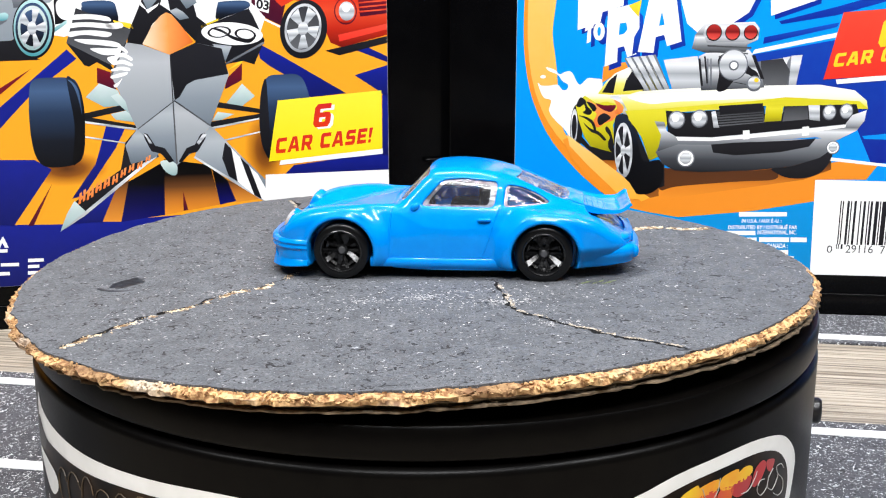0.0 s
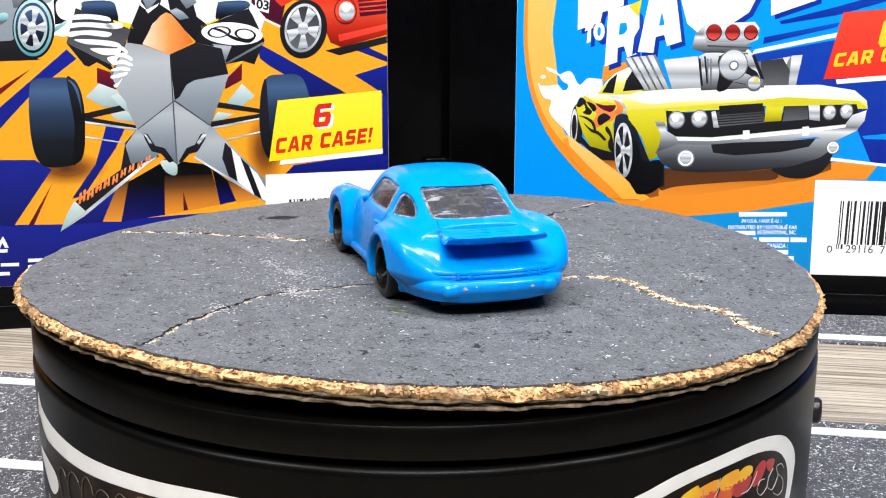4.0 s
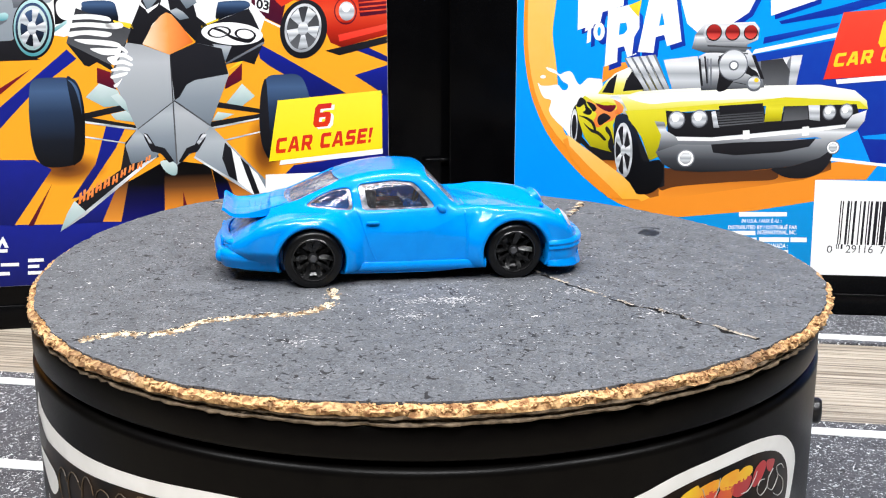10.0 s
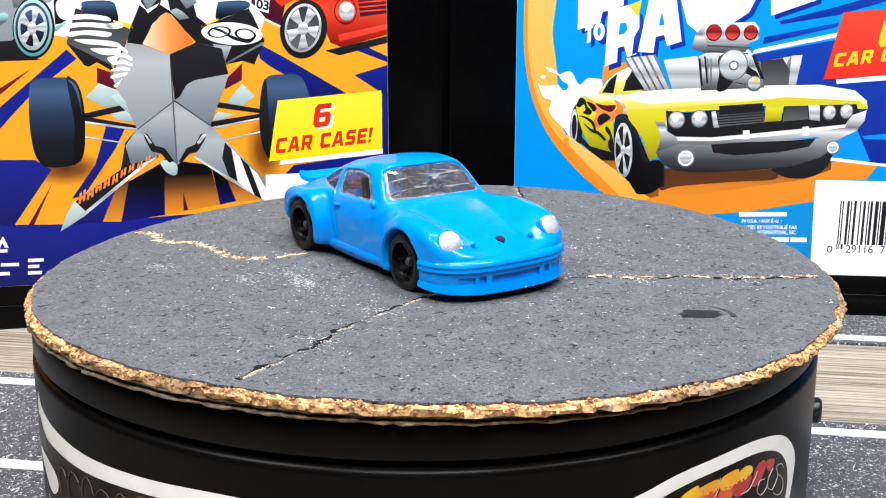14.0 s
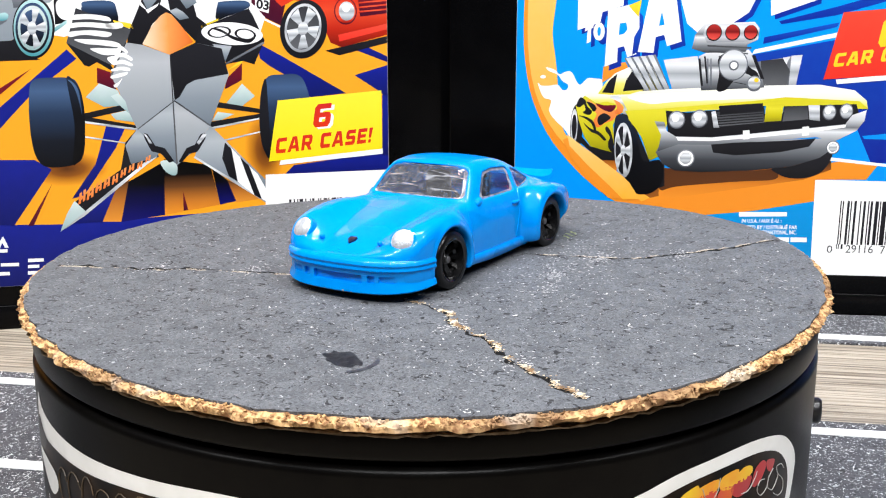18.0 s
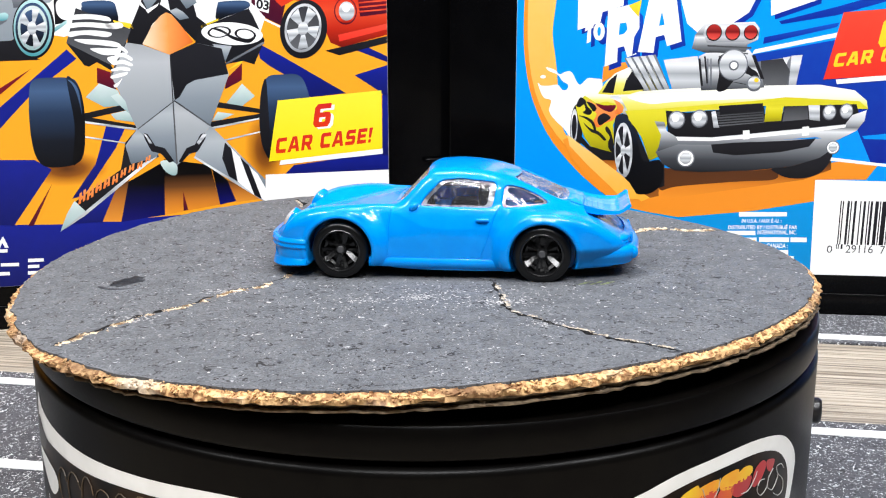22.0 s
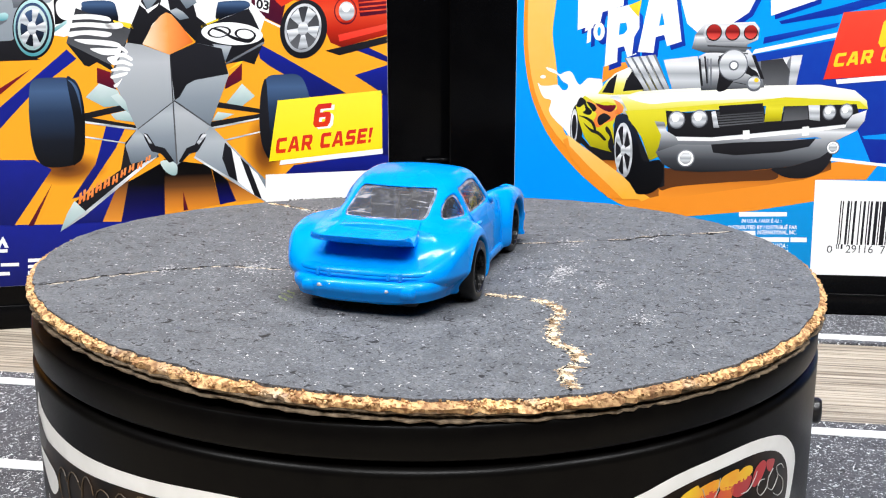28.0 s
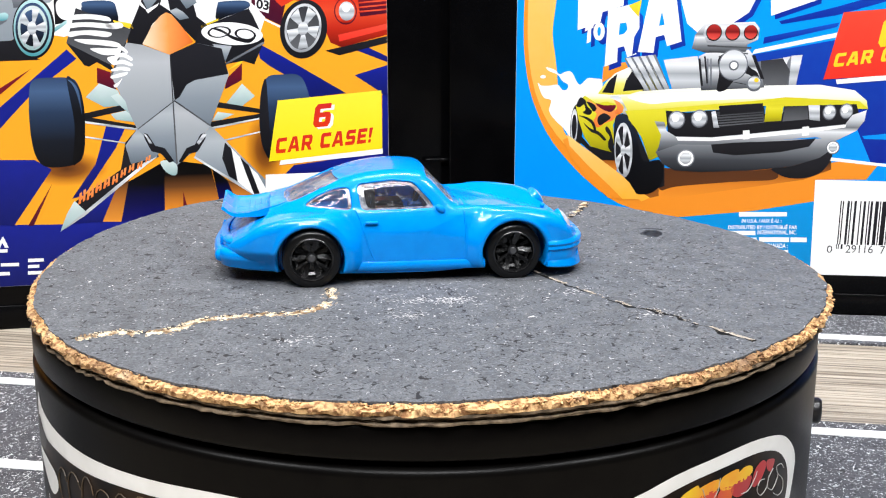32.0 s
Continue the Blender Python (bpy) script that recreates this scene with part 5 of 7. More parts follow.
# ---- assembly ----
build_room()
build_road("road_strip", -75.0, 51.0, ((42.4, 46.5), (-4.5, -0.5)), "dark speckled asphalt-print road strip with white lines")
build_road("road_strip", 113.0, 330.0, ((116.0, 120.6),), "dark speckled asphalt-print road strip with white lines")
drum = build_drum()
disc = build_disc()
car = build_car()
case_l, card_l = build_case((-0.1282, 0.1124, 0.0), 12.0, -70.0, 139.2, -66.0, 118.4, -1, "black car case with an orange and navy printed card")
case_r, card_r = build_case((0.1387, 0.1209, 0.0), -7.0, -132.6, 110.0, -111.3, 106.0, 1, "black car case with a bright blue printed card")
bm = bmesh.new()
box(bm, 130.2, 138.4, -2.2, 1.0, 47.7, 48.9, 0.4)
part("latch", bm, CASE, case_l, "small black latch")

# the printed cards
lay_ink(card_l, "ground", "orange", 0.6, ((-65.9, 13.7), (118.3, 13.7), (118.3, 145.9), (-65.9, 145.9)))
lay_ink(card_l, "sky", "white", 1, ((-34.5, 138.1), (118.3, 142.5), (118.3, 111.0), (83.2, 110.8), (80.8, 94.1), (77.9, 86.5), (68.7, 89.1), (57.1, 91.7), (44.0, 90.9), (39.8, 89.3), (27.9, 91.9), (22.1, 88.5), (18.2, 89.2), (-40.8, 87.6)))
lay_ink(card_l, "stripe", "navy", 1.5, ((22.3, 84.9), (24.9, 82.2), (11.7, 72.3), (1.7, 62.0), (-48.4, 26.4), (-47.2, 36.6), (2.3, 68.3)))
lay_ink(card_l, "stripe", "navy", 1.5, ((-45.0, 54.0), (10.6, 52.4), (15.2, 49.3), (2.9, 32.4), (-47.5, 34.1)))
lay_ink(card_l, "stripe", "navy", 1.5, ((-47.4, 34.6), (17.1, 32.3), (28.7, 32.6), (48.7, 33.5), (118.3, 35.9), (117.9, 13.7), (-50.8, 13.7)))
lay_ink(card_l, "stripe", "navy", 1.5, ((31.9, 62.2), (37.4, 61.4), (34.2, 55.3), (24.0, 41.1), (20.3, 40.1), (28.0, 50.6)))
lay_ink(card_l, "stripe", "navy", 1.5, ((37.2, 44.7), (48.4, 50.8), (47.4, 33.9), (34.2, 32.2)))
lay_ink(card_l, "stripe", "navy", 1.5, ((17.1, 32.1), (23.7, 36.4), (33.3, 42.5), (28.7, 32.4)))
lay_ink(card_l, "stripe", "navy", 1.5, ((62.3, 48.3), (66.9, 44.2), (69.4, 37.3), (64.4, 36.4)))
lay_ink(card_l, "stripe", "navy", 1.5, ((77.9, 86.3), (85.5, 82.1), (105.0, 70.4), (93.5, 69.4), (91.9, 73.3), (85.3, 76.9), (81.6, 79.1), (78.6, 81.5)))
lay_ink(card_l, "stripe", "navy", 1.5, ((107.8, 76.0), (118.3, 79.0), (118.3, 68.4), (115.8, 70.7)))
lay_ink(card_l, "stripe", "navy", 1.5, ((107.0, 84.3), (112.1, 84.6), (118.3, 81.7), (118.3, 79.9)))
lay_ink(card_l, "stripe", "navy", 1.5, ((84.2, 44.6), (87.9, 48.1), (118.3, 51.5), (118.3, 43.3)))
lay_ink(card_l, "stripe", "navy", 1.5, ((116.5, 69.7), (118.3, 69.6), (118.3, 50.2), (116.3, 50.3)))
lay_ink(card_l, "streak", "maroon", 2, ((-46.2, 44.1), (12.2, 79.6), (2.6, 72.0), (-46.5, 41.6)))
lay_ink(card_l, "streak", "maroon", 2.2, ((7.0, 32.3), (15.0, 45.0), (8.6, 32.3)))
lay_ink(card_l, "shade", "under_wing", 1.8, ((48.1, 51.3), (62.0, 49.1), (64.4, 36.4), (47.4, 33.9)))
lay_ink(card_l, "shade", "under_wing_soft", 1.75, ((28.7, 32.6), (34.4, 32.3), (37.5, 45.4), (33.3, 42.5)))
lay_ink(card_l, "stripe", "navy_night", 1.8, ((37.2, 44.7), (48.4, 50.8), (47.4, 33.9), (34.2, 32.2)))
lay_ink(card_l, "stripe", "navy_night", 1.85, ((62.3, 48.3), (66.9, 44.2), (69.4, 37.3), (64.4, 36.4)))
lay_ink(card_l, "streak", "maroon", 2.2, ((53.3, 41.2), (54.5, 35.2), (53.1, 34.9)))
lay_ink(card_l, "shade", "under_wing_soft", 1.7, ((66.9, 44.2), (79.0, 37.9), (69.4, 36.9)))
lay_oval(card_l, "shade", "cast_shadow", 1.45, 19.58, 49.40, 12.52, 5.41)
lay_oval(card_l, "shade", "cast_shadow", 1.45, 79.00, 53.29, 6.35, 11.95)
lay_ink(card_l, "silver_car", "hull", 2, ((-34.5, 138.1), (23.2, 139.7), (19.8, 99.2), (18.7, 98.4), (14.3, 97.9), (11.2, 94.4), (10.4, 89.5), (7.1, 87.6), (-41.1, 85.3)))
lay_ink(card_l, "shade", "black", 2, ((-41.1, 85.3), (7.1, 87.6), (10.7, 89.5), (10.0, 84.4), (14.8, 82.0), (-41.7, 80.5)))
lay_ink(card_l, "shade", "black", 2.1, ((23.2, 139.7), (30.4, 139.9), (23.9, 97.6), (22.9, 92.7), (19.7, 92.1), (19.8, 98.4)))
lay_ink(card_l, "light_streak", "aqua", 2.3, ((19.2, 91.1), (23.0, 93.4), (22.9, 92.4), (19.2, 89.8)))
lay_ink(card_l, "smoke", "white", 2.2, ((20.5, 98.4), (23.5, 100.1), (26.0, 98.4), (25.4, 94.6), (22.5, 93.4), (20.6, 95.0)), True)
lay_ink(card_l, "panel_line", "grey", 2.4, ((8.3, 100.0), (12.2, 100.5), (11.1, 97.3), (8.7, 96.8)))
lay_ink(card_l, "panel_line", "grey", 2.4, ((4.6, 93.6), (7.5, 95.2), (6.4, 93.1), (4.5, 92.0)))
lay_oval(card_l, "headlamp", "aqua", 2.5, 5.60, 94.41, 1.54, 1.12, 20)
lay_oval(card_l, "wheel", "black", 2.5, 13.68, 91.14, 5.80, 8.84, -8)
lay_oval(card_l, "wheel", "aqua", 2.7, 13.52, 91.14, 5.32, 8.20, -8)
lay_oval(card_l, "wheel", "tyre", 2.9, 13.37, 91.14, 4.69, 7.24, -8)
lay_oval(card_l, "wheel", "teal", 3.1, 13.37, 91.14, 4.07, 6.44, -8, 0.82)
lay_spokes(card_l, "silver", 3.2, 13.37, 91.14, 3.91, 6.28, 5, 0.55, -8, 80)
lay_oval(card_l, "wheel", "silver", 3.4, 13.21, 91.14, 1.25, 1.94, -8)
lay_ink(card_l, "rear_tyre", "tyre", 2.6, ((27.5, 97.2), (28.4, 98.7), (35.6, 98.8), (37.2, 96.7), (36.8, 92.3), (28.2, 95.6)), True)
lay_ink(card_l, "rear_tyre", "tyre", 2.6, ((65.9, 93.3), (66.6, 97.8), (67.8, 98.6), (74.9, 98.8), (75.8, 96.8), (69.0, 94.1)), True)
lay_ink(card_l, "vane", "gold", 2.8, ((36.0, 93.3), (41.1, 92.3), (42.0, 90.6), (36.7, 91.6)))
lay_ink(card_l, "vane", "gold", 2.8, ((61.3, 91.5), (66.6, 93.6), (66.5, 92.5), (61.7, 90.2)))
lay_ink(card_l, "vane", "gold", 2.8, ((29.6, 82.5), (34.4, 77.7), (32.4, 79.4)))
lay_ink(card_l, "vane", "gold", 2.8, ((68.2, 77.9), (73.6, 81.7), (73.1, 80.2)))
lay_ink(card_l, "strut", "black", 2.8, ((39.8, 89.0), (43.1, 95.9), (46.0, 102.4), (58.6, 102.4), (60.3, 94.2), (63.5, 91.6), (59.9, 86.5), (55.2, 91.7), (51.4, 95.5), (47.3, 92.2), (44.0, 86.0), (39.7, 86.3)))
lay_ink(card_l, "fin", "hull_blue", 3, ((43.6, 102.4), (46.2, 95.9), (49.0, 99.2), (46.7, 104.0)))
lay_ink(card_l, "fin", "hull_blue", 3, ((53.6, 102.4), (57.4, 96.5), (60.5, 98.3), (58.2, 104.1)))
lay_ink(card_l, "fin", "hull_blue", 3, ((52.4, 95.9), (54.5, 96.8), (56.5, 95.5), (58.1, 93.8), (55.2, 93.2)))
lay_ink(card_l, "fin", "white", 3.2, ((41.7, 100.8), (44.4, 97.2), (46.2, 95.9), (43.7, 99.5)))
lay_ink(card_l, "fin", "white", 3.2, ((51.6, 103.2), (52.6, 95.9), (49.8, 97.8)))
lay_ink(card_l, "fin", "white", 3.2, ((45.6, 96.2), (49.6, 98.2), (48.9, 97.2), (46.2, 95.2)))
lay_ink(card_l, "pod", "pod", 3, ((25.8, 96.8), (41.0, 90.6), (39.1, 86.3), (35.9, 80.7), (34.5, 80.2), (22.4, 86.8)))
lay_ink(card_l, "stripe", "white", 3.6, ((24.7, 94.8), (29.7, 95.0), (34.5, 94.3), (35.2, 93.0), (29.6, 93.6), (24.4, 93.5)), True)
lay_ink(card_l, "stripe", "white", 3.6, ((23.8, 92.4), (29.6, 92.7), (35.6, 92.0), (35.9, 90.8), (27.9, 91.4), (23.7, 91.1)), True)
lay_ink(card_l, "stripe", "white", 3.6, ((23.3, 89.9), (29.4, 90.4), (35.1, 89.7), (34.1, 88.4), (27.7, 89.1), (23.5, 88.5)), True)
lay_ink(card_l, "stripe", "white", 3.6, ((24.7, 87.8), (30.8, 87.7), (36.5, 86.9), (37.6, 85.4), (31.5, 86.1), (27.5, 86.5)), True)
lay_ink(card_l, "stripe", "white", 3.6, ((29.0, 85.1), (34.6, 85.1), (39.5, 84.7), (40.5, 83.2), (35.3, 83.1), (32.1, 83.3)), True)
lay_ink(card_l, "stripe", "white", 3.6, ((33.6, 82.3), (37.7, 83.0), (41.0, 82.5), (40.7, 80.7), (35.9, 79.9)), True)
lay_ink(card_l, "stripe", "white", 3.6, ((34.8, 78.4), (37.7, 79.9), (40.5, 80.3), (39.5, 78.7), (35.5, 76.9)), True)
lay_ink(card_l, "stripe", "white", 3.6, ((35.4, 75.0), (36.8, 76.0), (37.9, 76.2), (36.6, 74.2)), True)
lay_ink(card_l, "stripe", "white", 3.6, ((33.5, 92.0), (37.9, 92.6), (38.8, 91.3), (35.8, 90.7)), True)
lay_ink(card_l, "pod_underside", "black", 2.9, ((22.4, 86.8), (34.5, 80.2), (35.9, 77.7), (30.6, 81.1), (28.3, 79.8), (27.0, 80.2)))
lay_ink(card_l, "pod", "black", 3, ((59.4, 86.5), (60.7, 90.5), (64.2, 92.1), (75.8, 96.6), (77.1, 94.1), (80.2, 87.0), (68.3, 80.3), (66.8, 84.7)))
lay_ink(card_l, "pod_underside", "black", 2.9, ((80.2, 87.0), (77.9, 82.2), (76.8, 79.8), (73.4, 80.9), (67.9, 79.9)))
lay_ink(card_l, "pod_facet", "hull_blue", 3.2, ((64.5, 86.1), (70.2, 85.4), (68.0, 80.6)))
lay_ink(card_l, "pod_edge", "grey", 3.2, ((68.0, 80.3), (79.8, 86.6), (80.2, 86.1), (68.3, 79.8)))
lay_oval(card_l, "oval", "white", 3.4, 70.57, 89.08, 9.19, 3.37, -4)
lay_oval(card_l, "mark", "black", 3.6, 66.72, 89.61, 3.54, 1.68, 6, 0.8)
lay_oval(card_l, "mark", "black", 3.6, 74.46, 88.88, 3.24, 1.69, -8, 0.78)
lay_ink(card_l, "mark", "black", 3.7, ((64.1, 90.8), (67.1, 90.5), (70.7, 88.4), (74.7, 87.4), (77.5, 88.0), (75.4, 86.3), (70.7, 87.4), (67.7, 89.4)), True)
lay_ink(card_l, "inner_panel", "maroon", 2.9, ((30.5, 79.5), (34.1, 78.1), (35.7, 74.4), (35.5, 72.7), (30.2, 75.0)))
lay_ink(card_l, "inner_panel", "maroon", 2.9, ((68.1, 75.5), (73.1, 80.2), (72.8, 75.1), (67.6, 72.4)))
lay_ink(card_l, "vane", "teal", 3, ((26.6, 70.8), (30.7, 74.8), (35.9, 72.7), (37.9, 68.2), (31.8, 67.7)))
lay_ink(card_l, "vane", "teal", 3, ((67.0, 67.2), (72.8, 74.0), (76.6, 70.1), (72.5, 67.1), (66.6, 66.5)))
lay_ink(card_l, "vane", "teal", 3, ((33.4, 65.6), (38.7, 66.7), (40.1, 63.0), (34.8, 63.8)))
lay_ink(card_l, "vane", "teal", 3, ((63.3, 62.8), (65.0, 65.5), (70.0, 64.7), (66.1, 63.0)))
lay_ink(card_l, "suspension_arm", "black", 3.2, ((25.1, 65.8), (37.9, 68.5), (38.7, 66.8), (25.5, 64.1)))
lay_ink(card_l, "suspension_arm", "black", 3.2, ((24.6, 65.3), (40.7, 62.0), (40.8, 60.9), (25.0, 63.8)))
lay_ink(card_l, "suspension_arm", "black", 3.2, ((65.0, 68.6), (78.0, 66.1), (78.3, 64.7), (64.6, 66.9)))
lay_ink(card_l, "suspension_arm", "black", 3.2, ((62.0, 62.4), (79.0, 64.8), (78.9, 63.6), (62.2, 60.7)))
lay_ink(card_l, "suspension_rod", "silver", 3.3, ((25.0, 63.8), (40.8, 61.1), (40.8, 60.4), (24.9, 63.2)))
lay_ink(card_l, "suspension_rod", "silver", 3.3, ((62.2, 60.7), (78.9, 63.6), (78.9, 63.1), (62.2, 60.0)))
lay_ink(card_l, "suspension_rod", "silver", 3.3, ((24.8, 59.3), (37.1, 56.9), (37.1, 56.5), (24.7, 58.8)))
lay_ink(card_l, "suspension_rod", "silver", 3.3, ((65.8, 56.7), (78.7, 59.4), (78.7, 58.9), (66.1, 56.3)))
lay_ink(card_l, "front_tyre", "tyre", 3.4, ((10.2, 65.6), (10.9, 73.1), (12.0, 75.9), (14.8, 76.7), (22.3, 76.6), (24.7, 74.6), (25.7, 68.7), (25.7, 61.0), (24.6, 53.3), (21.5, 50.5), (14.1, 50.1), (11.3, 52.9), (10.3, 58.0)), True)
lay_ink(card_l, "tyre_wall", "tyre_wall", 3.6, ((21.6, 76.4), (23.8, 75.6), (25.2, 73.2), (25.9, 67.8), (25.7, 61.0), (24.7, 54.5), (22.9, 51.5), (21.5, 51.2), (22.8, 62.8)), True)
lay_ink(card_l, "tyre_edge", "tyre_light", 3.7, ((21.9, 76.1), (23.4, 75.2), (24.6, 73.2), (25.1, 69.5), (25.2, 65.3), (24.9, 67.8), (24.1, 72.0), (23.1, 74.6)), True)
lay_ink(card_l, "front_tyre", "tyre", 3.4, ((77.7, 64.0), (78.6, 71.8), (80.8, 76.0), (85.3, 76.6), (89.7, 76.5), (92.2, 73.7), (92.9, 66.3), (83.5, 63.8), (80.9, 50.5), (78.5, 53.8), (77.7, 58.7)), True)
lay_ink(card_l, "tyre_wall", "black", 3.6, ((77.7, 64.0), (78.6, 71.8), (80.1, 75.3), (80.5, 67.4), (80.6, 53.8), (78.9, 53.8), (77.8, 58.1)), True)
lay_ink(card_l, "hull", "hull", 3.8, ((39.1, 86.8), (44.0, 86.0), (51.7, 83.0), (52.4, 69.3), (52.3, 56.8), (40.8, 60.9), (34.2, 77.4), (35.9, 80.7)))
lay_ink(card_l, "hull", "hull_blue", 3.8, ((51.7, 83.0), (59.4, 86.5), (66.8, 84.9), (69.0, 76.8), (62.6, 61.4), (52.3, 56.8), (52.4, 69.3)))
lay_ink(card_l, "hull_shade", "black", 4, ((51.7, 83.0), (59.4, 86.5), (67.2, 84.7), (68.8, 77.0), (58.7, 75.3), (56.2, 74.0), (53.9, 70.3), (52.4, 69.3)))
lay_ink(card_l, "nose", "hull_blue", 4.2, ((40.8, 60.9), (52.4, 69.3), (51.9, 49.4), (50.5, 49.8), (46.6, 53.8)))
lay_ink(card_l, "nose", "hull", 4.2, ((52.4, 69.3), (62.6, 61.4), (57.6, 54.0), (52.4, 49.7), (51.9, 49.4)))
lay_ink(card_l, "panel_line", "pod", 4.5, ((40.8, 60.9), (52.4, 69.4), (52.3, 69.0), (41.0, 60.6)))
lay_ink(card_l, "panel_line", "pod", 4.5, ((52.4, 69.4), (62.6, 61.6), (62.4, 61.2), (52.3, 68.9)))
lay_ink(card_l, "panel_line", "pod", 4.5, ((51.7, 83.0), (52.0, 83.0), (52.2, 49.8), (51.7, 49.8)))
lay_ink(card_l, "panel_line", "pod", 4.5, ((34.2, 77.4), (39.1, 86.8), (39.4, 86.7), (34.7, 77.1)))
lay_ink(card_l, "bracket", "black", 4.6, ((42.7, 59.7), (43.9, 59.1), (45.8, 55.6), (48.6, 54.8), (51.1, 50.7), (49.7, 50.2), (47.4, 53.1), (44.6, 53.9), (42.8, 57.9)))
lay_ink(card_l, "bracket", "black", 4.6, ((60.8, 59.2), (59.5, 58.7), (57.7, 55.6), (55.1, 54.6), (52.5, 50.4), (53.4, 50.1), (55.8, 52.8), (58.4, 53.4), (61.0, 57.4)))
lay_ink(card_l, "bracket", "silver", 4.7, ((42.6, 59.5), (43.4, 59.1), (45.0, 56.3), (44.2, 56.3)))
lay_ink(card_l, "bracket", "silver", 4.7, ((60.4, 59.0), (61.4, 58.6), (58.9, 55.5), (58.2, 56.2)))
lay_ink(card_l, "nose_tip", "teal", 4.4, ((47.0, 50.6), (49.8, 50.9), (51.9, 49.4), (51.7, 46.6), (50.3, 46.3), (48.2, 47.8)), True)
lay_ink(card_l, "canopy", "canopy_pale", 4.4, ((51.4, 95.5), (49.7, 94.5), (47.3, 91.9), (44.0, 86.3), (51.7, 83.0), (51.6, 90.9)))
lay_ink(card_l, "canopy", "canopy", 4.4, ((51.4, 95.5), (52.9, 94.9), (55.5, 91.7), (58.9, 86.8), (51.7, 83.0), (51.6, 90.9)))
lay_ink(card_l, "wing", "black", 4, ((40.8, 60.9), (37.1, 56.9), (35.2, 48.6), (20.9, 39.0), (16.3, 30.4), (42.7, 50.4), (46.8, 52.2)))
lay_ink(card_l, "wing_facet", "hull_blue", 4.2, ((40.8, 60.9), (46.9, 53.5), (45.8, 51.9), (38.3, 50.2), (37.0, 55.9)))
lay_ink(card_l, "wing_tip", "teal", 4.3, ((21.0, 39.5), (24.0, 36.0), (16.1, 30.0), (18.5, 35.6)))
lay_ink(card_l, "wing_edge", "silver", 4.3, ((16.1, 30.0), (42.2, 50.5), (46.5, 52.4), (43.3, 50.1), (23.5, 34.6)))
lay_ink(card_l, "logo_shape", "flame", 4.8, ((22.0, 38.2), (22.6, 41.6), (23.4, 42.3), (23.2, 40.5), (23.7, 40.9), (23.8, 42.6), (24.6, 43.1), (24.1, 39.6), (23.4, 39.0), (23.5, 40.1), (23.0, 39.7), (22.7, 38.5)))
lay_ink(card_l, "logo_shape", "flame", 4.8, ((24.5, 39.4), (25.1, 42.6), (25.9, 43.2), (25.7, 41.6), (26.1, 41.9), (26.3, 43.6), (27.0, 44.0), (26.6, 40.7), (25.9, 40.2), (26.0, 41.1), (25.4, 40.8), (25.2, 39.7)))
lay_ink(card_l, "logo_shape", "flame", 4.8, ((27.1, 41.5), (27.7, 44.5), (28.4, 45.0), (28.2, 43.5), (28.7, 43.9), (28.8, 45.4), (29.5, 45.8), (29.1, 42.7), (28.4, 42.2), (28.5, 43.1), (28.0, 42.8), (27.8, 41.8)))
lay_ink(card_l, "logo_shape", "flame", 4.8, ((29.6, 42.8), (30.2, 45.6), (30.9, 46.1), (30.7, 44.7), (31.1, 45.0), (31.2, 46.4), (32.0, 46.8), (31.6, 43.9), (30.9, 43.5), (31.0, 44.3), (30.5, 44.0), (30.3, 43.1)))
lay_ink(card_l, "logo_shape", "flame", 4.8, ((32.2, 43.9), (32.7, 46.5), (33.3, 46.9), (33.2, 45.6), (33.6, 45.9), (33.7, 47.2), (34.4, 47.6), (34.0, 44.9), (33.4, 44.5), (33.4, 45.3), (33.0, 45.0), (32.8, 44.2)))
lay_ink(card_l, "logo_shape", "flame", 4.8, ((34.8, 46.0), (35.3, 48.3), (35.9, 48.7), (35.7, 47.6), (36.1, 47.8), (36.2, 49.0), (36.9, 49.3), (36.5, 46.9), (35.9, 46.6), (36.0, 47.2), (35.6, 47.0), (35.4, 46.2)))
lay_ink(card_l, "logo_shape", "flame", 4.8, ((37.3, 47.5), (37.8, 49.6), (38.4, 50.0), (38.2, 48.9), (38.6, 49.2), (38.7, 50.2), (39.4, 50.5), (39.0, 48.3), (38.4, 48.0), (38.5, 48.6), (38.1, 48.4), (37.9, 47.7)))
lay_ink(card_l, "logo_shape", "flame", 4.8, ((39.9, 48.5), (40.3, 50.4), (40.9, 50.7), (40.7, 49.8), (41.1, 50.0), (41.2, 50.9), (41.8, 51.2), (41.5, 49.2), (40.9, 49.0), (41.0, 49.5), (40.6, 49.3), (40.4, 48.7)))
lay_ink(card_l, "logo_shape", "flame", 4.8, ((42.5, 50.5), (42.9, 52.1), (43.4, 52.4), (43.3, 51.6), (43.6, 51.8), (43.7, 52.6), (44.3, 52.8), (44.0, 51.1), (43.5, 50.9), (43.5, 51.4), (43.1, 51.2), (43.0, 50.6)))
lay_ink(card_l, "wing", "hull_blue", 4, ((62.6, 61.4), (78.8, 43.8), (78.6, 36.7), (57.5, 52.0), (58.5, 55.2)))
lay_ink(card_l, "wing_edge", "silver", 4.1, ((57.5, 52.0), (78.6, 37.4), (78.5, 36.5), (57.1, 51.5)))
lay_ink(card_l, "wing_stripe", "black", 4.3, ((66.8, 56.0), (68.9, 53.6), (70.0, 43.7), (67.5, 45.3), (65.7, 51.1)))
lay_ink(card_l, "wing_stripe", "white", 4.4, ((68.6, 54.2), (71.2, 51.2), (75.1, 39.0), (70.2, 43.4)))
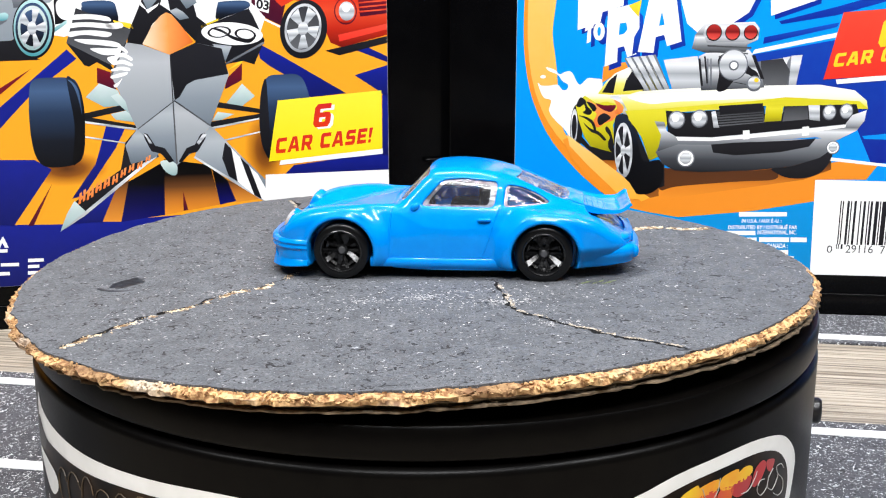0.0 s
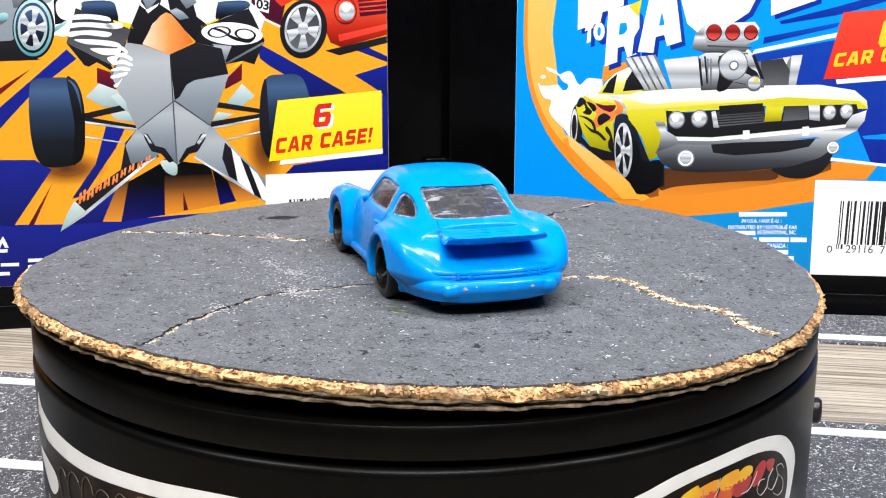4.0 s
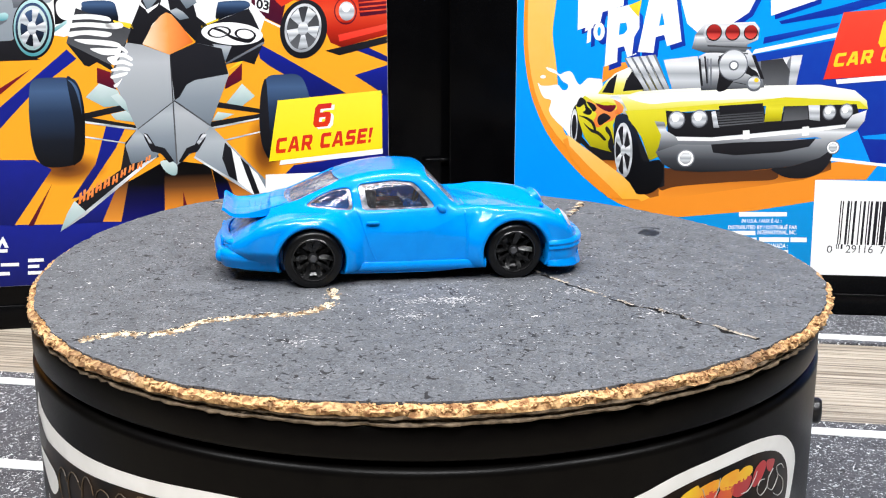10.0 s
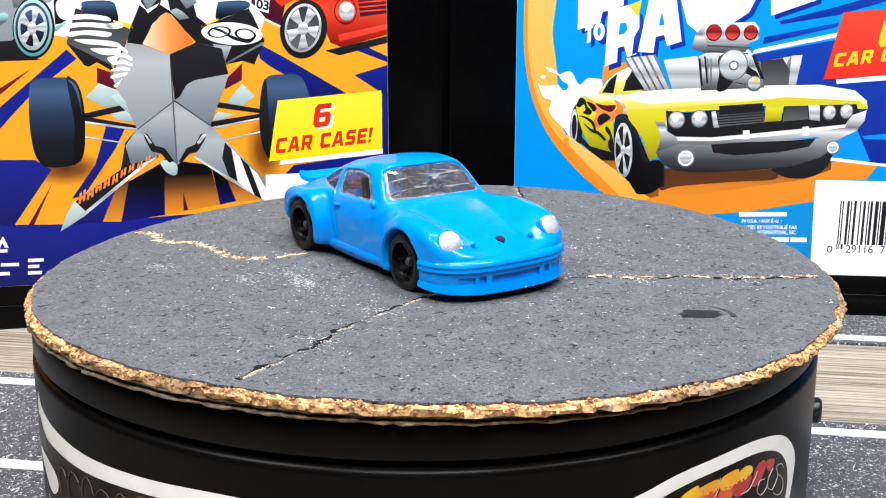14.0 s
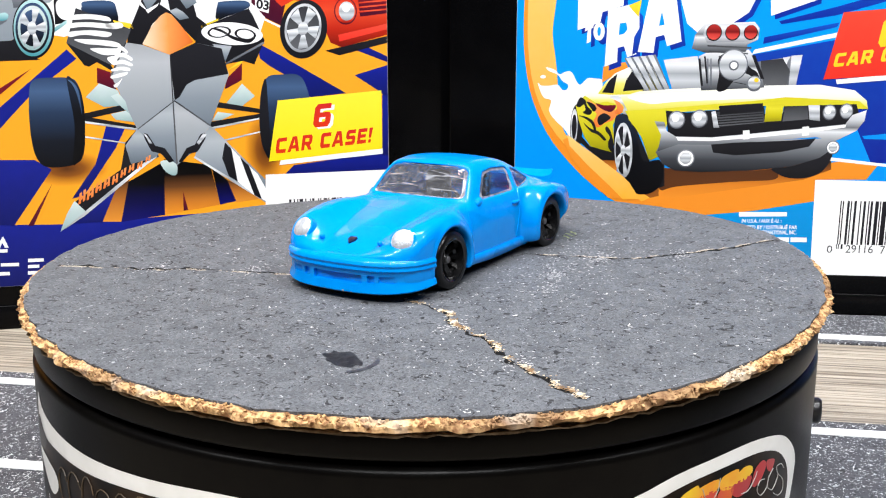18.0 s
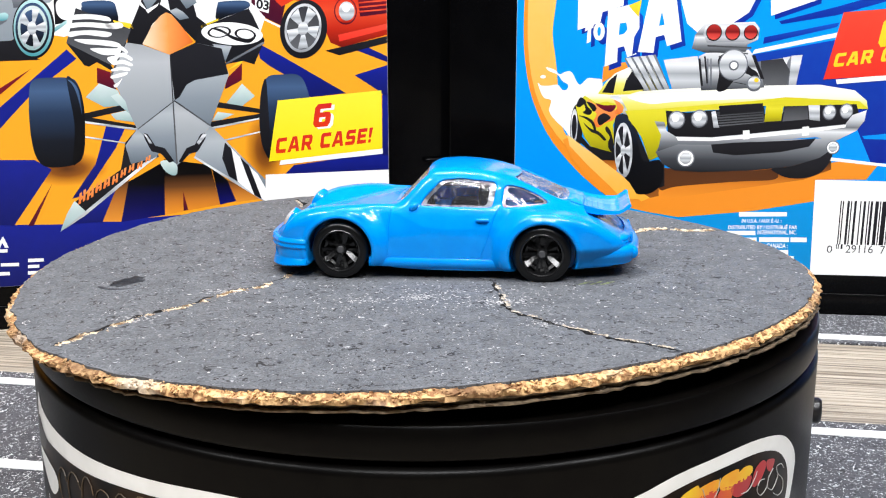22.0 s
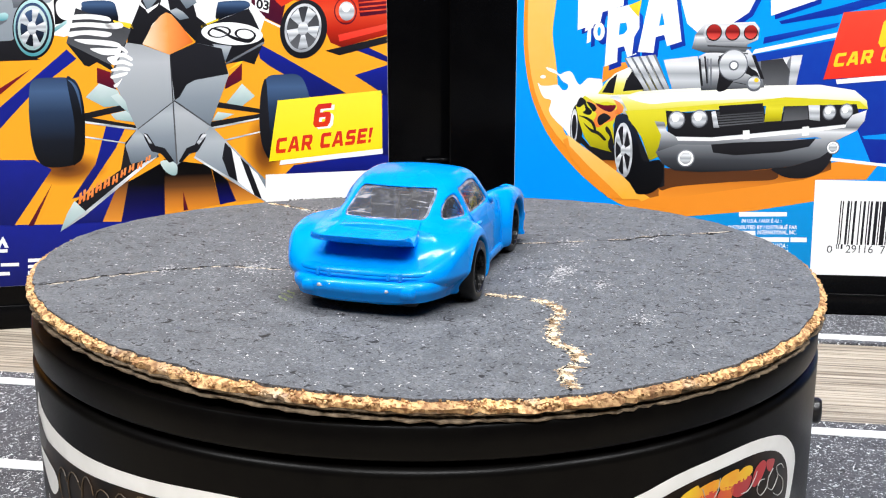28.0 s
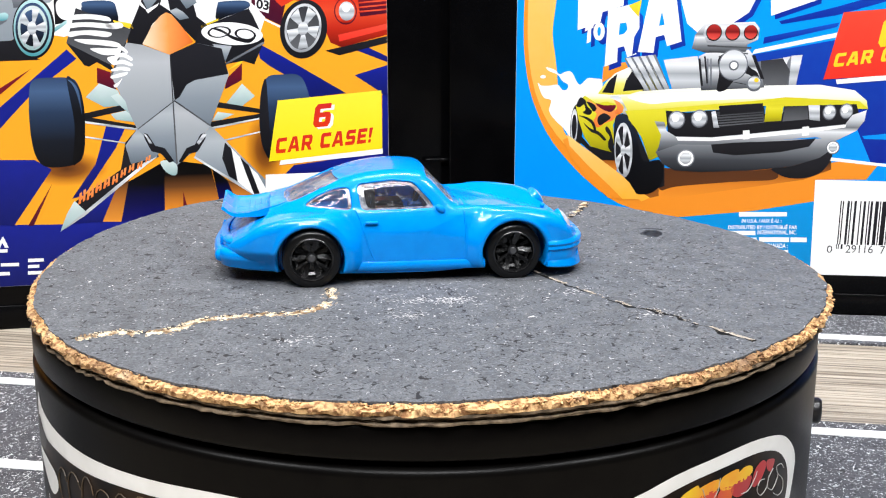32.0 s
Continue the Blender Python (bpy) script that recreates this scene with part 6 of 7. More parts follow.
lay_ink(card_l, "wing_stripe", "black", 4.4, ((71.2, 51.2), (73.9, 48.3), (77.4, 37.6), (75.1, 39.0)))
lay_ink(card_l, "wing_stripe", "white", 4.4, ((73.9, 48.3), (76.4, 45.7), (78.7, 41.2), (78.6, 36.9), (77.4, 37.6)))
lay_ink(card_l, "truck", "maroon", 2.4, ((75.3, 141.2), (85.2, 141.4), (87.0, 98.3), (85.3, 91.5), (80.8, 93.7), (76.7, 98.3)))
lay_ink(card_l, "truck", "red", 2.6, ((84.0, 141.4), (118.3, 142.4), (118.3, 88.4), (104.0, 84.7), (100.5, 86.1), (97.7, 93.2), (93.9, 98.3), (89.6, 99.1), (85.7, 97.1), (82.7, 100.0)))
lay_ink(card_l, "truck_shade", "black", 2.5, ((98.7, 83.7), (104.9, 85.0), (118.3, 88.0), (118.3, 85.9), (103.1, 82.2)))
lay_ink(card_l, "bumper", "scarlet", 2.9, ((102.9, 88.5), (118.3, 91.8), (118.3, 90.1), (103.2, 86.4)))
lay_ink(card_l, "grille", "maroon", 2.9, ((109.3, 99.1), (118.3, 100.1), (118.3, 95.0), (109.9, 94.0)))
lay_ink(card_l, "grille_bar", "red", 3.1, ((109.5, 98.4), (118.3, 99.3), (118.3, 98.7), (109.4, 97.9)))
lay_ink(card_l, "grille_bar", "red", 3.1, ((109.4, 97.0), (118.3, 97.9), (118.3, 97.4), (109.4, 96.5)))
lay_ink(card_l, "grille_bar", "red", 3.1, ((109.4, 95.7), (118.3, 96.5), (118.3, 96.0), (109.4, 95.2)))
lay_ink(card_l, "stripe", "white", 2.9, ((76.8, 95.4), (85.2, 91.3), (85.1, 90.7), (76.8, 94.8)))
lay_ink(card_l, "number_panel", "white", 2.9, ((78.0, 99.8), (82.4, 100.5), (81.7, 95.1), (77.5, 96.4)))
lettering(card_l, "03", "black", 3.1, 78.02, 96.61, 81.74, 95.93, 2.85, 0.1, 0.03)
lay_oval(card_l, "wheel", "black", 3, 92.23, 90.28, 7.17, 9.00, -14)
lay_oval(card_l, "wheel", "silver", 3.2, 92.07, 90.62, 5.58, 7.48, -14)
lay_oval(card_l, "wheel", "pod", 3.4, 92.07, 90.62, 4.88, 6.63, -14)
lay_spokes(card_l, "silver", 3.6, 92.07, 90.62, 5.06, 6.80, 5, 0.62, -14, 70)
lay_oval(card_l, "wheel", "silver", 3.7, 92.06, 90.45, 1.57, 2.05, -14)
lay_oval(card_l, "headlamp", "maroon", 3.1, 105.34, 95.69, 3.54, 4.10)
lay_oval(card_l, "headlamp", "red", 3.2, 105.34, 95.69, 3.18, 3.75)
lay_oval(card_l, "headlamp", "silver", 3.4, 105.69, 95.69, 2.47, 2.90)
lay_oval(card_l, "headlamp", "white", 3.5, 105.54, 96.71, 1.23, 1.37)
lay_ink(card_l, "label_shadow", "white", 5, ((83.3, 48.3), (83.8, 49.9), (116.4, 52.6), (116.4, 50.8)))
lay_ink(card_l, "label_panel", "yellow", 5.2, ((83.5, 68.6), (116.2, 71.1), (116.3, 52.5), (80.1, 49.5)))
block_letters(card_l, "6", "white", 5.4, 95.01, 59.26, 100.39, 59.65, 7.30, 0.16)
block_letters(card_l, "6", "letter_red", 5.6, 94.13, 59.82, 99.51, 60.21, 7.29, 0.16)
block_letters(card_l, "CAR CASE!", "letter_red", 5.6, 82.15, 51.94, 112.64, 54.59, 4.82, 0.16)
lay_ink(card_l, "label_panel", "white", 5, ((78.9, 45.4), (118.3, 45.6), (118.3, 34.0), (78.4, 33.6)))
barcode(card_l, 5.3, 85.95, 33.59, 115.33, 37.14, (2, 2, 1, 2, 1, 1, 3, 2, 1, 3, 1, 1, 2, 3, 1, 1, 1, 2, 3, 1, 1, 2, 4, 1, 1, 1, 2, 3, 2, 1, 1, 2, 1, 3, 2, 2, 1, 1, 3, 1, 2, 2, 1, 1, 1, 2, 2))
lay_ink(card_l, "maker_mark", "white", 5, ((-3.0, 25.7), (-0.4, 29.5), (0.9, 25.9), (-0.2, 25.9), (-0.8, 27.4), (-1.7, 25.6)))
lay_ink(card_l, "small_print", "white", 5, ((-4.9, 25.6), (0.5, 25.4), (0.4, 24.4), (-5.0, 24.5)))
lay_ink(card_l, "small_print", "white", 5, ((-8.6, 21.3), (-2.5, 21.2), (-2.6, 20.1), (-8.7, 20.3)))
lay_ink(card_l, "small_print", "white", 5, ((-1.8, 21.1), (3.4, 21.0), (3.3, 19.9), (-1.9, 20.1)))
lay_ink(card_l, "small_print", "white", 5, ((-8.8, 18.5), (-3.7, 18.4), (-3.8, 17.3), (-8.9, 17.4)))
lay_ink(card_l, "small_print", "white", 5, ((-3.4, 18.4), (0.5, 18.3), (0.4, 17.2), (-3.5, 17.3)))
lay_ink(card_l, "small_print", "white", 5, ((6.1, 22.1), (10.6, 22.0), (10.6, 21.0), (6.0, 21.0)))
lay_ink(card_l, "small_print", "white", 5, ((5.9, 20.1), (9.2, 20.1), (9.1, 19.1), (5.8, 19.1)))
lay_ink(card_l, "small_print", "white", 5, ((5.7, 18.2), (9.8, 18.1), (9.7, 17.0), (5.6, 17.1)))
lay_ink(card_r, "ground", "sky", 0.6, ((-111.2, 13.7), (105.9, 13.7), (105.9, 145.9), (-111.2, 145.9)))
lay_ink(card_r, "streak", "deep", 1.2, ((-39.1, 82.7), (-14.0, 87.4), (-17.3, 75.4), (9.8, 77.4), (18.7, 115.3), (96.2, 114.9), (105.9, 49.7), (-0.9, 49.9), (-9.2, 67.0), (-23.1, 72.0), (-36.0, 73.6)))
lay_ink(card_r, "streak", "sky", 1.5, ((-4.2, 58.2), (3.0, 59.0), (105.0, 62.4), (105.4, 59.8), (3.1, 57.2), (-3.6, 57.3)))
lay_ink(card_r, "streak", "deep", 1.5, ((-31.7, 92.8), (-15.1, 97.1), (19.6, 107.0), (19.9, 104.7), (-14.9, 94.6), (-31.0, 91.9)))
lay_ink(card_r, "streak", "deep", 1.5, ((-36.0, 86.0), (-14.6, 91.1), (-13.9, 92.5), (-35.8, 88.0)))
lay_ink(card_r, "streak", "white", 1.7, ((-38.4, 84.3), (-13.8, 89.6), (-14.4, 88.1), (-39.1, 82.9)))
lay_ink(card_r, "streak", "white", 1.7, ((-13.6, 51.5), (3.8, 49.6), (105.9, 39.3), (105.9, 38.3), (3.9, 48.7), (-13.6, 50.4)))
lay_ink(card_r, "track", "track", 1.4, ((-109.5, 142.1), (-109.0, 99.1), (-109.1, 94.5), (-109.1, 89.9), (-109.0, 85.3), (-108.5, 80.6), (-107.8, 75.8), (-106.8, 71.3), (-105.4, 66.9), (-103.6, 62.7), (-101.7, 58.8), (-99.5, 55.3), (-97.0, 52.1), (-94.2, 48.9), (-91.0, 45.6), (-87.5, 42.4), (-84.1, 39.6), (-80.9, 37.3), (-77.7, 35.5), (-74.0, 34.1), (-69.2, 33.0), (-63.9, 32.2), (-58.6, 31.4), (-35.8, 33.9), (-16.6, 37.5), (-17.2, 44.3), (-1.8, 44.6), (1.2, 49.1), (-9.4, 50.3), (-28.1, 47.3), (-67.9, 37.5), (-76.9, 41.0), (-80.7, 43.7), (-84.5, 46.4), (-88.0, 49.0), (-90.9, 51.7), (-93.4, 54.5), (-95.4, 57.1), (-96.4, 59.3), (-96.9, 61.4), (-97.3, 64.2), (-97.8, 68.6), (-98.2, 73.7), (-98.6, 78.4), (-99.1, 82.1), (-99.7, 85.5), (-100.1, 88.8), (-99.9, 92.3), (-99.5, 95.7), (-99.1, 99.1), (-99.7, 142.0)))
lay_ink(card_r, "track", "track_pale", 1.7, ((-108.3, 142.1), (-107.8, 99.1), (-107.9, 94.5), (-107.9, 89.9), (-107.7, 85.3), (-107.2, 80.5), (-106.4, 75.7), (-105.3, 71.3), (-103.9, 67.3), (-102.2, 63.6), (-100.3, 60.3), (-98.2, 57.4), (-95.9, 54.8), (-93.4, 52.4), (-90.5, 50.0), (-87.3, 47.6), (-84.3, 45.4), (-81.3, 43.5), (-78.5, 41.7), (-76.0, 40.1), (-74.0, 38.7), (-72.2, 37.5), (-70.5, 36.3), (-67.9, 37.5), (-70.8, 39.3), (-73.8, 41.2), (-77.0, 43.2), (-80.7, 45.6), (-84.5, 48.3), (-88.0, 50.8), (-90.9, 53.2), (-93.4, 55.4), (-95.4, 57.8), (-96.5, 60.3), (-97.0, 62.9), (-97.4, 66.0), (-97.8, 69.9), (-98.2, 74.3), (-98.6, 78.4), (-99.1, 82.0), (-99.7, 85.4), (-100.1, 88.8), (-99.9, 92.3), (-99.5, 95.7), (-99.1, 99.1), (-99.7, 142.0)))
lay_ink(card_r, "shade", "brown", 1.2, ((-69.6, 37.1), (-62.5, 37.2), (-52.0, 40.0), (-24.3, 43.4), (-12.6, 47.6), (-19.7, 50.1), (-59.4, 46.8), (-75.3, 44.7)), True)
lay_ink(card_r, "smoke", "white", 2.1, ((-101.8, 78.5), (-99.1, 77.7), (-97.6, 76.3), (-95.6, 77.2), (-93.8, 77.0), (-92.3, 74.3), (-91.0, 73.2), (-88.8, 75.2), (-86.4, 75.1), (-84.4, 74.7), (-84.6, 71.5), (-88.6, 70.5), (-91.2, 67.3), (-92.9, 64.3), (-93.1, 56.5), (-96.0, 59.5), (-98.5, 61.8), (-100.6, 64.8), (-100.1, 68.1), (-102.2, 68.9), (-103.4, 70.7), (-104.4, 73.6), (-103.2, 72.8), (-100.5, 72.8), (-98.1, 73.1), (-96.6, 71.5), (-95.2, 71.7), (-94.9, 73.1), (-96.7, 74.3), (-98.2, 76.2), (-100.9, 77.3)), True)
lay_ink(card_r, "track", "track", 1.45, ((-84.3, 73.8), (-84.1, 78.8), (-77.3, 80.3), (-76.1, 78.0), (-80.6, 76.2)))
lay_oval(card_r, "smoke", "white", 2.1, -102.75, 75.54, 0.89, 0.53)
lay_ink(card_r, "big_letter", "deep", 2.2, ((-91.4, 118.0), (-76.8, 117.9), (-77.4, 96.2), (-83.7, 94.2), (-84.3, 91.1), (-91.1, 88.7)))
lay_ink(card_r, "big_letter", "deep", 2.2, ((-88.7, 90.1), (-86.2, 91.1), (-86.3, 89.5), (-87.0, 89.2), (-87.0, 85.2), (-88.2, 84.7), (-88.0, 88.7), (-88.9, 88.3)))
lay_ink(card_r, "big_letter", "deep", 2.2, ((-82.4, 77.6), (-82.0, 94.9), (-74.8, 96.6), (-72.5, 94.2), (-72.3, 89.4), (-73.7, 86.7), (-72.8, 81.5), (-75.5, 80.6), (-76.7, 83.9), (-78.6, 83.4), (-78.6, 79.0)))
lay_ink(card_r, "big_letter", "deep", 2.2, ((-72.5, 82.2), (-69.8, 97.9), (-61.7, 100.0), (-59.2, 85.4), (-63.6, 84.0), (-64.6, 87.4), (-67.2, 86.7), (-67.6, 81.9)))
lay_ink(card_r, "big_letter", "deep", 2.2, ((-60.3, 117.8), (-36.7, 117.7), (-37.1, 99.6), (-39.6, 94.3), (-45.2, 90.2), (-53.5, 87.3), (-57.8, 90.8), (-60.0, 97.9)))
lay_ink(card_r, "big_letter", "deep", 2.2, ((-35.0, 117.7), (-20.3, 117.6), (-19.7, 98.0), (-33.0, 93.3)))
lay_oval(card_r, "big_letter", "deep", 2.2, -84.52, 88.35, 1.74, 2.75)
lay_ink(card_r, "big_letter", "white", 2.5, ((-92.6, 119.2), (-78.0, 119.1), (-78.6, 97.4), (-84.9, 95.4), (-85.5, 92.3), (-92.4, 89.9)))
lay_ink(card_r, "big_letter", "white", 2.5, ((-90.0, 91.3), (-87.4, 92.3), (-87.6, 90.7), (-88.2, 90.4), (-88.3, 86.4), (-89.5, 85.9), (-89.3, 89.9), (-90.1, 89.5)))
lay_ink(card_r, "big_letter", "white", 2.5, ((-83.7, 78.8), (-83.2, 96.1), (-76.1, 97.8), (-73.7, 95.4), (-73.5, 90.6), (-75.0, 87.9), (-74.1, 82.7), (-76.8, 81.8), (-78.0, 85.1), (-79.9, 84.6), (-79.9, 80.3)))
lay_ink(card_r, "big_letter", "white", 2.5, ((-73.7, 83.4), (-71.0, 99.1), (-62.9, 101.1), (-60.5, 86.6), (-64.9, 85.2), (-65.9, 88.6), (-68.4, 87.9), (-68.9, 83.1)))
lay_ink(card_r, "big_letter", "white", 2.5, ((-61.5, 119.0), (-37.9, 118.8), (-38.3, 100.8), (-40.8, 95.4), (-46.5, 91.4), (-54.8, 88.5), (-59.1, 92.0), (-61.3, 99.1)))
lay_ink(card_r, "big_letter", "white", 2.5, ((-36.3, 118.8), (-21.5, 118.7), (-20.9, 99.1), (-34.2, 94.4)))
lay_oval(card_r, "big_letter", "white", 2.5, -85.78, 89.55, 1.74, 2.74)
lay_oval(card_r, "big_letter", "sky", 2.8, -85.78, 89.55, 0.52, 1.37)
lay_ink(card_r, "big_letter", "sky", 2.8, ((-79.7, 88.5), (-79.5, 92.0), (-77.6, 92.3), (-77.1, 90.3), (-78.1, 88.9)))
lay_ink(card_r, "star", "gold", 2.9, ((-77.1, 97.4), (-73.1, 99.1), (-73.9, 94.0)))
lay_ink(card_r, "big_letter", "sky", 2.8, ((-67.6, 91.3), (-66.9, 95.7), (-65.9, 91.7)))
lay_ink(card_r, "big_letter", "deep", 2.8, ((-75.4, 82.4), (-75.0, 87.9), (-73.5, 90.6), (-72.7, 90.3), (-73.7, 83.4)))
lay_oval(card_r, "rear_wheel", "black", 2.6, -91.85, 59.64, 1.96, 7.50)
lay_oval(card_r, "rear_wheel", "silver", 2.8, -92.58, 59.99, 1.07, 5.54, 0, 0.7)
lay_ink(card_r, "underbody", "black", 2.5, ((-92.0, 62.2), (-90.4, 57.2), (-87.3, 53.7), (-83.5, 53.0), (-79.6, 53.4), (-79.4, 49.3), (-84.1, 49.5), (-87.8, 52.6), (-91.1, 55.4)))
lay_ink(card_r, "shade", "under_car", 2.45, ((-84.1, 49.5), (-79.2, 52.0), (-78.5, 43.3), (-81.7, 46.5)))
lay_ink(card_r, "body_side", "lemon", 3, ((-92.3, 66.5), (-89.5, 69.9), (-85.8, 67.6), (-82.5, 68.4), (-78.7, 67.5), (-76.5, 65.2), (-79.6, 63.4), (-80.4, 60.6), (-79.9, 55.6), (-80.3, 52.0), (-83.8, 52.8), (-87.3, 53.8), (-89.3, 56.7), (-91.3, 62.2)))
lay_ink(card_r, "shoulder", "cream", 3.1, ((-89.7, 69.9), (-87.3, 71.5), (-84.2, 71.5), (-78.2, 71.6), (-71.2, 72.0), (-74.5, 67.7), (-77.3, 65.9), (-80.1, 67.3), (-82.6, 68.0), (-85.8, 67.4)))
lay_ink(card_r, "flame_shape", "flame", 3.3, ((-88.6, 68.6), (-85.8, 66.9), (-82.6, 66.2), (-79.3, 64.8), (-80.3, 62.4), (-83.1, 61.1), (-85.2, 59.8), (-86.6, 61.6), (-85.7, 64.1), (-87.5, 65.8)), True)
lay_ink(card_r, "flame_shape", "flame", 3.3, ((-80.5, 68.7), (-78.8, 68.0), (-77.3, 65.6), (-78.6, 64.0), (-80.0, 64.5), (-79.4, 66.3)), True)
lay_ink(card_r, "flame_shape", "black", 3.4, ((-90.9, 69.2), (-89.3, 68.3), (-88.7, 66.5), (-87.1, 64.9), (-88.1, 63.7), (-90.1, 64.5), (-89.2, 65.3), (-89.8, 67.0), (-91.0, 66.1), (-92.1, 66.7)), True)
lay_ink(card_r, "flame_shape", "black", 3.4, ((-89.0, 67.9), (-86.8, 67.2), (-85.7, 65.7), (-86.7, 64.8), (-87.8, 66.2)), True)
lay_ink(card_r, "flame_shape", "black", 3.4, ((-91.3, 63.5), (-88.8, 63.1), (-86.6, 61.7), (-85.7, 59.2), (-86.2, 58.5), (-87.1, 60.8), (-89.0, 62.4)), True)
lay_ink(card_r, "flame_shape", "black", 3.4, ((-89.8, 61.3), (-87.3, 59.4), (-84.8, 58.5), (-82.5, 56.2), (-83.1, 55.7), (-85.1, 57.5), (-87.4, 58.5)), True)
lay_ink(card_r, "flame_shape", "black", 3.45, ((-84.9, 63.5), (-83.2, 64.3), (-81.2, 63.1), (-82.4, 61.8), (-84.5, 60.5), (-85.4, 61.9)), True)
lay_ink(card_r, "flame_shape", "black", 3.4, ((-82.3, 60.2), (-81.0, 58.4), (-80.0, 54.5), (-80.3, 52.0), (-81.6, 53.4), (-81.8, 55.2), (-81.3, 56.8), (-82.8, 59.1)), True)
lay_ink(card_r, "flame_shape", "maroon", 3.4, ((-86.1, 67.4), (-83.3, 66.8), (-79.8, 66.8), (-81.1, 64.8), (-83.9, 65.5)), True)
lay_ink(card_r, "fender", "silver", 3.45, ((-81.8, 69.4), (-79.5, 69.8), (-77.0, 68.6), (-75.9, 66.3), (-76.5, 63.8), (-77.6, 64.5), (-77.3, 66.6), (-79.1, 68.0)), True)
lay_ink(card_r, "front_tyre", "tyre_wall", 3.9, ((-79.9, 62.4), (-78.6, 64.0), (-76.5, 63.5), (-74.4, 60.6), (-72.6, 55.7), (-70.4, 49.4), (-65.7, 49.8), (-64.1, 46.8), (-64.6, 42.2), (-67.3, 39.3), (-71.5, 38.6), (-74.3, 40.2), (-77.1, 43.7), (-78.9, 47.6), (-80.0, 54.7)), True)
lay_ink(card_r, "track", "track_pale", 4.8, ((-94.7, 57.5), (-91.4, 55.0), (-84.5, 50.1), (-77.1, 44.7), (-74.5, 42.2), (-71.1, 37.0), (-76.5, 36.9), (-80.6, 41.0), (-88.0, 47.8), (-93.9, 53.9)))
lay_ink(card_r, "track", "track", 4.75, ((-94.7, 56.4), (-88.0, 48.2), (-80.6, 41.4), (-76.1, 36.9), (-81.1, 37.3), (-87.8, 43.1), (-93.0, 49.9), (-96.1, 55.7)))
lay_ink(card_r, "shade", "dark_shade", 2.0, ((-64.8, 46.8), (-52.5, 46.3), (-35.1, 46.9), (-29.9, 47.4), (-29.4, 44.2), (-41.8, 43.2), (-59.3, 41.4), (-64.9, 40.2)), True)
lay_ink(card_r, "valance", "valance", 4.12, ((-66.8, 52.2), (-64.9, 55.8), (-60.0, 56.4), (-49.6, 56.0), (-18.7, 57.1), (-13.3, 57.6), (-12.4, 54.4), (-16.5, 51.2), (-24.9, 48.4), (-36.8, 46.9), (-52.5, 46.1), (-60.6, 46.5), (-64.6, 48.6)))
lay_ink(card_r, "bumper", "chrome", 4.2, ((-67.6, 62.0), (-64.5, 61.8), (-63.7, 59.0), (-60.8, 57.3), (-49.6, 57.2), (-34.2, 58.9), (-19.0, 60.7), (-9.6, 61.8), (-7.8, 64.6), (-3.6, 66.2), (-4.0, 62.9), (-6.1, 59.8), (-12.2, 56.5), (-18.1, 57.7), (-34.0, 56.2), (-49.1, 54.8), (-59.9, 54.8), (-66.2, 52.5), (-65.3, 57.6)))
lay_ink(card_r, "bumper_edge", "white", 4.3, ((-60.8, 57.1), (-49.6, 57.1), (-34.2, 58.7), (-19.0, 60.5), (-9.3, 61.7), (-9.5, 60.8), (-18.9, 59.3), (-34.1, 57.5), (-49.2, 56.0), (-60.0, 56.0)))
lay_ink(card_r, "air_intake", "black", 4.4, ((-49.8, 54.9), (-42.6, 55.6), (-25.5, 56.5), (-18.0, 57.3), (-19.9, 54.7), (-28.6, 52.8), (-42.3, 51.6), (-49.0, 52.4)))
lay_ink(card_r, "far_tyre", "black", 3.9, ((-30.7, 47.6), (-24.9, 48.4), (-18.2, 50.8), (-12.9, 53.4), (-13.6, 49.4), (-16.4, 46.2), (-21.1, 44.7), (-25.6, 44.8), (-28.8, 46.0)), True)
lay_ink(card_r, "exhaust_shade", "pod", 3.5, ((-36.4, 80.9), (-29.7, 81.6), (-27.4, 77.9), (-28.1, 73.4), (-35.2, 73.0)))
lay_ink(card_r, "engine_shade", "black", 4.55, ((-55.2, 81.5), (-54.5, 81.5), (-53.3, 73.2), (-54.0, 73.2)))
lay_ink(card_r, "engine_shade", "black", 4.55, ((-53.5, 82.2), (-53.0, 82.2), (-51.8, 73.9), (-52.3, 73.9)))
lay_ink(card_r, "engine_shade", "black", 4.55, ((-49.1, 82.2), (-47.7, 82.2), (-46.4, 72.2), (-47.8, 72.2)))
lay_ink(card_r, "engine_shade", "black", 4.55, ((-39.2, 82.6), (-38.1, 82.6), (-34.9, 75.4), (-36.0, 75.4)))
lay_ink(card_r, "engine_shade", "black", 4.55, ((-44.5, 74.3), (-43.1, 74.3), (-37.3, 73.3), (-38.6, 73.3)))
lay_ink(card_r, "engine_shade", "pod", 4.55, ((-52.7, 85.6), (-39.4, 85.0), (-39.4, 84.5), (-52.6, 85.1)))
lay_ink(card_r, "engine_shade", "pod", 4.55, ((-52.2, 83.9), (-40.3, 83.3), (-40.3, 82.8), (-52.2, 83.4)))
lay_ink(card_r, "grille_shade", "black", 4.25, ((-48.1, 67.0), (-34.8, 68.0), (-34.7, 65.4), (-47.6, 64.2)))
lay_ink(card_r, "grille", "black", 3.97, ((-64.3, 65.4), (-50.0, 64.0), (-19.3, 65.2), (-9.0, 66.0), (-7.8, 64.3), (-9.2, 61.1), (-34.1, 58.0), (-49.6, 56.4), (-60.4, 56.6), (-63.3, 58.7)))
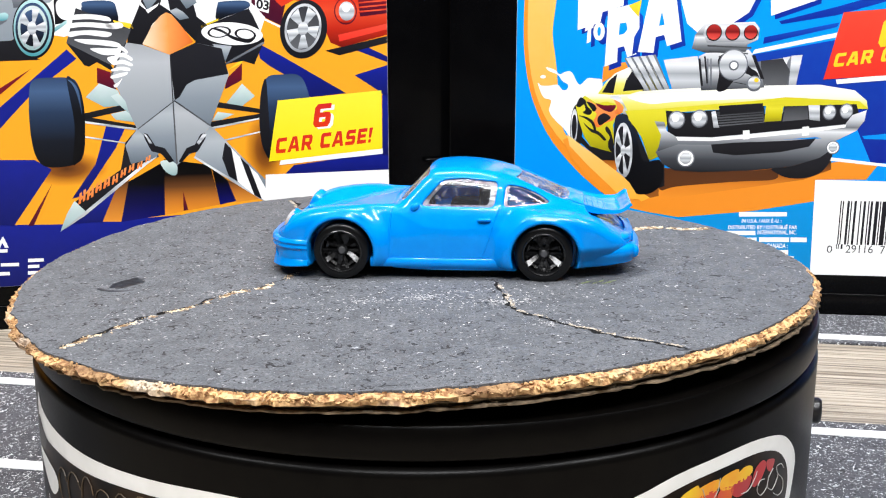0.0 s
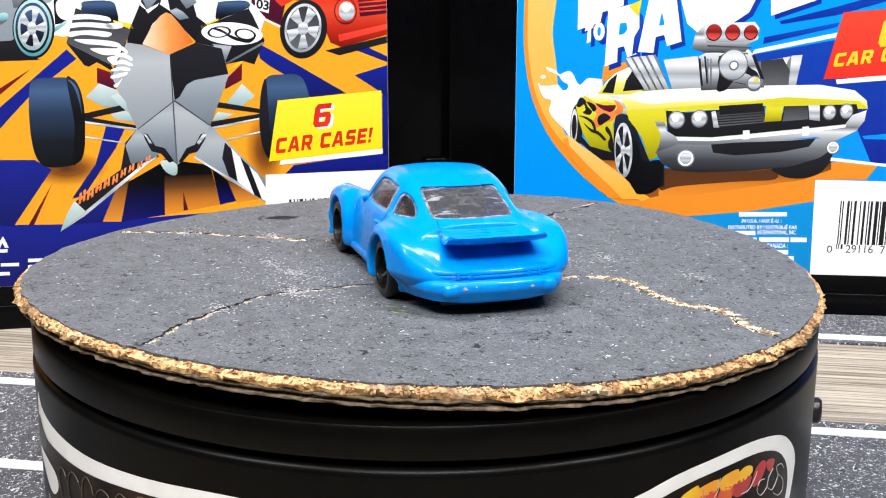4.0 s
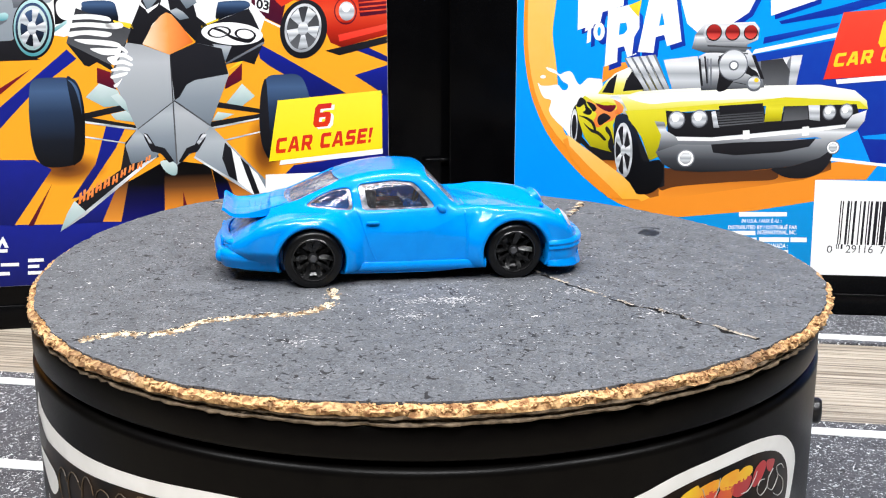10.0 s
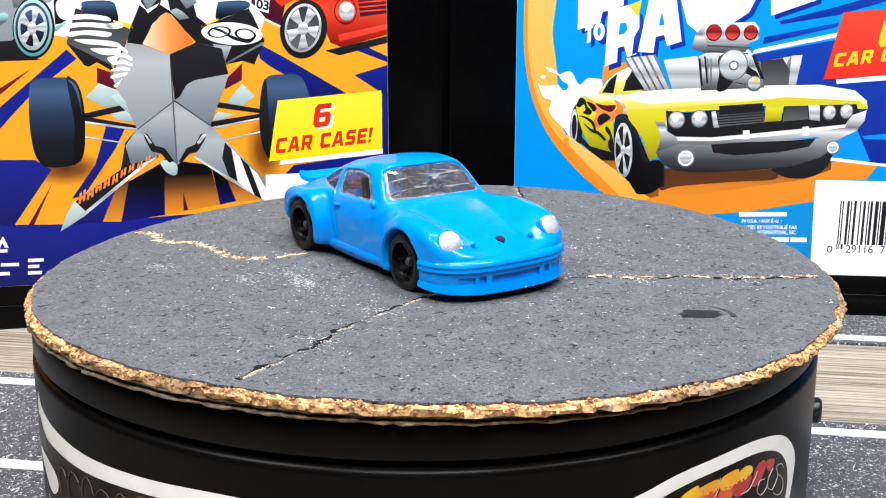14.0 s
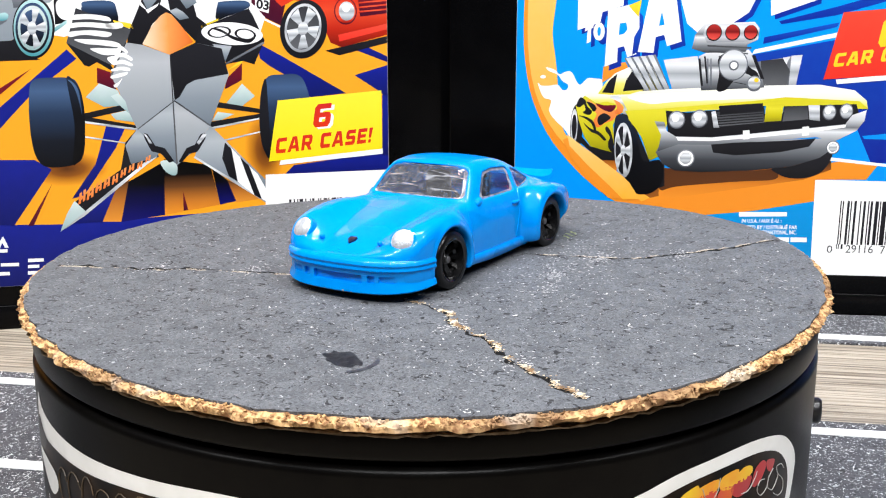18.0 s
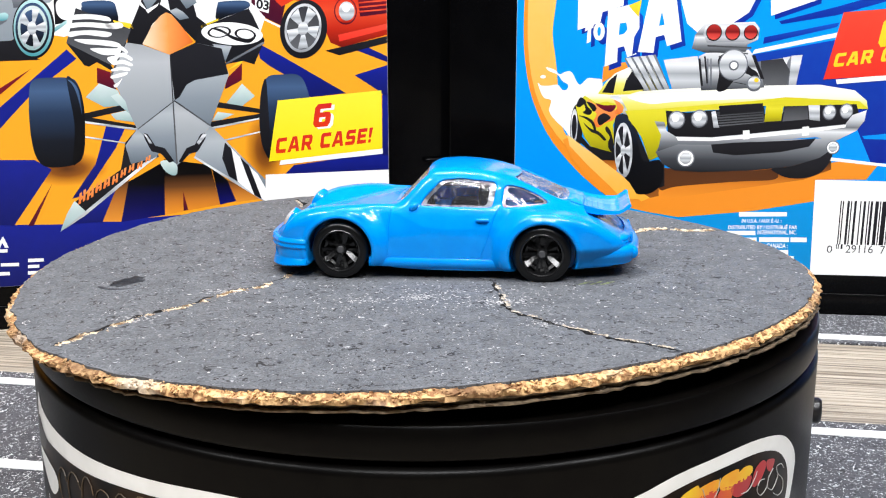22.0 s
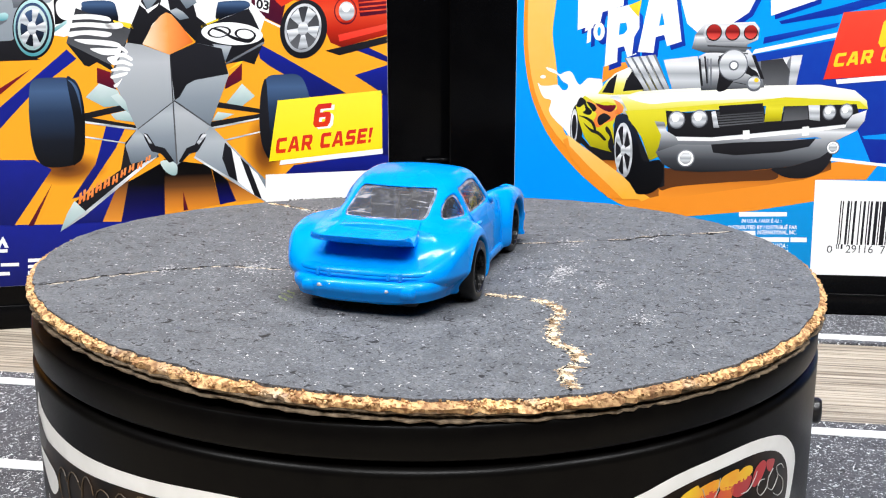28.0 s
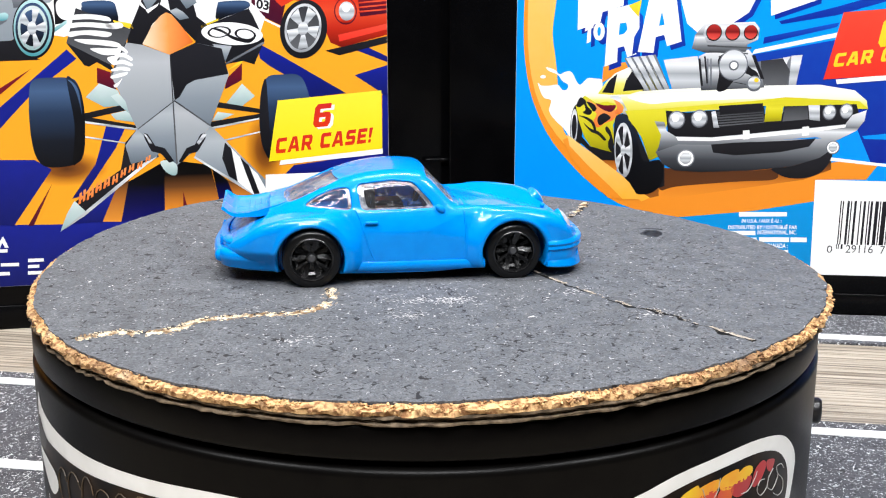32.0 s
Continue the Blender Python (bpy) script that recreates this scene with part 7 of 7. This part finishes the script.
lay_ink(card_r, "wheel_arch", "black", 3.72, ((-77.9, 64.2), (-75.1, 63.8), (-68.5, 49.3), (-63.9, 49.0), (-63.5, 41.4), (-71.6, 39.0), (-77.2, 46.6)))
lay_ink(card_r, "hood_light", "white", 3.68, ((-76.4, 69.5), (-69.4, 70.6), (-53.9, 71.3), (-38.5, 71.9), (-19.9, 72.4), (-13.2, 72.2), (-26.5, 70.0), (-43.5, 69.1), (-60.6, 68.2), (-69.3, 67.4)), True)
lay_ink(card_l, "brush_stroke", "white", 4.6, ((36.3, 84.9), (38.0, 85.7), (39.6, 84.2), (39.2, 83.4), (38.0, 84.5), (36.6, 84.2)), True)
lay_ink(card_l, "brush_stroke", "white", 4.6, ((35.7, 82.9), (38.3, 83.7), (40.8, 82.2), (40.4, 81.3), (38.2, 82.5), (35.9, 82.2)), True)
lay_ink(card_l, "brush_stroke", "white", 4.6, ((35.2, 80.9), (38.0, 81.7), (40.7, 80.5), (40.3, 79.7), (37.9, 80.5), (35.5, 80.2)), True)
lay_ink(card_l, "brush_stroke", "white", 4.6, ((34.6, 78.9), (37.3, 79.7), (39.9, 79.2), (39.6, 78.3), (37.2, 78.6), (34.8, 78.3)), True)
lay_ink(card_l, "brush_stroke", "white", 4.6, ((34.3, 76.9), (36.7, 77.7), (39.2, 78.0), (38.8, 77.2), (36.7, 76.5), (34.5, 76.2)), True)
lay_ink(card_l, "brush_stroke", "white", 4.6, ((34.9, 74.2), (36.2, 75.0), (37.5, 76.2), (37.1, 75.4), (36.1, 73.9), (35.2, 73.5)), True)
lay_ink(card_l, "hull_light", "teal", 3.95, ((33.8, 71.0), (36.2, 71.8), (38.0, 69.3), (38.7, 65.8), (36.7, 67.6)))
lay_ink(card_r, "roof", "cream", 3.2, ((-85.5, 70.4), (-83.1, 74.1), (-80.4, 76.8), (-75.8, 78.9), (-68.9, 78.9), (-65.6, 72.0), (-74.6, 70.3), (-81.6, 70.1)))
lay_ink(card_r, "car_window", "black", 3.4, ((-84.2, 70.8), (-82.1, 74.6), (-79.7, 76.6), (-80.7, 70.6)))
lay_ink(card_r, "car_window", "black", 3.4, ((-77.8, 71.2), (-76.9, 74.7), (-75.2, 77.5), (-72.7, 74.2), (-71.2, 71.9)))
lay_ink(card_r, "exhaust_pipe", "grey", 3.2, ((-77.7, 81.5), (-68.2, 82.6), (-63.2, 71.7), (-71.5, 71.2)))
lay_ink(card_r, "exhaust_pipe", "silver", 3.4, ((-77.3, 81.5), (-75.8, 81.7), (-69.6, 71.6), (-71.0, 71.4)))
lay_ink(card_r, "exhaust_pipe", "silver", 3.4, ((-75.1, 81.8), (-73.5, 82.0), (-67.5, 71.6), (-68.9, 71.4)))
lay_ink(card_r, "exhaust_pipe", "silver", 3.4, ((-72.8, 82.1), (-71.3, 82.2), (-65.4, 71.6), (-66.8, 71.5)))
lay_ink(card_r, "exhaust_pipe", "silver", 3.4, ((-70.6, 82.4), (-69.0, 82.5), (-63.3, 71.7), (-64.7, 71.5)))
lay_ink(card_r, "panel", "silver", 3.2, ((-65.7, 81.0), (-55.4, 82.3), (-53.5, 71.8), (-62.5, 71.5)))
lay_ink(card_r, "exhaust_pipe", "grey", 3.2, ((-38.0, 80.5), (-24.0, 82.8), (-25.5, 72.4), (-36.7, 72.6)))
lay_ink(card_r, "exhaust_pipe", "silver", 3.4, ((-27.3, 82.5), (-24.0, 82.8), (-25.5, 72.4), (-27.5, 72.5)))
lay_ink(card_r, "exhaust_pipe", "silver", 3.4, ((-29.8, 81.9), (-27.6, 82.3), (-29.6, 77.5), (-27.9, 72.7), (-29.9, 72.7)))
lay_ink(card_r, "hood", "cream", 3.6, ((-78.4, 69.4), (-72.9, 71.2), (-63.9, 72.0), (-38.5, 73.3), (-18.2, 73.8), (-7.7, 72.2), (-3.9, 69.1), (-3.3, 66.7), (-29.6, 68.2), (-38.0, 66.7), (-63.8, 64.6), (-65.6, 63.9), (-76.1, 65.2)))
lay_ink(card_r, "fender", "lemon", 3.8, ((-75.8, 65.2), (-65.3, 66.0), (-38.2, 68.6), (-28.0, 69.9), (-6.0, 68.9), (-3.1, 66.5), (-19.3, 66.9), (-28.5, 66.9), (-28.9, 62.7), (-34.0, 62.2), (-33.8, 67.2), (-60.4, 65.2), (-62.8, 64.3), (-64.9, 56.6), (-65.7, 51.7), (-68.8, 49.9), (-72.0, 58.3), (-75.7, 62.3)))
lay_ink(card_r, "fender", "lemon", 3.75, ((-77.0, 65.2), (-63.5, 65.3), (-64.5, 55.7), (-65.6, 51.0), (-68.4, 49.5), (-71.2, 56.5), (-74.9, 62.0)))
lay_ink(card_r, "shade", "under_car", 1.95, ((-65.6, 47.4), (-52.4, 46.5), (-36.7, 47.4), (-21.4, 49.6), (-12.9, 50.4), (-12.6, 47.6), (-20.9, 44.2), (-41.5, 40.8), (-60.7, 37.6), (-65.2, 38.3)))
lay_ink(card_r, "grille", "black", 4, ((-62.8, 64.3), (-34.3, 67.1), (-33.8, 62.2), (-28.9, 62.6), (-28.3, 67.1), (-6.8, 68.0), (-5.6, 64.4), (-12.1, 61.4), (-61.7, 57.2)))
lay_ink(card_r, "grille_mesh", "pod", 4.2, ((-48.6, 65.1), (-34.6, 66.4), (-33.9, 62.0), (-47.6, 60.6)))
lay_ink(card_r, "grille_mesh", "pod", 4.2, ((-28.5, 62.4), (-28.1, 66.8), (-21.4, 67.4), (-20.7, 63.2)))
lay_ink(card_r, "grille_frame", "silver", 4.3, ((-50.3, 65.1), (-49.0, 65.5), (-47.6, 60.2), (-49.3, 60.2)))
lay_ink(card_r, "grille_frame", "silver", 4.3, ((-21.1, 67.5), (-17.7, 67.6), (-17.3, 62.7), (-20.4, 63.0)))
lay_ink(card_r, "grille_bar", "black", 4.4, ((-48.2, 64.6), (-34.6, 65.8), (-34.5, 65.5), (-48.2, 64.3)))
lay_ink(card_r, "grille_bar", "black", 4.4, ((-48.2, 63.8), (-34.5, 65.0), (-34.5, 64.7), (-48.2, 63.5)))
lay_ink(card_r, "grille_bar", "black", 4.4, ((-48.1, 63.0), (-34.4, 64.2), (-34.4, 63.9), (-48.1, 62.6)))
lay_ink(card_r, "grille_bar", "black", 4.4, ((-48.1, 62.2), (-34.4, 63.4), (-34.4, 63.1), (-48.1, 61.8)))
lay_ink(card_r, "grille_bar", "black", 4.4, ((-48.0, 61.4), (-34.3, 62.6), (-34.3, 62.3), (-48.0, 61.0)))
lay_ink(card_r, "grille_centre", "lemon", 4.5, ((-33.8, 67.4), (-28.6, 67.8), (-28.9, 62.6), (-34.0, 62.2)))
lay_oval(card_r, "headlamp", "grey", 4.4, -60.78, 62.53, 2.61, 2.83)
lay_oval(card_r, "headlamp", "silver", 4.6, -60.78, 62.53, 2.25, 2.43)
lay_oval(card_r, "headlamp", "white", 4.8, -61.15, 63.06, 1.18, 1.27)
lay_oval(card_r, "headlamp", "grey", 4.4, -53.84, 62.97, 2.60, 2.82)
lay_oval(card_r, "headlamp", "silver", 4.6, -53.84, 62.97, 2.24, 2.43)
lay_oval(card_r, "headlamp", "white", 4.8, -54.22, 63.49, 1.17, 1.27)
lay_oval(card_r, "headlamp", "grey", 4.4, -14.63, 65.36, 2.02, 2.43)
lay_oval(card_r, "headlamp", "silver", 4.6, -14.63, 65.36, 1.74, 2.09)
lay_oval(card_r, "headlamp", "white", 4.8, -15.01, 65.87, 0.91, 1.09)
lay_oval(card_r, "headlamp", "grey", 4.4, -9.61, 65.76, 2.02, 2.42)
lay_oval(card_r, "headlamp", "silver", 4.6, -9.61, 65.76, 1.73, 2.08)
lay_oval(card_r, "headlamp", "white", 4.8, -9.99, 66.28, 0.91, 1.09)
lay_ink(card_r, "bumper_guard", "white", 4.6, ((-40.3, 59.4), (-38.3, 59.6), (-38.1, 56.8), (-40.1, 56.6)))
lay_ink(card_r, "bumper_guard", "white", 4.6, ((-22.4, 60.8), (-20.4, 61.0), (-20.2, 58.2), (-22.2, 58.0)))
lay_oval(card_r, "fog_lamp", "grey", 4.5, -57.35, 50.43, 2.80, 2.87)
lay_oval(card_r, "fog_lamp", "white", 4.6, -57.35, 50.43, 2.41, 2.47, 0, 0.72)
lay_oval(card_r, "fog_lamp", "silver", 4.7, -57.35, 50.43, 1.68, 1.73)
lay_oval(card_r, "fog_lamp", "grey", 4.5, -12.70, 54.51, 2.04, 2.11)
lay_oval(card_r, "fog_lamp", "white", 4.6, -12.70, 54.51, 1.75, 1.82, 0, 0.72)
lay_oval(card_r, "fog_lamp", "silver", 4.7, -12.70, 54.51, 1.22, 1.27)
lay_oval(card_r, "wheel", "silver", 4.2, -76.86, 52.65, 2.83, 8.79, 3)
lay_oval(card_r, "wheel", "black", 4.4, -77.03, 52.65, 2.30, 7.72, 3)
lay_spokes(card_r, "silver", 4.5, -77.03, 52.65, 2.48, 8.25, 5, 0.5, 3, 70)
lay_oval(card_r, "wheel", "silver", 4.6, -77.03, 52.65, 0.71, 1.80)
lay_ink(card_r, "engine", "chrome", 4, ((-55.1, 82.1), (-52.4, 83.5), (-40.1, 84.3), (-37.3, 80.9), (-34.7, 72.8), (-53.8, 71.7), (-54.5, 77.0)))
lay_ink(card_r, "blower", "chrome", 4.2, ((-57.3, 84.5), (-56.5, 88.6), (-53.9, 92.0), (-38.9, 92.6), (-37.3, 90.7), (-37.6, 87.3), (-40.7, 85.8), (-40.9, 83.6), (-52.8, 83.2)))
lay_ink(card_r, "blower_face", "silver", 4.4, ((-53.3, 91.7), (-38.9, 92.2), (-37.6, 90.7), (-37.9, 87.7), (-40.7, 86.7), (-52.9, 86.3), (-54.1, 89.0)))
lay_oval(card_r, "scoop", "black", 4.6, -50.90, 89.33, 2.38, 2.54)
lay_oval(card_r, "scoop", "lens_red", 4.7, -50.91, 89.50, 2.12, 2.29)
lay_oval(card_r, "scoop", "black", 4.6, -45.31, 89.35, 2.28, 2.45)
lay_oval(card_r, "scoop", "lens_red", 4.7, -45.32, 89.52, 2.03, 2.20)
lay_oval(card_r, "scoop", "black", 4.6, -39.91, 89.37, 2.11, 2.28)
lay_oval(card_r, "scoop", "lens_red", 4.7, -39.92, 89.54, 1.85, 2.03)
lay_ink(card_r, "belt", "black", 4.3, ((-49.2, 81.3), (-46.8, 83.5), (-44.3, 83.9), (-39.7, 79.1), (-37.0, 77.1), (-35.9, 72.8), (-37.8, 75.4), (-41.8, 77.1), (-45.3, 73.2), (-46.6, 71.8), (-49.0, 71.8), (-48.6, 77.0)), True)
lay_oval(card_r, "pulley", "grey", 4.6, -44.52, 79.62, 4.42, 4.80)
lay_oval(card_r, "pulley", "silver", 4.7, -44.52, 79.62, 4.08, 4.46)
lay_oval(card_r, "pulley", "grey", 4.8, -44.34, 79.45, 1.53, 1.55)
lay_oval(card_r, "pulley", "white", 4.9, -44.34, 79.45, 1.02, 1.03)
lay_oval(card_r, "pulley", "grey", 4.6, -37.85, 73.97, 2.38, 2.42)
lay_oval(card_r, "pulley", "silver", 4.7, -37.86, 74.15, 1.87, 1.90)
lay_oval(card_r, "pulley", "gold", 4.8, -37.24, 75.02, 0.68, 0.69)
lay_ink(card_r, "engine_fin", "grey", 4.5, ((-52.7, 81.5), (-52.1, 81.5), (-51.6, 72.5), (-52.1, 72.5)))
lay_ink(card_r, "engine_fin", "grey", 4.5, ((-51.6, 81.5), (-51.1, 81.5), (-50.6, 72.5), (-51.1, 72.5)))
lay_ink(card_r, "label_shadow", "white", 4.8, ((-13.6, 75.4), (-13.2, 74.0), (9.9, 76.1), (86.0, 83.0), (85.0, 89.5), (9.7, 77.8)))
lay_ink(card_r, "label_panel", "scarlet", 5, ((-13.0, 95.5), (7.8, 97.2), (52.2, 100.1), (51.5, 81.4), (9.8, 77.4), (-17.3, 75.4)))
block_letters(card_r, "6", "gold", 5.3, -2.35, 85.14, 4.33, 85.84, 8.70, 0.16)
block_letters(card_r, "CAR CASE!", "gold", 5.3, -14.78, 79.13, 15.14, 82.71, 4.08, 0.16)
lay_ink(card_r, "label_panel", "white", 5, ((-17.2, 44.3), (59.7, 43.9), (63.8, 13.7), (-16.4, 13.7)))
barcode(card_r, 5.3, -8.89, 23.74, 17.19, 37.79, (1, 1, 1, 3, 2, 1, 1, 2, 2, 3, 1, 2, 2, 2, 1, 1, 2, 2, 3, 1, 1, 1, 4, 1, 1, 1, 1, 1, 2, 1, 1, 2, 1, 3, 1, 2, 2, 1, 3, 1, 2, 1, 1, 1, 2, 1, 1))
barcode(card_r, 5.3, -9.11, 22.26, -6.81, 23.79, (1, 1, 1, 2, 2, 1))
lay_ink(card_r, "ground", "sky_low", 1.3, ((-74.0, 34.1), (-58.6, 31.4), (-35.8, 33.9), (-16.8, 37.4), (-14.6, 13.7), (-75.7, 13.7)))
lettering(card_r, "0", "pod", 5.3, -11.78, 20.89, -10.22, 20.93, 2.40, 0, 0)
lettering(card_r, "29116", "pod", 5.3, -6.05, 21.04, 2.26, 21.07, 2.58, 0, 0)
lettering(card_r, "7", "pod", 5.3, 4.52, 20.95, 5.89, 20.98, 2.57, 0, 0)
lettering(card_r, "IN U.S.A. / AUX É.-U. :", "white", 2.5, -38.74, 30.03, -26.48, 30.31, 1.56, 0, 0.02)
lettering(card_r, "DISTRIBUTED BY / DISTRIBUÉ PAR", "white", 2.5, -42.83, 27.81, -21.44, 28.31, 1.57, 0, 0.02)
lettering(card_r, "AU CANADA :", "white", 2.5, -32.90, 21.83, -23.94, 22.06, 1.58, 0, 0.02)
lay_ink(card_r, "small_print", "white", 2.5, ((-39.8, 33.5), (-25.0, 33.8), (-24.9, 32.4), (-39.7, 32.0)))
lay_ink(card_r, "small_print", "white", 2.5, ((-43.2, 27.3), (-34.3, 27.5), (-34.2, 26.1), (-43.1, 25.9)))
lettering(card_r, "INTERNATIONAL, INC.", "white", 2.5, -33.6, 26.10, -21.60, 26.40, 1.56, 0, 0.02)
lay_ink(card_r, "small_print", "white", 2.5, ((-42.3, 25.1), (-33.8, 25.3), (-33.7, 23.9), (-42.2, 23.6)))
lay_ink(card_r, "small_print", "white", 2.5, ((-33.0, 25.4), (-23.7, 25.6), (-23.6, 24.1), (-32.9, 23.9)))
lay_ink(card_r, "small_print", "white", 2.5, ((-23.3, 25.6), (-18.3, 25.7), (-18.2, 24.2), (-23.2, 24.1)))
lay_ink(card_r, "small_print", "white", 2.5, ((-34.1, 21.2), (-23.7, 21.5), (-23.6, 20.0), (-34.0, 19.8)))
lay_ink(card_r, "small_print", "white", 2.5, ((-31.3, 19.3), (-21.8, 19.5), (-21.7, 18.0), (-31.2, 17.8)))

# the car stands on the disc, nose at 173 degrees, leaning with it
NOSE = radians(173.2)
fx = Vector((math.cos(NOSE), math.sin(NOSE), 0.0082 * math.cos(NOSE) - 0.0145 * math.sin(NOSE))).normalized()
ly = Vector((-math.sin(NOSE), math.cos(NOSE), -0.0082 * math.sin(NOSE) - 0.0145 * math.cos(NOSE))).normalized()
up = fx.cross(ly)
CAR_ON_DISC = Matrix.Translation((0.00450, -0.00055, -0.00050)) @ Matrix((fx, ly, up)).transposed().to_4x4()
TURN_T = (0, 6, 9, 13, 19, 23, 28, 32)
TURN_A = (0, 98.9, 148.0, 214.0, 312.5, 377.6, 459.8, 525.4)


def motions():
    """Disc and car turn clockwise together, one turn in 21.9 s."""
    times = [0.5 * k for k in range(65)]
    spin = [(t, Matrix.Translation((0, 0, DISC_Z)) @ pose(0, 0, 0, 0, 0, -float(np.interp(t, TURN_T, TURN_A)))) for t in times]
    walk(disc, spin)
    walk(car, [(t, m @ CAR_ON_DISC) for t, m in spin])


motions()
